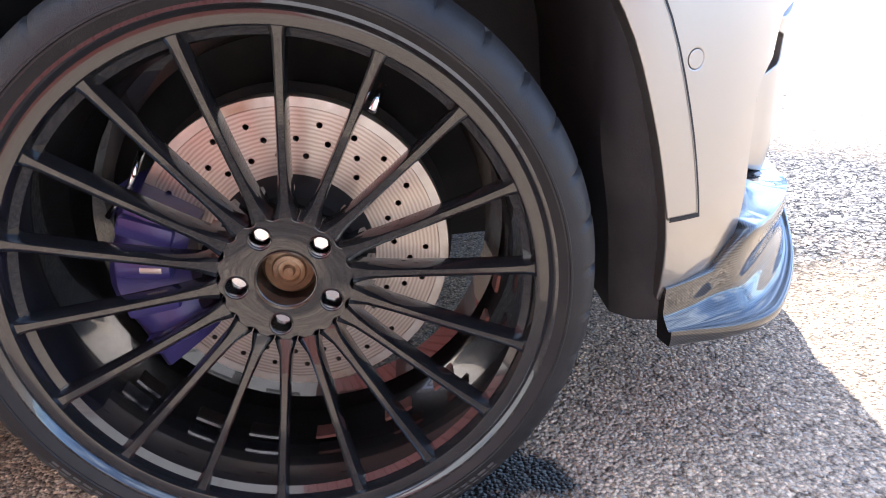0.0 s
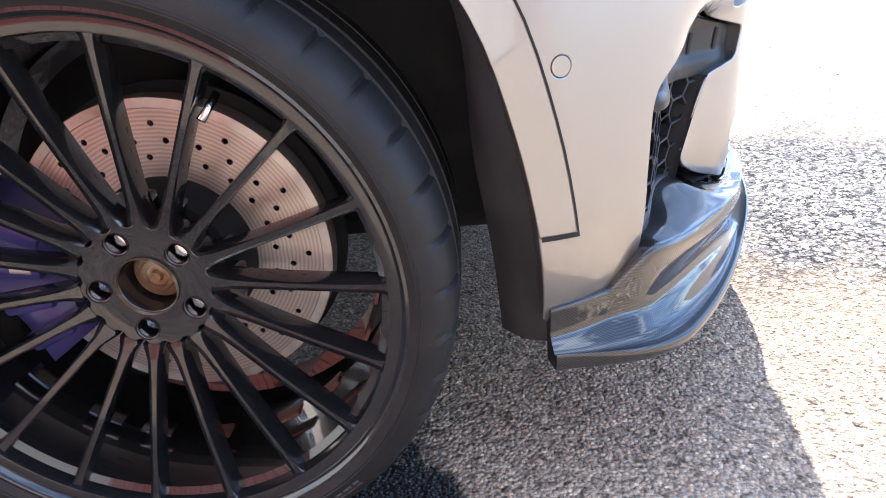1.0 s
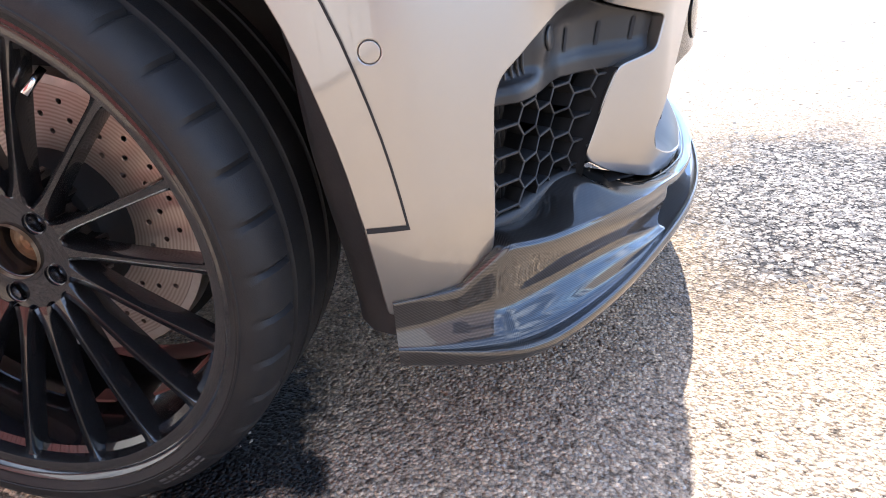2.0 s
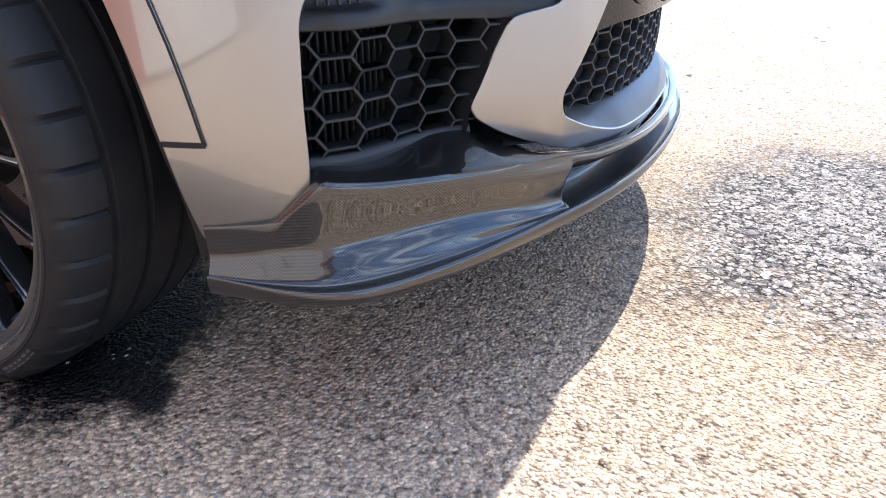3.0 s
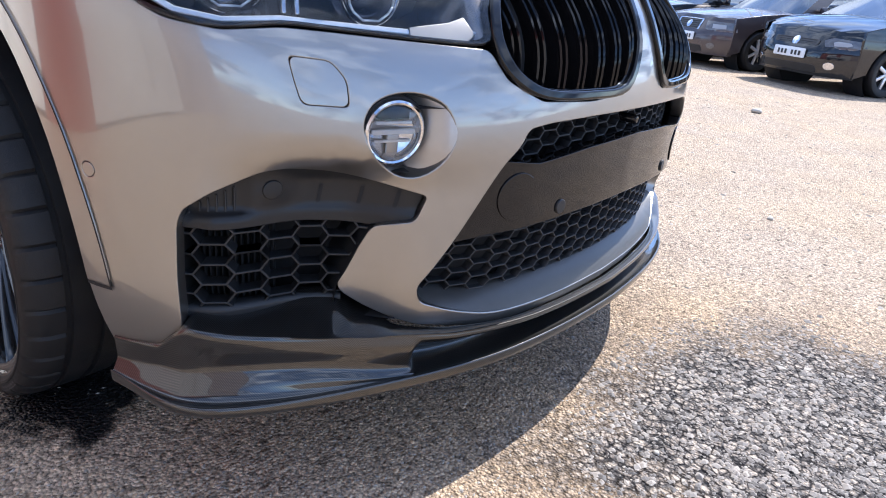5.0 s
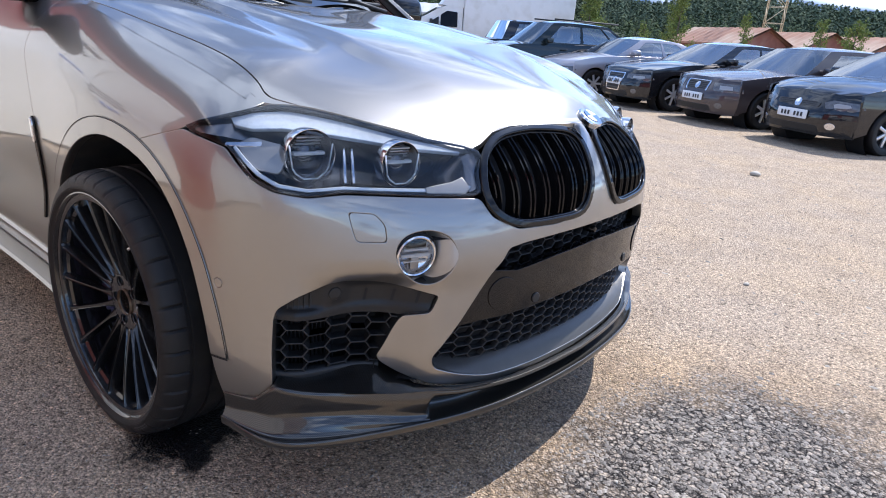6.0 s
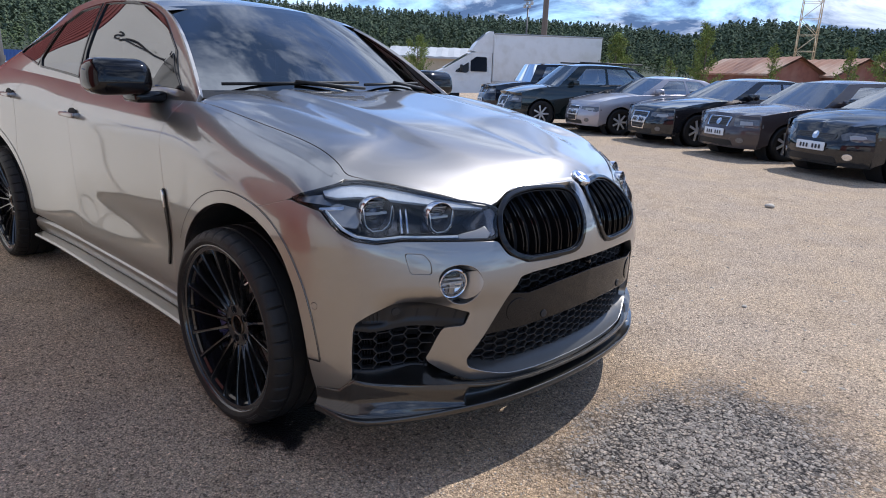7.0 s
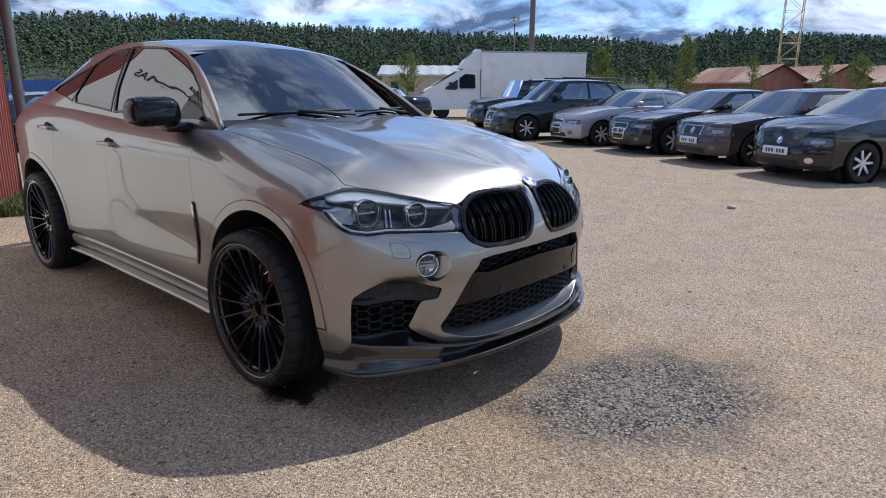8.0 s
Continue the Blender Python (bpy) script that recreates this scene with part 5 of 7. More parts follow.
    col = mix(patch, col, mix(0.75, mix(0.8, gaps, mottle, "MULTIPLY"), ramp(noise_at(60, 6, 0.7), [(0.36, (0.35, 0.33, 0.32)), (0.50, (1.10, 1.07, 1.02)), (0.66, (1.60, 1.52, 1.41))]), "MULTIPLY"))
    # damp brown ring round it, pale worn strip
    ring = blob(1.30, 0.12, 0.62, 0.90, -20, 0.35, 2.0)
    col = mix(mix(0.55, (0.0, 0.0, 0.0), ring), col, mix(1.0, col, (0.84, 0.75, 0.61), "MULTIPLY"))
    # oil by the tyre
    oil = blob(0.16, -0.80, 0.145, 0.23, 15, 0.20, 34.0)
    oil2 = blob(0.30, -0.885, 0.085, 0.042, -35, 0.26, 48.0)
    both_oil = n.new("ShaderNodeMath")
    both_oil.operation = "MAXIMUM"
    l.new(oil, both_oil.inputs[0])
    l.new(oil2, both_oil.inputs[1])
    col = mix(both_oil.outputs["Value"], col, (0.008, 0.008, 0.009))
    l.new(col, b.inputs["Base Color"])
    b.inputs["Specular IOR Level"].default_value = 0.2
    rr = n.new("ShaderNodeMapRange")
    rr.inputs["To Min"].default_value, rr.inputs["To Max"].default_value = 0.85, 0.32
    l.new(both_oil.outputs["Value"], rr.inputs["Value"])
    l.new(rr.outputs["Result"], b.inputs["Roughness"])
    # relief
    h = n.new("ShaderNodeMath")
    h.operation = "MULTIPLY_ADD"
    l.new(noise_at(120, 5, 0.65), h.inputs[0])
    h.inputs[1].default_value = 0.6
    inv = n.new("ShaderNodeMath")
    inv.operation = "MULTIPLY"
    l.new(vor.outputs["Distance"], inv.inputs[0])
    inv.inputs[1].default_value = -1.25
    l.new(inv.outputs["Value"], h.inputs[2])
    h2 = n.new("ShaderNodeMath")
    h2.operation = "MULTIPLY_ADD"
    l.new(big.outputs["Distance"], h2.inputs[0])
    pm = n.new("ShaderNodeMath")
    pm.operation = "MULTIPLY"
    l.new(patch, pm.inputs[0])
    pm.inputs[1].default_value = -2.2
    l.new(pm.outputs["Value"], h2.inputs[1])
    l.new(h.outputs["Value"], h2.inputs[2])
    bp = n.new("ShaderNodeBump")
    bp.inputs["Strength"].default_value, bp.inputs["Distance"].default_value = 1.0, 0.0055
    l.new(h2.outputs["Value"], bp.inputs["Height"])
    l.new(bp.outputs["Normal"], b.inputs["Normal"])
    return m


bm = bmesh.new()
steps = [-3000, -400, -100, -40, -15, -6, -3, 0, 3, 6, 15, 40, 100, 400, 3000]
sheet(bm, [[(x, y, 0) for x in steps] for y in steps])
bmesh.ops.recalc_face_normals(bm, faces=bm.faces)
GROUND = ground_material()
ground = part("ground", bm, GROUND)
tagged(ground, "worn pale asphalt yard with loose grit and oil stain", "ground", kind="structure")


def pebbles(name, label, count, place, size, mat, rnd):
    """Loose grit: angular little stones, joined."""
    verts, faces = [], []
    shape = [(1, 0, 0), (-1, 0, 0), (0, 1, 0), (0, -1, 0), (0, 0, 1), (0.6, 0.6, 0.5), (-0.6, 0.5, 0.55)]
    fc = [(0, 5, 4), (5, 2, 4), (2, 6, 4), (6, 1, 4), (1, 3, 4), (3, 0, 4), (0, 2, 5), (2, 1, 6)]
    for _ in range(count):
        x, y = place(rnd)
        r = size * (0.5 + 1.6 * rnd.random() ** 3)
        t = rnd.random() * 6.283
        c, s = math.cos(t), math.sin(t)
        sx, sy, sz = r * (0.7 + 0.6 * rnd.random()), r * (0.5 + 0.5 * rnd.random()), r * (0.2 + 0.32 * rnd.random())
        b = len(verts)
        for px, py, pz in shape:
            px, py = px * sx * (0.85 + 0.3 * rnd.random()), py * sy * (0.85 + 0.3 * rnd.random())
            verts.append((x + px * c - py * s, y + px * s + py * c, pz * sz))
        faces += [tuple(b + k for k in f) for f in fc]
    mesh = bpy.data.meshes.new(name)
    mesh.from_pydata(verts, [], faces)
    ob = part(name, mesh, mat)
    return tagged(ob, label, "grit", kind="stuff")


def stone_material(name, dark, light):
    m = bpy.data.materials.new(name)
    m.use_nodes = True
    n, l = m.node_tree.nodes, m.node_tree.links
    g, r = n.new("ShaderNodeNewGeometry"), n.new("ShaderNodeValToRGB")
    r.color_ramp.elements[0].color, r.color_ramp.elements[1].color = (*dark, 1), (*light, 1)
    l.new(g.outputs["Random Per Island"], r.inputs["Fac"])
    l.new(r.outputs["Color"], n["Principled BSDF"].inputs["Base Color"])
    n["Principled BSDF"].inputs["Roughness"].default_value = 0.8
    return m


def clear_of_oil(r):
    """A place near the car, off the wet stain."""
    while True:
        x, y = r.gauss(0.9, 0.9), r.gauss(-0.75, 0.75)
        if math.hypot((x - 0.2) / 0.26, (y + 0.8) / 0.24) > 1 or r.random() < 0.12:
            return x, y


def in_patch(r):
    """A place in the broken patch before the car."""
    while True:
        u, v = r.gauss(0, 1), r.gauss(0, 1)
        if math.hypot(u, v) < 1.75:
            return 1.40 + 0.27 * u, 0.18 + 0.38 * v


_rnd = random.Random(5)
GRIT = stone_material("pale_grit", (0.16, 0.145, 0.13), (0.46, 0.42, 0.36))
pebbles("fine_grit", "loose pale grit scattered on the asphalt", 26000, clear_of_oil, 0.0022, GRIT, _rnd)
pebbles("coarse_grit", "coarse worn stones in the broken asphalt patch", 6000, in_patch, 0.0055, stone_material("patch_stone", (0.11, 0.10, 0.092), (0.37, 0.33, 0.285)), _rnd)
pebbles("yard_grit", "loose stones over the yard", 9000, lambda r: (r.uniform(-6, 6), r.uniform(0, 11)), 0.008, GRIT, _rnd)
for x, y, s in ((1.184, -0.131, 0.007), (0.003, 5.512, 0.05), (0.95, 1.9, 0.015)):
    bm = bmesh.new()
    bmesh.ops.create_icosphere(bm, subdivisions=2, radius=s, matrix=pose(x, y, s * 0.35))
    for v in bm.verts:
        v.co += (v.co - Vector((x, y, s * 0.35))) * 0.35 * noise.noise(v.co * 40 / max(s * 60, 1))
        v.co.z = max(0.0, s * 0.35 + (v.co.z - s * 0.35) * 0.6)
    tagged(part("stone", bm, GRIT), "small angular stone lying loose on the asphalt", "stone", group="loose stones")


# ---- cabin ----
_rail = spline([0.5, 0.8, 1.18, 1.6, 2.0, 2.5, 3.0, 3.5, 3.75], [(0.755, 1.185), (0.66, 1.39), (0.575, 1.565), (0.565, 1.635), (0.565, 1.645), (0.56, 1.60), (0.56, 1.49), (0.58, 1.33), (0.60, 1.24)])


def rail(x):
    return _rail(-x)


def belt(x):
    return wall(side(x), float(shoulder_z(side(x))) - 0.004)


def glass_side(u, v):
    """The cabin's right flank: u is minus x, v runs from the belt (0) to the roof rail (1)."""
    x = -u
    b = belt(x)
    w, z = rail(x)
    p = b + (np.array([x, -w, z]) - b) * v
    p[1] -= 0.02 * math.sin(math.pi * min(max(v, 0), 1)) * min(1, (z - b[2]) / 0.3)
    return p


def roof(u, t):
    """From the right rail (t -1) over the middle to the left rail (t 1)."""
    x = -u
    w, z = rail(x)
    return np.array([x, w * t, z + 0.045 * (1 - t * t)])


def screen(u, t):
    """The windscreen: u from the cowl (0) to the roof (1), t from right to left."""
    lo = np.array([-0.42 - 0.20 * abs(t) ** 2.2, 0.715 * t, 1.185 - 0.005 * t * t])
    hi = np.array([-1.10 - 0.09 * t * t, 0.555 * t, 1.610 - 0.04 * t * t])
    p = lo + (hi - lo) * u
    p[2] += 0.02 * math.sin(math.pi * u)
    return p


def side_poly(points):
    """Outline on the flank from x and height."""
    out = []
    for x, z in points:
        b, (w, zr) = belt(x), rail(x)
        out.append((-x, (z - b[2]) / max(0.05, zr - b[2])))
    return out


bm = bmesh.new()
sheet(bm, [[roof(u, t) for t in np.linspace(-1.0, 1.0, 25)] for u in np.linspace(1.13, 3.74, 44)])
bmesh.ops.recalc_face_normals(bm, faces=bm.faces)
part("roof", bm, PAINT, suv)
bm = bmesh.new()
sheet(bm, [[screen(u, t) for t in np.linspace(-1, 1, 33)] for u in np.linspace(0, 1, 17)])
bmesh.ops.recalc_face_normals(bm, faces=bm.faces)
part("windscreen", bm, PANE, suv, "tinted windscreen mirroring the cloudy sky")
band = []
for t in np.linspace(-1, 1, 33):
    band.append([screen(0.0, t) + np.array([0.06, 0, -0.012]), screen(0.0, t) + np.array([0.02, 0, 0.006]), screen(0.03, t) + np.array([0, 0, 0.004])])
bm = bmesh.new()
sheet(bm, band)
part("cowl", bm, PLASTIC, suv)
# flanks with their windows cut out
W1 = side_poly([(-0.62, 1.19), (-1.86, 1.205), (-1.885, 1.35), (-1.87, 1.615), (-1.34, 1.588), (-1.10, 1.515), (-0.82, 1.355)])
W2 = side_poly([(-1.90, 1.21), (-2.47, 1.255), (-2.51, 1.30), (-2.42, 1.52), (-2.20, 1.59), (-1.90, 1.612)])
W3 = side_poly([(-2.52, 1.265), (-3.0, 1.335), (-2.96, 1.37), (-2.62, 1.47), (-2.45, 1.51)])
body = [(0.50, 0.0), (0.5, 1.0)] + [(u, 1.0) for u in np.linspace(0.6, 3.74, 24)] + [(u, 0.0) for u in np.linspace(3.74, 0.6, 24)]
for _, m in SIDES:
    flank = part("cabin_flank", skin("cabin_flank", glass_side, body, [W1, W2, W3], step=0.06, depth=0.02, flip=True, mirror=m), PAINT, suv)
    for w in (W1, W2, W3):
        p = part("side_window", skin("side_window", glass_side, w, step=0.06, depth=0.004, off=-0.004, flip=True, mirror=m), PANE, flank, "dark tinted side window")
        part("window_frame", skin("window_frame", glass_side, w, [shrunk(w, 0.955)], step=0.05, depth=0.01, off=0.004, flip=True, mirror=m), GLOSS, flank)
    part("mirror_sail", skin("mirror_sail", glass_side, side_poly([(-0.63, 1.192), (-0.98, 1.195), (-0.84, 1.345)]), step=0.05, depth=0.006, off=0.006, flip=True, mirror=m), GLOSS, flank, "gloss black corner behind the mirror")
# mirrors
for s in (-1, 1):
    bm = bmesh.new()
    box(bm, (-0.93, s * 0.82, 1.168), (-0.73, s * 1.085, 1.318), 0.058, 5, taper=(0.82, 0.95))
    part("door_mirror", bm, GLOSS, suv, "gloss black door mirror")
    bm = bmesh.new()
    box(bm, (-0.94, s * 0.755, 1.135), (-0.78, s * 0.90, 1.185), 0.02, 3)
    part("mirror_foot", bm, GLOSS, suv)
    for x, z in ((-1.645, 1.028), (-2.618, 1.087)):
        y = abs(wall(side(x), z)[1])
        bm = bmesh.new()
        box(bm, (x - 0.12, s * (y + 0.012), z - 0.013), (x + 0.09, s * (y + 0.036), z + 0.013), 0.011, 3)
        box(bm, (x - 0.12, s * (y - 0.02), z - 0.012), (x - 0.10, s * (y + 0.02), z + 0.012), 0.004, 2)
        box(bm, (x + 0.07, s * (y - 0.02), z - 0.012), (x + 0.09, s * (y + 0.02), z + 0.012), 0.004, 2)
        hd = part("door_handle", bm, PAINT, suv)
        # flat dark disc paints the shade of the handle's hollow
        bm = lathe(bmesh.new(), [(0, 0.003), (0.035, 0.003), (0.042, 0.0), (0.042, -0.006)], 24, "Y")
        bmesh.ops.transform(bm, matrix=Matrix.Translation((x - 0.01, s * y, z)) @ Matrix.Diagonal((1.5, s, 0.85, 1)), verts=bm.verts)
        part("recess_shade", bm, DARK, hd, "dark disc painting the shade of the hollow behind the handle")
# wipers and inner mirror
for y0, y1, u in ((-0.62, 0.05, 0.05), (0.08, 0.60, 0.06)):
    bm = bmesh.new()
    p, q = screen(u, y0 / 0.715), screen(u + 0.03, y1 / 0.715)
    rod(bm, p + np.array([0.02, 0, 0.022]), q + np.array([0.02, 0, 0.022]), 0.007, n=6)
    rod(bm, q + np.array([0.07, 0.0, -0.005]), (p + q) / 2 + np.array([0.03, 0, 0.03]), 0.008, n=6)
    part("wiper", bm, PLASTIC, suv)
bm = bmesh.new()
box(bm, (-1.12, -0.11, 1.47), (-1.08, 0.11, 1.53), 0.015, 2)
part("inner_mirror", bm, PLASTIC, suv)
bm = bmesh.new()
for k in range(28):
    t0, t1 = 2 * math.pi * k / 28, 2 * math.pi * (k + 1) / 28
    c0 = lambda t: Vector((-1.28 + 0.06 * math.sin(t), 0.38 + 0.185 * math.cos(t), 1.05 + 0.17 * math.sin(t)))
    rod(bm, c0(t0), c0(t1), 0.015, n=6)
part("steering_wheel", bm, PLASTIC, suv)
for y in (-0.37, 0.37):
    bm = bmesh.new()
    box(bm, (-1.9, y - 0.25, 0.6), (-1.35, y + 0.25, 0.80), 0.08, 3)
    box(bm, (-1.98, y - 0.24, 0.75), (-1.80, y + 0.24, 1.22), 0.07, 3)
    box(bm, (-1.96, y - 0.13, 1.24), (-1.86, y + 0.13, 1.42), 0.04, 3)
    part("seat", bm, LEATHER, suv, "red leather seat behind the glass")
bm = bmesh.new()
box(bm, (-1.15, -0.72, 0.80), (-0.58, 0.72, 1.12), 0.06, 3)
part("dashboard", bm, PLASTIC, suv)
bm = bmesh.new()
sheet(bm, [[(x, y, 0.62) for y in (-0.8, 0.8)] for x in (-3.6, -0.5)])
part("cabin_floor", bm, DARK, suv)


# ---- the shed behind the camera: red ribbed sheet with a white lettered gate ----
RED = material("red_sheet_metal", (0.27, 0.07, 0.055), 0.5, 0.0, vary=0.12, scale=5, rough_vary=0.1, second=(0.23, 0.062, 0.05), second_scale=1.2, bump=0.05, bump_scale=60)
FADED = material("faded_brown_sheet", (0.33, 0.265, 0.235), 0.5, 0.0, vary=0.12, scale=5, second=(0.27, 0.21, 0.19), second_scale=1.2)
CREAM = material("cream_board", (0.74, 0.72, 0.66), 0.5, 0.0, vary=0.05, scale=4, second=(0.66, 0.63, 0.56), second_scale=1.5)
DULL = material("weathered_pale_board", (0.47, 0.44, 0.40), 0.55, 0.0, vary=0.08, scale=4, second=(0.40, 0.37, 0.33), second_scale=1.1)
ZINC = material("zinc_pipe", (0.16, 0.15, 0.14), 0.5, 0.6, vary=0.2, scale=25, bump=0.1, bump_scale=90)
CORNER, ALONG = Vector((-6.70, -0.15, 0)), Vector((0.885, -0.465, 0))
OUT = Vector((0.465, 0.885, 0))
shed = thing("shed", "red ribbed sheet metal shed with a white lettered gate", "building")


def ribbed(lo, hi, z0, z1, off=0.0, along=ALONG, out=OUT, corner=CORNER, pitch=0.10):
    bm = bmesh.new()
    cols, s = [], lo
    while s < hi:
        for d, h in ((0, 0), (0.38, 0), (0.5, 0.022), (0.88, 0.022)):
            cols.append((s + d * pitch, h))
        s += pitch
    cols.append((hi, 0))
    rows = [[corner + along * s + out * (h + off) + Vector((0, 0, z)) for s, h in cols] for z in (z0, z1)]
    back = [[corner + along * s + out * (off - 0.06) + Vector((0, 0, z)) for s, h in cols] for z in (z1, z0)]
    sheet(bm, rows + back)
    bmesh.ops.recalc_face_normals(bm, faces=bm.faces)
    return bm


part("wall", ribbed(0, 2.4, 0, 3.75), RED, shed, flat=True)
part("wall", ribbed(2.4, 5.4, 3.05, 3.75), RED, shed, flat=True)
part("wall", ribbed(5.4, 7.15, 0, 3.75), RED, shed, flat=True)
part("wall", ribbed(7.15, 10.3, 3.05, 3.75), RED, shed, flat=True)
part("wall", ribbed(10.3, 12.5, 0, 3.75), FADED, shed, flat=True)
part("end_wall", ribbed(0, 9, 0, 3.8, along=-OUT, out=-ALONG), RED, shed, flat=True)
def gate_leaf(s0, s1, label, mat):
    """One flat gate leaf with a raised frame, standing in the shed's wall."""
    bm = bmesh.new()
    rows = [[CORNER + ALONG * q + OUT * o + Vector((0, 0, z)) for o, z in ((-0.03, 0.04), (0.01, 0.04), (0.01, 3.03), (-0.03, 3.03))] for q in (s0, s1)]
    sheet(bm, rows, closed=True)
    bmesh.ops.recalc_face_normals(bm, faces=bm.faces)
    return part("gate_leaf", bm, mat, shed, label, flat=True)


for k in range(3):
    gate = gate_leaf(2.42 + 0.99 * k, 2.40 + 0.99 * (k + 1), "white painted gate leaf with dark lettering", CREAM)
for k in range(3):
    gate_leaf(7.17 + 1.04 * k, 7.15 + 1.04 * (k + 1), "plain weathered pale gate leaf", DULL)


def words(text, s, z, size, mat, parent):
    c = bpy.data.curves.new("lettering", "FONT")
    c.body, c.size, c.extrude = text, size, 0.004
    tmp = bpy.data.objects.new("lettering", c)
    mesh = bpy.data.meshes.new_from_object(tmp)
    m = Matrix((tuple(-ALONG), (0, 0, 1), tuple(OUT))).transposed().to_4x4()
    mesh.transform(Matrix.Translation(CORNER + ALONG * s + OUT * 0.018 + Vector((0, 0, z))) @ m)
    bpy.data.objects.remove(tmp)
    return part("lettering", mesh, mat, parent)


words("VALYMAS", 3.75, 2.3, 0.23, BAR, gate)
for s, z, L, h, mat in ((3.9, 2.65, 0.8, 0.13, BAR), (4.1, 1.62, 0.8, 0.09, BLUE), (5.1, 1.45, 0.7, 0.06, BAR), (5.15, 1.33, 0.9, 0.06, BAR), (5.1, 1.21, 0.75, 0.06, BAR), (5.0, 0.9, 0.25, 0.14, BLUE)):
    bm = bmesh.new()
    k, x = 0, 0.0
    while x < L:
        w = h * (0.5 + 0.25 * ((k * 7) % 3))
        p0, p1 = CORNER + ALONG * (s - x), CORNER + ALONG * (s - x - w)
        sheet(bm, [[p + OUT * o + Vector((0, 0, zz)) for o, zz in ((0.0, z), (0.016, z), (0.016, z + h), (0.0, z + h))] for p in (p0, p1)], closed=True)
        x += w * 1.35
        k += 1
    bmesh.ops.recalc_face_normals(bm, faces=bm.faces)
    part("sign_bar", bm, mat, gate)
bm = bmesh.new()
sheet(bm, [[CORNER + ALONG * s + OUT * o + Vector((0, 0, z)) for o, z in ((0.30, 3.66), (0.30, 3.78), (-4.5, 4.8), (-9.2, 3.76))] for s in (-0.4, 12.7)])
part("shed_roof", bm, ZINC, shed, flat=True)
bm = bmesh.new()
foot = CORNER + OUT * 0.12 - ALONG * 0.05
top_p = [foot + OUT * 0.22 + Vector((0, 0, 0.32)), foot + Vector((0, 0, 0.62)), foot + ALONG * 0.02 + Vector((0, 0, 2.4)), foot + ALONG * 0.10 + Vector((0, 0, 3.70))]
for p, q in zip(top_p, top_p[1:]):
    rod(bm, p, q, 0.062, n=16)
for z in (1.3, 2.4, 3.6):
    rod(bm, foot + Vector((0, 0, z - 0.03)), foot + Vector((0, 0, z + 0.03)), 0.072, n=16)
part("downpipe", bm, ZINC, shed, "dull zinc downpipe at the corner")
for s in (0.0,):
    bm = bmesh.new()
    box(bm, (0, 0, 0), (1, 1, 1), 0)
    bmesh.ops.transform(bm, matrix=Matrix.Translation(CORNER - ALONG * 0.0 + OUT * 0.0) @ Matrix((tuple(ALONG), tuple(OUT), (0, 0, 1))).transposed().to_4x4() @ Matrix.Diagonal((0.05, 0.03, 3.75, 1)), verts=bm.verts)
    part("corner_post", bm, ZINC, shed)


def blades(name, label, count, place, height, mat, rnd):
    """Tufts of grass: bent blades, joined."""
    verts, faces = [], []
    for _ in range(count):
        x, y = place(rnd)
        t, h, w = rnd.random() * 6.283, height * (0.4 + 0.8 * rnd.random()), 0.006 + 0.006 * rnd.random()
        c, s = math.cos(t), math.sin(t)
        b = len(verts)
        lean = rnd.uniform(0.1, 0.6) * h
        verts += [(x - s * w, y + c * w, 0), (x + s * w, y - c * w, 0), (x + c * lean * 0.4 + s * w * 0.7, y + s * lean * 0.4 - c * w * 0.7, h * 0.6), (x + c * lean * 0.4 - s * w * 0.7, y + s * lean * 0.4 + c * w * 0.7, h * 0.6), (x + c * lean, y + s * lean, h)]
        faces += [(b, b + 1, b + 2, b + 3), (b + 3, b + 2, b + 4)]
    mesh = bpy.data.meshes.new(name)
    mesh.from_pydata(verts, [], faces)
    return tagged(part(name, mesh, mat), label, "grass", kind="stuff")


GRASS = stone_material("yard_grass", (0.05, 0.09, 0.02), (0.16, 0.19, 0.06))


def strip(r):
    s, o = r.uniform(-1.4, 1.3), abs(r.gauss(0, 0.16))
    p = CORNER + ALONG * s + OUT * (0.04 + o)
    return p.x, p.y


blades("grass", "short grass along the foot of the shed", 5200, strip, 0.13, GRASS, _rnd)


# ---- parked cars ----
CAR_GLASS = glass("car_window", (0.7, 0.78, 0.8), 0.0, 0.75, 3.6)
BLACK_PAINT = material("black_car_paint", (0.012, 0.0125, 0.015), 0.07, 0.0, vary=0.2, scale=5, coat=0.5, rough_vary=0.03)
BROWN_PAINT = material("dark_brown_car_paint", (0.070, 0.056, 0.058), 0.25, 0.3, vary=0.15, scale=4, coat=0.7, rough_vary=0.08)
SILVER_PAINT = material("silver_car_paint", (0.42, 0.40, 0.43), 0.3, 0.5, vary=0.06, scale=5, coat=1.0)
GREEN_PAINT = material("dark_green_car_paint", (0.010, 0.017, 0.018), 0.07, 0.0, vary=0.2, scale=5, coat=0.5)
NAVY_PAINT = material("dark_navy_car_paint", (0.007, 0.009, 0.018), 0.08, 0.0, vary=0.2, scale=5, coat=0.5)
ALLOY = material("wheel_alloy", (0.70, 0.70, 0.71), 0.3, 0.6, vary=0.08, scale=20)
UPHOLSTERY = material("grey_upholstery", (0.10, 0.10, 0.105), 0.8, 0.0, vary=0.2, scale=20)
HEADING = math.degrees(math.atan2(-0.85, -0.53))


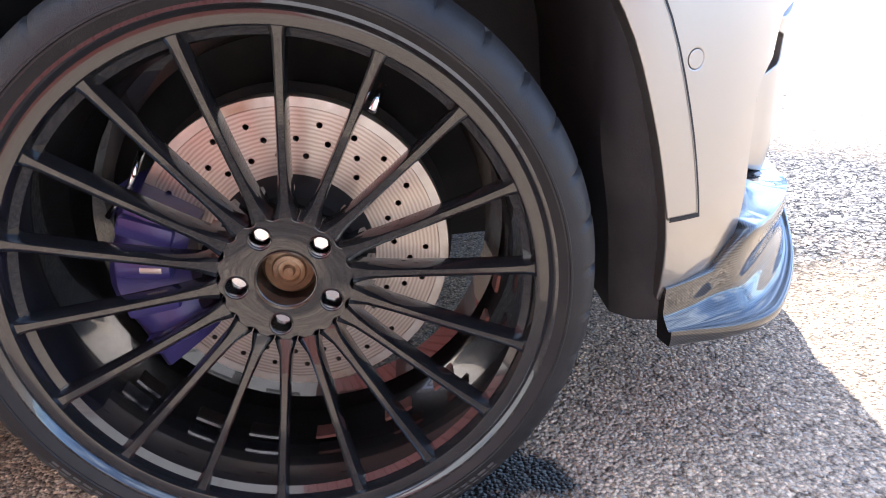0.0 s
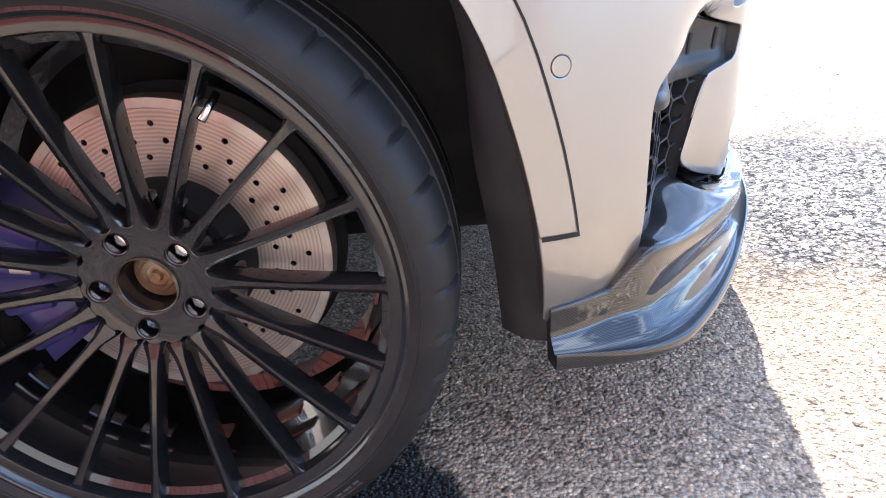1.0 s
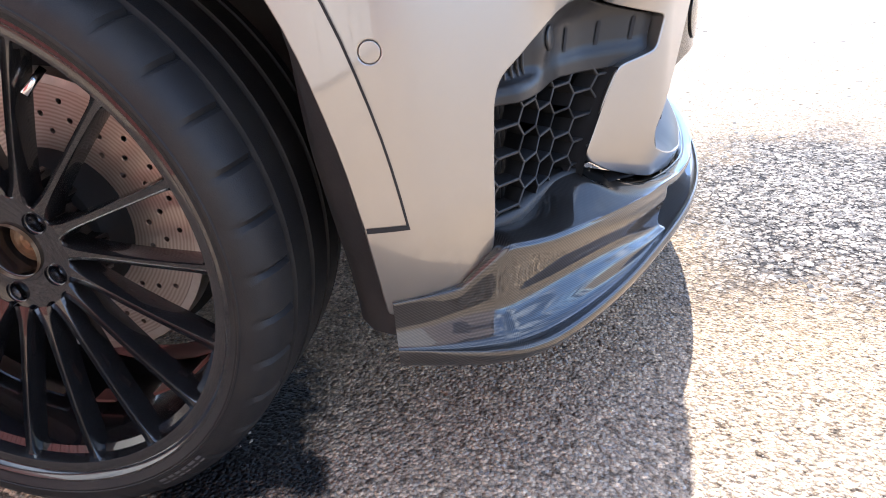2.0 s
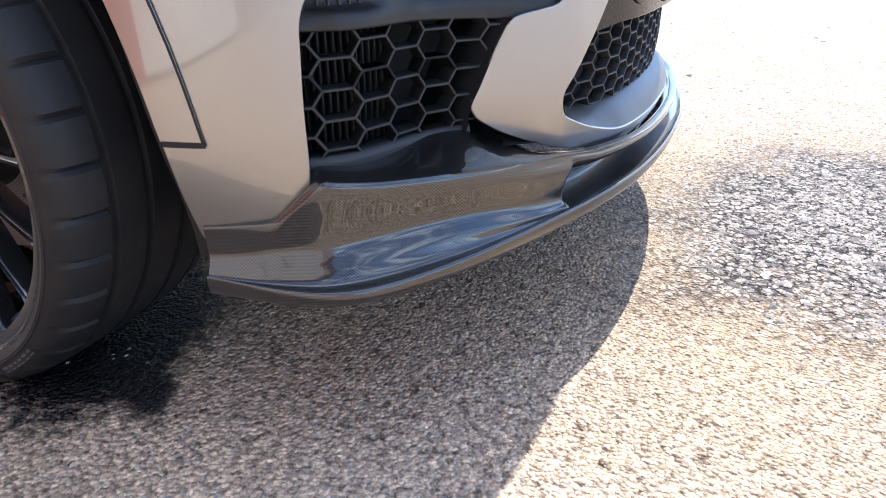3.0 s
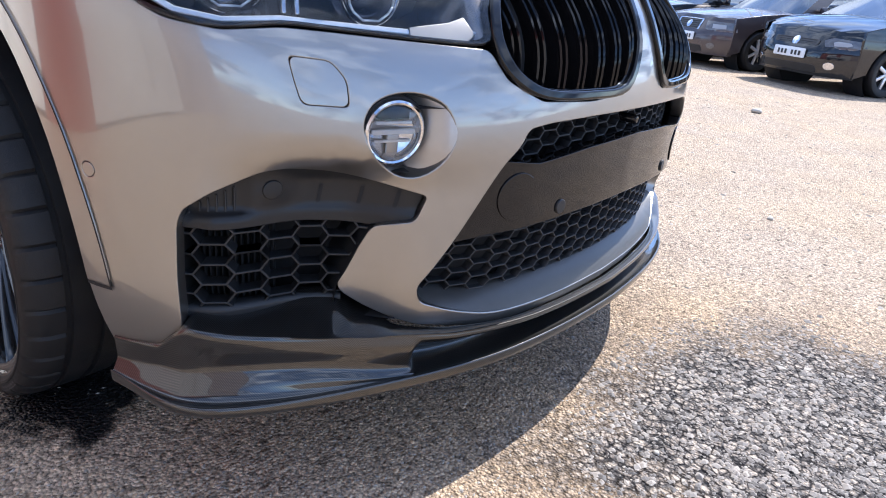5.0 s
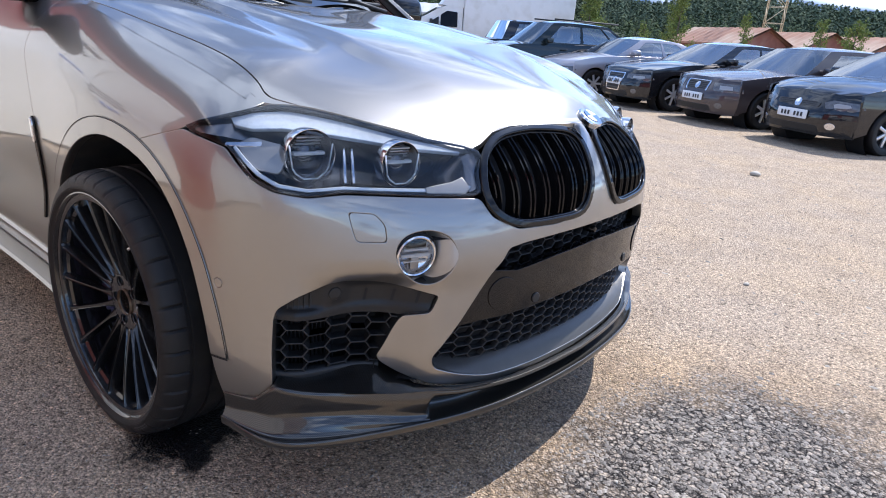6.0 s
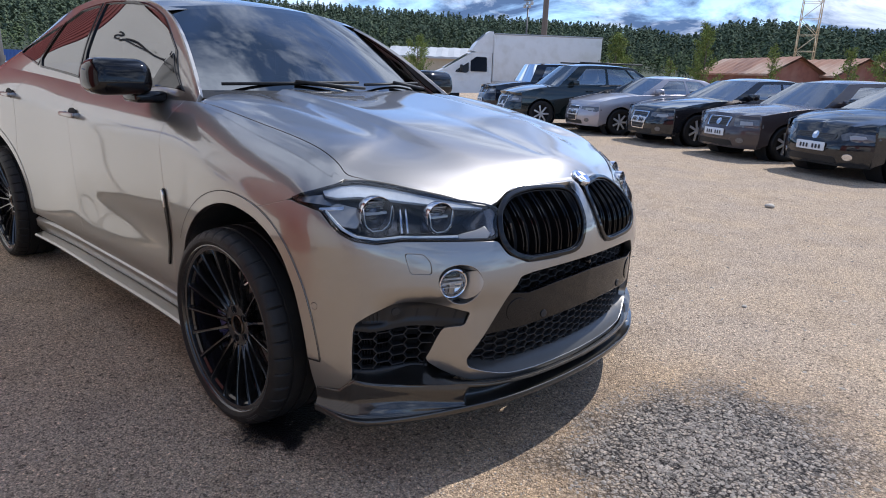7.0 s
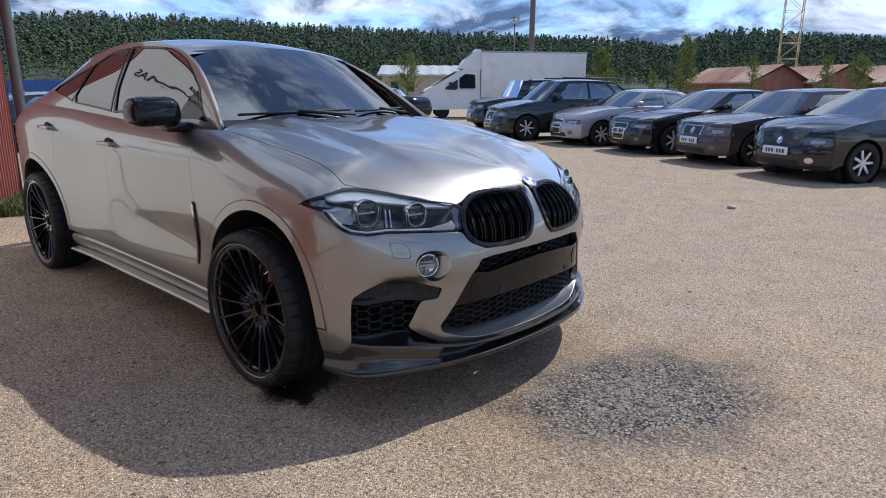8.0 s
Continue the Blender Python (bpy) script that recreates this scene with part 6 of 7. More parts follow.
def parked_car(name, label, front, paint, L=4.3, W=1.78, H=1.46, nose=0.72, hood=0.95, belt_z=0.98, cowl=1.25, roof0=2.0, roof1=3.3, tail="hatch", grille="slim", turn=None, wheel_r=0.315, rim_mat=None, group="parked cars"):
    """A parked car; front: the middle of its nose on the ground. Along the car, x runs back from the nose as minus."""
    c = thing(name, label, "car", pose(front[0], front[1], 0, 0, 0, HEADING if turn is None else turn), group)
    hw = W / 2
    nose *= 0.90
    cowl, roof0 = cowl + 0.12, roof0 + 0.12
    half = lambda x: hw * (1 - 0.07 * smooth(-0.9, 0.0, x) - 0.06 * smooth(-L + 0.9, -L, x))
    nose_d = 0.30

    def top_z(x):
        if x > -cowl:
            return nose + (hood - nose) * smooth(0.10, -cowl, x) ** 0.55
        rear = belt_z if tail == "sedan" else belt_z + 0.06
        return hood + (belt_z - hood) * smooth(-cowl, -cowl - 0.5, x) + (rear - belt_z) * smooth(-L * 0.5, -L, x)

    def flank(u, z):
        x = -u
        k = 1 - 0.05 * ((z - 0.55) / 0.45) ** 2
        return np.array([x, -half(x) * k, z])

    def fascia(y, z):
        t = min(1.3, abs(y) / (half(-nose_d)))
        lean = 0.05 * smooth(0.50, 0.56, z) + 0.16 * max(0, (z - 0.50) / 0.30) ** 2 + 0.06 * max(0, (0.35 - z) / 0.2)
        return np.array([-nose_d * t ** 3.2 - lean * (1 - 0.6 * t), y * (1 - 0.05 * ((z - 0.55) / 0.45) ** 2), z])

    f_ax, r_ax = 0.86, 0.86 + L * 0.602
    ar = wheel_r + 0.055
    arch = lambda cx: [(cx - ar * math.cos(t), wheel_r + ar * math.sin(t)) for t in np.linspace(-0.3, math.pi + 0.3, 18)]
    low = 0.22
    out = [(nose_d, low)] + [p for p in arch(f_ax) if p[1] > low] + [p for p in arch(r_ax) if p[1] > low] + [(L - 0.12, 0.30), (L - 0.05, 0.6), (L - 0.08, top_z(-L + 0.1) - 0.02)]
    out += [(u, top_z(-u) - 0.012) for u in np.linspace(L - 0.15, nose_d, 16)]
    body = None
    for m in (False, True):
        o = part("flank", skin("flank", flank, out, step=0.16, depth=0.04, flip=True, mirror=m, round_edge=0.01), paint, c)
        body = body or o
        for u0 in (cowl + 0.15, (cowl + roof1 + 0.55) / 2 + 0.35):
            part("door_handle", box(bmesh.new(), (-u0 - 0.85, (1 if m else -1) * (half(-u0) - 0.012), belt_z - 0.16), (-u0 - 0.68, (1 if m else -1) * (half(-u0) + 0.022), belt_z - 0.13), 0.006), paint, c)
    bm = bmesh.new()
    ys = np.linspace(-1, 1, 13)
    sheet(bm, [[fascia(t * half(-nose_d), z) for t in ys] for z in (0.20, 0.28, 0.36, 0.44, 0.52, 0.60, 0.68, top_z(-0.05) - 0.015)])
    last = [fascia(t * half(-nose_d), top_z(-0.05) - 0.015) for t in ys]
    rows = [last]
    for u in np.linspace(0.16, cowl + 0.1, 10):
        rows.append([np.array([-max(u, nose_d * abs(t) ** 3.2 + 0.06), t * half(-u) * 0.955, top_z(-max(u, nose_d * abs(t) ** 3.2)) + 0.045 * (1 - t * t) - 0.01]) for t in ys])
    sheet(bm, rows)
    bmesh.ops.recalc_face_normals(bm, faces=bm.faces)
    part("front_panel", bm, paint, c, angle=50)
    bm = bmesh.new()
    rear = [[np.array([-L + 0.10 + 0.10 * t * t - 0.06 * math.sin((z - 0.3) * 2.6), t * half(-L + 0.1), z]) for t in ys] for z in np.linspace(0.28, top_z(-L) - 0.02, 7)]
    sheet(bm, rear)
    sheet(bm, [[np.array([-u, t * half(-u) * 0.955, top_z(-u) + 0.03 * (1 - t * t) - 0.01]) for t in ys] for u in np.linspace(roof1 - 0.1, L - 0.12, 6)])
    bmesh.ops.recalc_face_normals(bm, faces=bm.faces)
    part("rear_panel", bm, paint, c, angle=50)
    # cabin
    rear_x = {"hatch": L - 0.22, "sedan": L - 0.75, "wagon": L - 0.18}[tail]
    lw, rw = hw * 0.925, hw * 0.72
    A0, A1, B1, B0 = (cowl, hood + 0.005), (roof0, H - 0.05), (roof1, H - 0.06), (rear_x, belt_z + 0.05)

    def cab(u, v):
        """v 0 at the belt, 1 at the roof; u along the car at the belt."""
        f = (u - A0[0]) / (B0[0] - A0[0])
        x = u + v * ((A1[0] - A0[0]) * (1 - f) ** 1 - (B0[0] - B1[0]) * f)
        z0 = top_z(-u) - 0.01
        z1 = H - 0.05 - 0.03 * abs(2 * f - 1) ** 2
        return np.array([-x, -(lw + (rw - lw) * v ** 1.3), z0 + (z1 - z0) * v])
    span = B0[0] - A0[0]
    wins = []
    for f0, f1 in ((0.13, 0.47), (0.50, 0.80)) + (((0.83, 0.95),) if tail == "wagon" else ()):
        wins.append(rounded([(A0[0] + span * f0, 0.07), (A0[0] + span * f1, 0.07), (A0[0] + span * f1, 0.86), (A0[0] + span * (f0 + (0.0 if f0 > 0.2 else 0.03)), 0.86)], 0.05, 3))
    rim = [(A0[0], 0.0)] + [(A0[0], 1.0)] + [(u, 1.0) for u in np.linspace(A0[0] + 0.1, B0[0], 10)] + [(u, 0.0) for u in np.linspace(B0[0], A0[0] + 0.1, 10)]
    for m in (False, True):
        part("cabin_side", skin("cabin_side", cab, rim, wins, step=0.16, depth=0.02, flip=True, mirror=m), paint, c)
        for w in wins:
            part("side_window", skin("side_window", cab, w, step=0.2, depth=0, off=-0.006, flip=True, mirror=m), CAR_GLASS, c)
    edge0 = [cab(A0[0], v) for v in np.linspace(0, 1, 7)]
    bm = bmesh.new()
    sheet(bm, [[np.array([p[0] + 0.10 * (1 - t * t), -p[1] * t, p[2] + 0.012 * (1 - t * t)]) for t in ys] for p in edge0])
    bmesh.ops.recalc_face_normals(bm, faces=bm.faces)
    part("windscreen", bm, CAR_GLASS, c)
    edge1 = [cab(B0[0], v) for v in np.linspace(0, 1, 7)]
    bm = bmesh.new()
    sheet(bm, [[np.array([p[0] - 0.06 * (1 - t * t), -p[1] * t, p[2]]) for t in ys] for p in edge1])
    part("rear_window", bm, CAR_GLASS, c)
    bm = bmesh.new()
    ends = [cab(u, 1.0) for u in np.linspace(A0[0], B0[0], 9)]
    sheet(bm, [[np.array([p[0] + (0.10 * (1 - t * t) if k == 0 else 0), -p[1] * t, p[2] + 0.05 * (1 - t * t) * (1 if 0 < k < 8 else 0.3)]) for t in ys] for k, p in enumerate(ends)])
    bmesh.ops.recalc_face_normals(bm, faces=bm.faces)
    part("roof", bm, paint, c)
    bm = bmesh.new()
    box(bm, (-L + 0.4, -hw * 0.8, 0.2), (-0.42, hw * 0.8, 0.60), 0.02)
    box(bm, (-roof1, -hw * 0.7, 0.55), (-cowl - 0.9, hw * 0.7, 0.9), 0.05)
    for y in (-0.36, 0.36):
        box(bm, (-cowl - 1.15, y - 0.23, 0.7), (-cowl - 0.98, y + 0.23, 1.28), 0.05)
    part("interior", bm, UPHOLSTERY, c)
    # lamps, grille, plate
    n_w = half(-nose_d)
    for s in (1, -1):
        poly = {"slim": [(0.50, 0.70), (0.62, 0.745), (0.96, 0.73), (1.02, 0.66), (0.90, 0.61), (0.56, 0.60)], "square": [(0.46, 0.74), (0.98, 0.735), (1.02, 0.60), (0.5, 0.585)],
                "wide": [(0.42, 0.72), (0.97, 0.735), (1.02, 0.65), (0.92, 0.605), (0.42, 0.61)]}[grille]
        sc = (nose + 0.02) / 0.76
        hl = part("headlight", skin("headlight", fascia, [(s * y * n_w, z * sc) for y, z in poly], step=0.08, depth=0.015, off=0.004, flip=False), LAMP, c, "clear headlight")
        part("reflector", skin("reflector", fascia, shrunk([(s * y * n_w, z * sc) for y, z in poly], 0.45), step=0.06, depth=0.0, off=0.006, flip=False), SATIN, hl)
        part("fog_lamp", skin("fog_lamp", fascia, [(s * (0.70 * n_w + 0.06 * math.cos(t)), 0.34 + 0.045 * math.sin(t)) for t in np.linspace(0, 5.9, 12)], step=0.06, depth=0.01, off=0.004, flip=False), CHROME if grille == "slim" else LAMP, c)
    gp = {"slim": [(-0.44, 0.70), (0.44, 0.70), (0.42, 0.62), (-0.42, 0.62)], "square": [(-0.36, 0.76), (0.36, 0.76), (0.33, 0.57), (-0.33, 0.57)], "wide": [(-0.34, 0.73), (0.34, 0.73), (0.26, 0.34), (-0.26, 0.34)]}[grille]
    gp = [(y * n_w, z * (nose + 0.02) / 0.76) for y, z in gp]
    gr = part("grille", skin("grille", fascia, rounded(gp, 0.03), step=0.08, depth=0.01, off=0.004, flip=False), PLASTIC, c)
    part("grille_frame", skin("grille_frame", fascia, rounded(gp, 0.03), [shrunk(rounded(gp, 0.03), 0.90)], step=0.08, depth=0.008, off=0.010, flip=False), FLOOR_SATIN if grille == "slim" else CHROME, gr)
    lo_z, hi_z = min(p[1] for p in gp), max(p[1] for p in gp)
    for k in range(1, 6 if grille != "slim" else 3):
        z = lo_z + (hi_z - lo_z) * k / (6 if grille != "slim" else 3)
        g_w = min(abs(p[0]) for p in gp) * 0.95
        part("bar", skin("bar", fascia, [(-g_w, z - 0.006), (g_w, z - 0.006), (g_w, z + 0.006), (-g_w, z + 0.006)], step=0.1, depth=0.006, off=0.009, flip=False), FLOOR_SATIN, gr)
    part("emblem", skin("emblem", fascia, [(0.055 * math.cos(t), (hi_z + lo_z) / 2 * (1 if grille == "slim" else 1.0) + (0.03 if grille == "wide" else 0) + 0.055 * math.sin(t)) for t in np.linspace(0, 6.1, 16)], step=0.05, depth=0.01, off=0.014, flip=False), CHROME, gr)
    part("lower_intake", skin("lower_intake", fascia, rounded([(-0.55 * n_w, 0.24), (0.55 * n_w, 0.24), (0.5 * n_w, 0.33), (-0.5 * n_w, 0.33)], 0.03), step=0.1, depth=0.008, off=0.003, flip=False), PLASTIC, c)
    pz = 0.40 if grille != "wide" else 0.44
    pl = part("number_plate", skin("number_plate", fascia, rounded([(-0.26, pz), (0.26, pz), (0.26, pz + 0.11), (-0.26, pz + 0.11)], 0.01), step=0.1, depth=0.01, off=0.022, flip=False, round_edge=0.002), WHITE, c, "white number plate with dark bars")
    for k, y in enumerate((-0.19, -0.13, -0.07, 0.04, 0.10, 0.16)):
        part("plate_bar", skin("plate_bar", fascia, [(y, pz + 0.025), (y + 0.035, pz + 0.025), (y + 0.035, pz + 0.085), (y, pz + 0.085)], step=0.1, depth=0.0, off=0.0235, flip=False), BAR, pl)
    for s in (1, -1):
        bm = bmesh.new()
        box(bm, (-cowl - 0.52, s * (hw * 0.93), belt_z + 0.0), (-cowl - 0.36, s * (hw + 0.15), belt_z + 0.13), 0.035, 3)
        part("door_mirror", bm, paint, c)
    # wheels
    first_w = None
    for x in (-f_ax, -r_ax):
        for s in (-1, 1):
            at = pose(x, s * (hw - 0.10), wheel_r, 0, 0, 0 if s < 0 else 180)
            if first_w is None:
                first_w = new("wheel")
                first_w.parent = c
                first_w.matrix_basis = at
                part("tyre", lathe(bmesh.new(), [(wheel_r * 0.66, -0.085), (wheel_r * 0.75, -0.1), (wheel_r * 0.93, -0.095), (wheel_r * 0.985, -0.075), (wheel_r, -0.05), (wheel_r, 0.05), (wheel_r * 0.95, 0.09), (wheel_r * 0.66, 0.09)], 40, "Y"), RUBBER, first_w)
                rim_o = part("rim", lathe(bmesh.new(), [(0.0, -0.02), (wheel_r * 0.6, -0.02), (wheel_r * 0.63, -0.07), (wheel_r * 0.68, -0.09), (wheel_r * 0.68, -0.08), (wheel_r * 0.66, 0.05)], 40, "Y"), DARK, first_w)
                for k in range(7):
                    t = 2 * math.pi * k / 7
                    bm = bmesh.new()
                    box(bm, (0.03, -0.075, -0.022), (wheel_r * 0.655, -0.045, 0.022), 0.008)
                    bmesh.ops.transform(bm, matrix=Matrix.Rotation(t, 4, "Y"), verts=bm.verts)
                    part("spoke", bm, rim_mat or ALLOY, rim_o)
                part("cap", lathe(bmesh.new(), [(0, -0.082), (0.045, -0.08), (0.05, -0.05)], 20, "Y"), rim_mat or ALLOY, rim_o)
            else:
                copy_thing(first_w, at).parent = c
    # dark wheel wells
    for x in (-f_ax, -r_ax):
        for s in (-1, 1):
            bm = lathe(bmesh.new(), [(ar + 0.03, s * (hw - 0.05)), (ar + 0.03, s * (hw - 0.35)), (0, s * (hw - 0.35))], 24, "Y", (x, 0, wheel_r))
            part("wheel_well", bm, DARK, c)
    return c


LAMP = material("lamp_glass", (0.13, 0.13, 0.135), 0.12, 0.2, vary=0.5, scale=30, coat=1.0)
parked_car("hatchback", "black hatchback parked nose out with a bright grille emblem", (-0.51, 8.89), BLACK_PAINT, 4.2, 1.78, 1.48, 0.76, 0.98, 1.0, 1.15, 1.95, 3.2, "hatch", "slim")
parked_car("estate_car", "dark brown old estate car with a square chrome grille", (-2.43, 10.12), BROWN_PAINT, 4.75, 1.74, 1.45, 0.79, 0.94, 0.96, 1.45, 2.1, 4.0, "wagon", "square")
parked_car("saloon_car", "black saloon car with a tall chrome-framed grille", (-4.5, 11.2), BLACK_PAINT, 5.05, 1.89, 1.44, 0.76, 0.96, 0.98, 1.5, 2.25, 3.6, "sedan", "wide", wheel_r=0.335)
parked_car("compact_car", "silver compact car with alloy wheels", (-6.7, 12.05), SILVER_PAINT, 4.3, 1.77, 1.43, 0.74, 0.96, 0.99, 1.25, 1.95, 3.2, "hatch", "wide")
parked_car("crossover", "dark green crossover with roof rails", (-9.15, 12.25), GREEN_PAINT, 4.5, 1.79, 1.70, 0.88, 1.08, 1.12, 1.2, 1.85, 3.6, "wagon", "wide", wheel_r=0.35)
parked_car("off_roader", "black square off-road car with a flat bonnet", (-13.2, 16.2), NAVY_PAINT, 4.7, 1.80, 1.80, 0.98, 1.12, 1.16, 1.45, 1.75, 4.2, "wagon", "square", wheel_r=0.39)
parked_car("dark_car", "low dark blue car parked behind the shed", (-14.6, 5.2), NAVY_PAINT, 4.4, 1.8, 1.27, 0.70, 0.86, 0.88, 1.3, 2.0, 3.4, "hatch", "slim", turn=96)
parked_car("saloon_car", "black saloon car standing in the second row", (-25.0, 19.2), BLACK_PAINT, 4.5, 1.8, 1.45, 0.76, 0.96, 0.98, 1.3, 2.0, 3.4, "sedan", "slim", turn=215)
for x, y, pt, lab in ((-0.2, 17.5, SILVER_PAINT, "pale saloon roof behind the first row"), (2.3, 16.5, BLACK_PAINT, "black saloon behind the first row"), (-3.4, 19.0, NAVY_PAINT, "navy saloon behind the first row")):
    parked_car("saloon_car", lab, (x, y), pt, 4.6, 1.8, 1.47, 0.76, 0.96, 0.98, 1.35, 2.1, 3.5, "sedan", "slim")
for s in (-1, 1):
    part("roof_rail", rod(bmesh.new(), (-2.0, s * 0.62, 1.72), (-3.9, s * 0.62, 1.72), 0.02, n=8), PLASTIC, bpy.data.objects["crossover"])


# ---- white box truck ----
truck = thing("box_truck", "white refrigerated box truck with a sloping cab", "truck", pose(-20.3, 21.9, 0, 0, 0, math.degrees(math.atan2(-0.735, -0.68))))
bm = bmesh.new()
box(bm, (-7.45, -1.07, 0.98), (-2.22, 1.07, 3.22), 0.03)
cargo = part("cargo_box", bm, WHITE, truck)
for y in (-1.075, 1.075):
    for z in (0.98, 3.16):
        bm = bmesh.new()
        box(bm, (-7.47, y - 0.012, z), (-2.20, y + 0.012, z + 0.07), 0.005)
        part("edge_trim", bm, SATIN, cargo)
def prism(prof, widths):
    """A profile in x and z drawn across the width; widths gives the half width at a height."""
    bm = bmesh.new()
    g = sheet(bm, [[(x, k * widths(z), z - 0.03 * (abs(k) > 0.9)) for x, z in prof] for k in (-1, -0.93, -0.5, 0, 0.5, 0.93, 1)])
    bm.faces.new(g[0])
    bm.faces.new(list(reversed(g[-1])))
    bmesh.ops.recalc_face_normals(bm, faces=bm.faces)
    return bm


unit = part("cooling_unit", prism([(-2.21, 2.36), (-2.21, 3.34), (-2.0, 3.34), (-1.42, 2.84), (-1.15, 2.44), (-1.5, 2.36)], lambda z: 0.88 - 0.06 * (z - 2.3)), WHITE, cargo)
bm = bmesh.new()
sheet(bm, [[(-1.86, y, 3.235) for y in (-0.62, 0.62)], [(-1.48, y, 2.907) for y in (-0.66, 0.66)]])
part("cooling_grille", bm, PLASTIC, unit)
cab_o = part("cab", prism([(-2.18, 0.5), (-2.18, 2.36), (-1.6, 2.42), (-1.1, 2.30), (0.15, 1.56), (0.5, 1.42), (0.68, 1.18), (0.74, 0.75), (0.70, 0.42)], lambda z: 0.99 - 0.14 * smooth(1.4, 2.4, z)), WHITE, truck, angle=40)
for s in (-1, 1):
    bm = bmesh.new()
    for vs in ([(-1.94, 1.45), (-1.92, 2.12), (-1.42, 2.14), (-1.14, 1.95), (-1.14, 1.45)], [(-1.06, 1.45), (-1.06, 1.88), (-0.45, 1.49), (-0.40, 1.40), (-0.95, 1.37)]):
        bm = bmesh.new()
        vs = rounded(vs, 0.05, 3)
        f = bm.faces.new([bm.verts.new((x, s * (0.994 - 0.14 * smooth(1.4, 2.4, z)), z)) for x, z in vs])
        part("side_window", bm, GLOSS, cab_o)
    bm = bmesh.new()
    box(bm, (-0.75, s * 1.0, 1.42), (-0.62, s * 1.2, 1.75), 0.04, 2)
    part("mirror", bm, PLASTIC, cab_o)
    bm = bmesh.new()
    box(bm, (0.40, s * 0.62, 1.02), (0.72, s * 0.97, 1.30), 0.06, 2)
    part("headlight", bm, LAMP, cab_o)
bm = bmesh.new()
sheet(bm, [[(-1.06, y, 2.278) for y in (-0.76, 0.76)], [(0.11, y, 1.585) for y in (-0.86, 0.86)]])
bmesh.ops.transform(bm, matrix=Matrix.Translation((0.02, 0, 0.02)), verts=bm.verts)
part("windscreen", bm, GLOSS, cab_o)
bm = bmesh.new()
box(bm, (-7.3, -0.5, 0.5), (0.5, 0.5, 0.95), 0.02)
part("chassis", bm, DARK, truck)
for x in (-0.30, -5.4):
    for s in (-1, 1):
        part("wheel", lathe(bmesh.new(), [(0, -0.06), (0.2, -0.06), (0.22, -0.1), (0.34, -0.11), (0.36, -0.06), (0.36, 0.06), (0, 0.06)], 28, "Y", (x, s * 0.86, 0.36)), RUBBER, truck)
# ---- far buildings ----
BRICK = material("weathered_brick", (0.24, 0.10, 0.07), 0.8, vary=0.3, scale=3, second=(0.3, 0.16, 0.12), second_scale=0.6)
BEIGE = material("beige_render", (0.52, 0.44, 0.32), 0.8, vary=0.1, scale=1.5, second=(0.45, 0.37, 0.27), second_scale=0.5)
ROOFING = material("rusty_roof_sheet", (0.30, 0.15, 0.09), 0.7, vary=0.3, scale=0.8, second=(0.42, 0.30, 0.22), second_scale=0.3)
PALE_ROOF = material("pale_fibre_roof", (0.42, 0.44, 0.46), 0.7, vary=0.15, scale=1.0)


def low_building(name, label, at, turn, L, W, h, ridge, wall_mat, roof_mat, windows=()):
    b = thing(name, label, "building", pose(at[0], at[1], 0, 0, 0, turn))
    bm = bmesh.new()
    box(bm, (0, 0, 0), (L, W, h))
    part("wall", bm, wall_mat, b, flat=True)
    bm = bmesh.new()
    n = max(8, int(L / 0.5))
    rows = []
    for k in range(n + 1):
        x, bump = -0.4 + (L + 0.8) * k / n, 0.05 * (k % 2)
        rows.append([(x, -0.5, h - 0.05 + bump), (x, W / 2, ridge + bump), (x, W + 0.5, h - 0.05 + bump), (x, W + 0.5, h - 0.2), (x, W / 2, ridge - 0.2), (x, -0.5, h - 0.2)])
    sheet(bm, rows, closed=True)
    bmesh.ops.recalc_face_normals(bm, faces=bm.faces)
    part("roof", bm, roof_mat, b, flat=True)
    for x in (0.0, L):
        bm = bmesh.new()
        g = sheet(bm, [[(x + d, 0, h - 0.1), (x + d, W, h - 0.1), (x + d, W / 2, ridge - 0.15)] for d in (-0.01, 0.12 if x == 0 else -0.13)], closed=True)
        bm.faces.new(g[0])
        bmesh.ops.recalc_face_normals(bm, faces=bm.faces)
        part("gable", bm, wall_mat, b, flat=True)
    for x, z, w, hh in windows:
        bm = bmesh.new()
        box(bm, (x, -0.05, z), (x + w, 0.03, z + hh), 0.01)
        win = part("window", bm, GLOSS, b)
        bm = bmesh.new()
        box(bm, (x - 0.06, -0.08, z - 0.08), (x + w + 0.06, 0.01, z), 0.01)
        part("sill", bm, CREAM, win)
    return b


low_building("store_building", "low beige rendered building with a pale ribbed roof", (-42, 38), 41, 9.5, 6, 2.75, 3.6, BEIGE, PALE_ROOF, [(0.8, 1.2, 0.7, 0.9), (2.2, 1.2, 0.7, 0.9), (5.5, 1.2, 0.9, 0.9)])
for at, lab in (((-13.5, 63.3), "low brick shed with a rusty pitched roof"), ((-9.0, 66.3), "brick shed with a patched rusty roof beside another"), ((-4.6, 69.2), "last brick shed of a row with a rusty roof")):
    low_building("brick_shed", lab, at, 140, 12, 5, 2.3, 3.8, BRICK, ROOFING)
cont = thing("container", "blue site container with a yellow end", "container", pose(-66.7, 14.0, 0, 0, 0, 76))
CONT_BLUE = material("container_blue", (0.03, 0.09, 0.30), 0.5, vary=0.15, scale=2)
CONT_YELLOW = material("container_yellow", (0.62, 0.38, 0.03), 0.5, vary=0.15, scale=2)
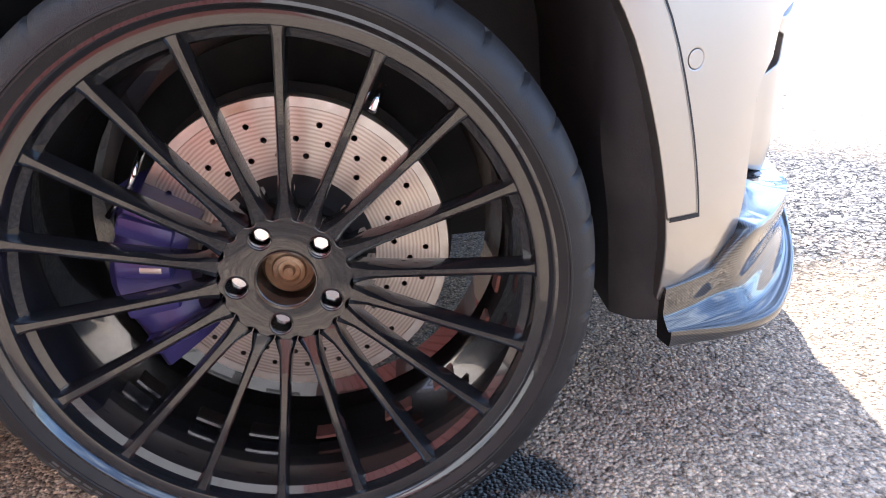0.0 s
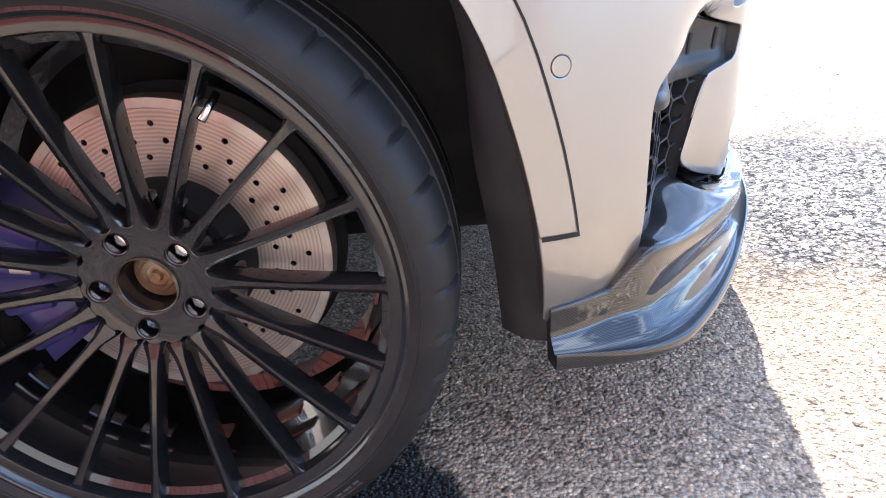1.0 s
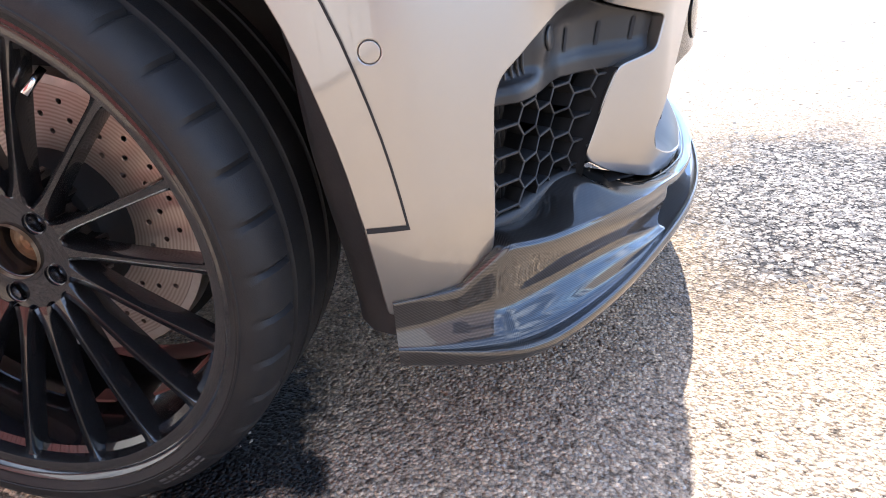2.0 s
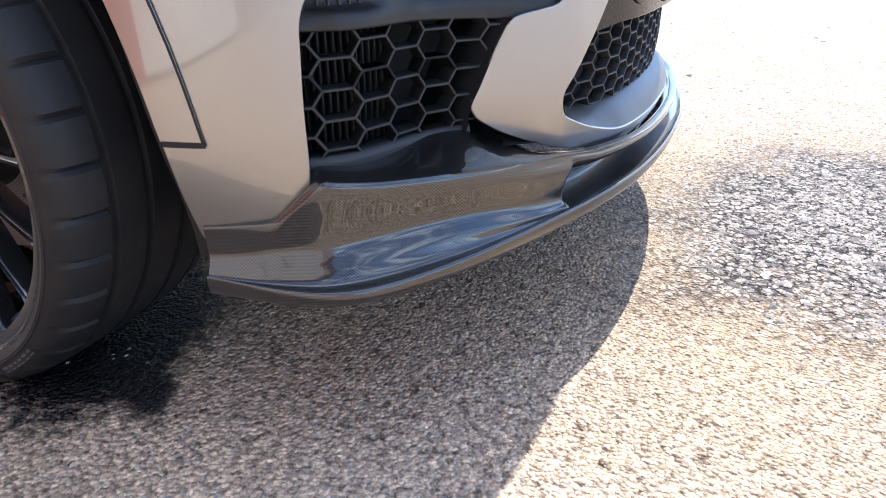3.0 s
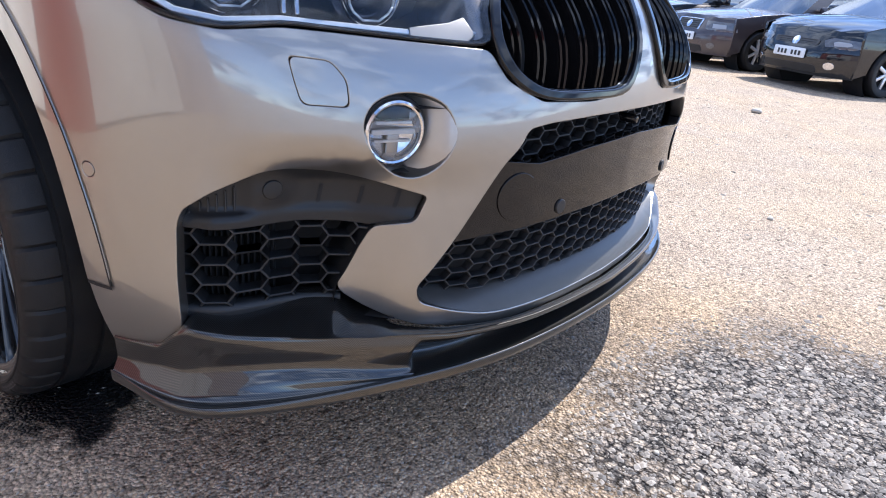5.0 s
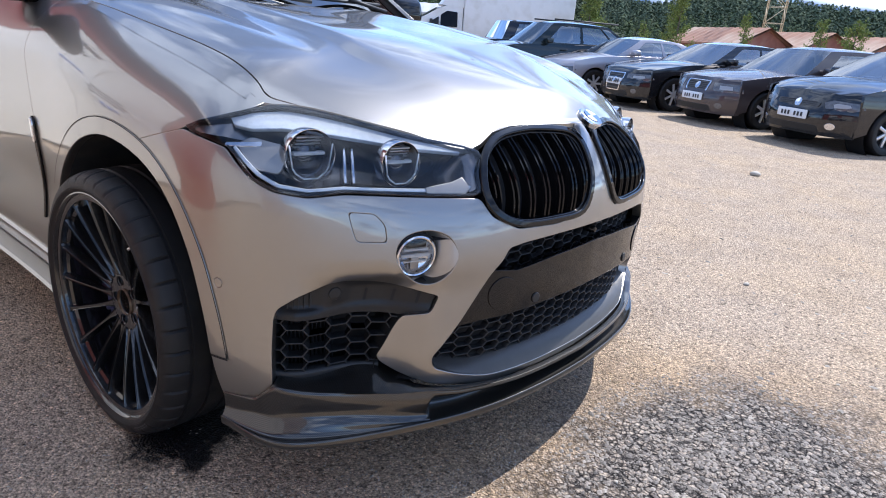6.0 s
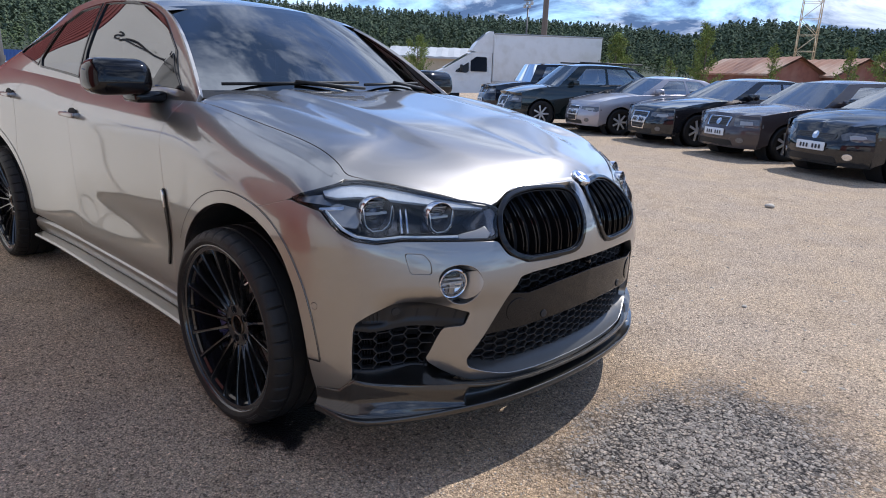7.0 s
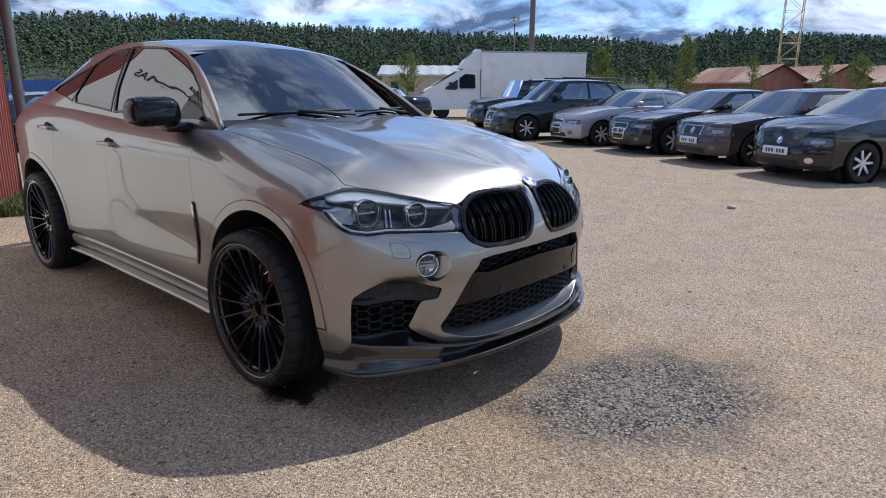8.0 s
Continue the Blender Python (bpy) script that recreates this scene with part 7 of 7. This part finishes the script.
part("box", ribbed(0, 6, 0, 2.0, along=Vector((1, 0, 0)), out=Vector((0, -1, 0)), corner=Vector((0, 0, 0)), pitch=0.3), CONT_BLUE, cont, flat=True)
bm = bmesh.new()
box(bm, (0, 0.07, 0), (6, 2.4, 2.0), 0.02)
part("body", bm, CONT_BLUE, cont)
bm = bmesh.new()
box(bm, (-2.0, 0.1, 0.0), (-0.1, 2.3, 2.1), 0.03)
part("yellow_hopper", bm, CONT_YELLOW, cont)

# ---- poles and tower ----
CONCRETE = material("pole_concrete", (0.16, 0.13, 0.11), 0.8, vary=0.2, scale=3)
STEEL_PAINT = material("faded_yellow_steel", (0.58, 0.50, 0.33), 0.6, vary=0.25, scale=2)
bm = rod(bmesh.new(), (-31.0, 45.5, 0), (-31.0, 45.5, 15), 0.27, 0.20, 14)
tagged(part("concrete_pole", bm, CONCRETE), "tall dark concrete pole standing in the yard", "pole")
mast_o = thing("floodlight_mast", "slim steel mast with floodlights at the top", "mast", pose(-35.8, 49.5, 0))
bm = rod(bmesh.new(), (0, 0, 0), (0, 0, 7.6), 0.10, 0.07, 10)
part("pole", bm, ZINC, mast_o)
for k in range(4):
    bm = bmesh.new()
    box(bm, (-0.45 + 0.26 * k, -0.15, 7.5 + 0.25 * (k % 2)), (-0.25 + 0.26 * k, 0.12, 7.8 + 0.25 * (k % 2)), 0.03)
    part("floodlight", bm, SATIN, mast_o)
bm = bmesh.new()
box(bm, (-0.5, -0.08, 8.1), (0.5, 0.08, 8.16), 0.01)
part("crossbar", bm, ZINC, mast_o)
tower = thing("lattice_tower", "faded yellow lattice crane tower", "tower", pose(-18.9, 77, 0, 0, 0, 20))
bm = bmesh.new()
for x in (-0.9, 0.9):
    for y in (-0.9, 0.9):
        rod(bm, (x, y, 0), (x, y, 30), 0.05, n=6)
part("chords", bm, STEEL_PAINT, tower)
bm = bmesh.new()
for k in range(18):
    z0, z1 = k * 1.65, (k + 1) * 1.65
    f = 1 if k % 2 else -1
    for y in (-0.9, 0.9):
        rod(bm, (-0.9 * f, y, z0), (0.9 * f, y, z1), 0.026, n=5)
        rod(bm, (y, -0.9 * f, z0), (y, 0.9 * f, z1), 0.026, n=5)
        rod(bm, (-0.9, y, z1), (0.9, y, z1), 0.024, n=5)
        rod(bm, (y, -0.9, z1), (y, 0.9, z1), 0.024, n=5)
part("lacing", bm, STEEL_PAINT, tower)

# ---- trees ----
def leaf_material(name, a, b):
    m = stone_material(name, a, b)
    m.node_tree.nodes["Principled BSDF"].inputs["Roughness"].default_value = 0.9
    m.node_tree.nodes["Principled BSDF"].inputs["Specular IOR Level"].default_value = 0.08
    return m


LEAF = leaf_material("young_leaves", (0.11, 0.16, 0.04), (0.27, 0.31, 0.10))
BARK = material("bark", (0.14, 0.11, 0.085), 0.85, vary=0.3, scale=20)


def young_tree(at, h, spread, leaves, seed):
    r = random.Random(seed)
    t = thing("young_tree", "slender young tree with sparse light green leaves", "tree", pose(at[0], at[1], 0), "young trees behind the cars")
    bm = rod(bmesh.new(), (0, 0, 0), (0, 0, h * 0.96), 0.05, 0.012, 8)
    tips = []
    for k in range(26):
        z = h * (0.18 + 0.75 * k / 26)
        a = r.random() * 6.283
        L = spread * (1.0 - 0.75 * k / 26) * (0.6 + 0.5 * r.random())
        q = (L * math.cos(a), L * math.sin(a), z + L * 0.9)
        rod(bm, (0, 0, z), q, 0.014, 0.004, 5)
        tips.append((Vector((0, 0, z)), Vector(q)))
    part("trunk", bm, BARK, t)
    verts, faces = [], []
    for _ in range(leaves):
        p, q = r.choice(tips)
        c = p.lerp(q, r.uniform(0.25, 1.1)) + Vector([r.gauss(0, 0.08) for _ in range(3)])
        u, v = Vector([r.gauss(0, 1) for _ in range(3)]).normalized() * 0.05, Vector([r.gauss(0, 1) for _ in range(3)]).normalized() * 0.03
        b = len(verts)
        verts += [tuple(c - u), tuple(c - v), tuple(c + u), tuple(c + v)]
        faces.append((b, b + 1, b + 2, b + 3))
    mesh = bpy.data.meshes.new("crown")
    mesh.from_pydata(verts, [], faces)
    part("crown", mesh, LEAF, t)


for at, h, sp, k, sd in (((-13.2, 25.8), 3.4, 1.05, 4200, 1), ((-11.2, 31.2), 4.3, 0.95, 4200, 2), ((-11.4, 27.8), 2.4, 0.5, 900, 3), ((-3.5, 31), 3.0, 1.0, 2000, 4), ((-28, 27.5), 3.6, 1.3, 4200, 5), ((-8.9, 34.1), 3.4, 0.6, 1300, 6), ((-5.2, 33), 3.2, 0.7, 1500, 7)):
    young_tree(at, h, sp, k, sd)


# the wooded skyline: degrees of elevation of the tree tops by compass angle, degrees left of +y
SKYLINE = spline([-15, 5, 11, 15, 18.7, 21.2, 22.7, 24, 26, 29, 36, 44, 51, 61, 70, 77, 95], [3.2, 3.6, 4.0, 4.4, 4.75, 4.35, 3.75, 3.6, 3.95, 4.25, 4.6, 4.9, 5.1, 5.4, 5.5, 4.9, 4.5])


def slope(az, d):
    """Height of the hillside; its crest, 760 m off, carries the skyline's trees."""
    crest = 760 * math.tan(radians(float(SKYLINE(az)))) - 12.5
    return crest * min(1.0, max(0.0, (d - 330) / 430)) ** 0.95 + 0.2


def woods(name, label, count, near, far, tall, conifer, seed, shades):
    """Far wooded hillside: crowns of many small uneven clumps, joined."""
    r = random.Random(seed)
    verts, faces = [], []
    for _ in range(count):
        az = r.uniform(-15, 95) if r.random() < 0.25 else r.uniform(6, 80)
        d = near + (far - near) * r.random() ** 0.8
        x, y, z = -d * math.sin(radians(az)) + 2, d * math.cos(radians(az)) - 2, slope(az, d) - 1
        h = tall * r.uniform(0.5, 1.3)
        fir = r.random() < conifer
        wide = h * (0.16 if fir else 0.30) * r.uniform(0.8, 1.25)
        n = 46 if fir else 60
        for k in range(n):
            t = (k + r.random()) / n
            zz = h * (0.16 + 0.84 * t) if fir else h * (0.18 + 0.82 * t)
            rad = wide * (1.03 - t) ** 0.75 if fir else wide * math.sqrt(max(0.04, 1 - (2 * t - 0.85) ** 2))
            a = r.random() * 6.283
            q = rad * (0.35 + 0.65 * r.random())
            c = (x + q * math.cos(a), y + q * math.sin(a), z + zz)
            s = h * (0.055 if fir else 0.062) * r.uniform(0.6, 1.3)
            b = len(verts)
            droop = -0.4 if fir else 0.15
            for j in range(3):
                g = a + (j - 1) * 1.5
                verts.append((c[0] + s * math.cos(g), c[1] + s * math.sin(g), c[2] + s * (droop if j == 1 else 0.1) + r.uniform(-0.3, 0.3) * s))
            verts.append((c[0] - 0.15 * s * math.cos(a), c[1] - 0.15 * s * math.sin(a), c[2] + s * 0.95))
            faces += [(b, b + 1, b + 3), (b + 1, b + 2, b + 3), (b, b + 2, b + 1)]
    mesh = bpy.data.meshes.new(name)
    mesh.from_pydata(verts, [], faces)
    return tagged(part(name, mesh, leaf_material(name + "_leaves", *shades)), label, "forest", kind="stuff")


woods("forest", "dense dark green pine forest on the far hillside", 6600, 400, 765, 14, 0.55, 11, ((0.066, 0.090, 0.062), (0.125, 0.158, 0.095)))
woods("leafy_wood", "paler leafy trees along the foot of the wooded hill", 1300, 335, 520, 10, 0.1, 12, ((0.075, 0.104, 0.056), (0.14, 0.175, 0.085)))
bm = bmesh.new()
rows = []
for k in range(-16, 98, 2):
    a = radians(k)
    rows.append([(-d * math.sin(a) + 2, d * math.cos(a) - 2, max(0.05, slope(k, d) - 0.6)) for d in (300, 345, 400, 470, 550, 640, 720, 775)] + [(-900 * math.sin(a), 900 * math.cos(a), -1)])
sheet(bm, rows)
bmesh.ops.recalc_face_normals(bm, faces=bm.faces)
hill = part("hill", bm, material("forest_floor", (0.035, 0.05, 0.028), 0.9, vary=0.3, scale=0.1))
tagged(hill, "dark wooded hillside beyond the yard", "hill", kind="structure")
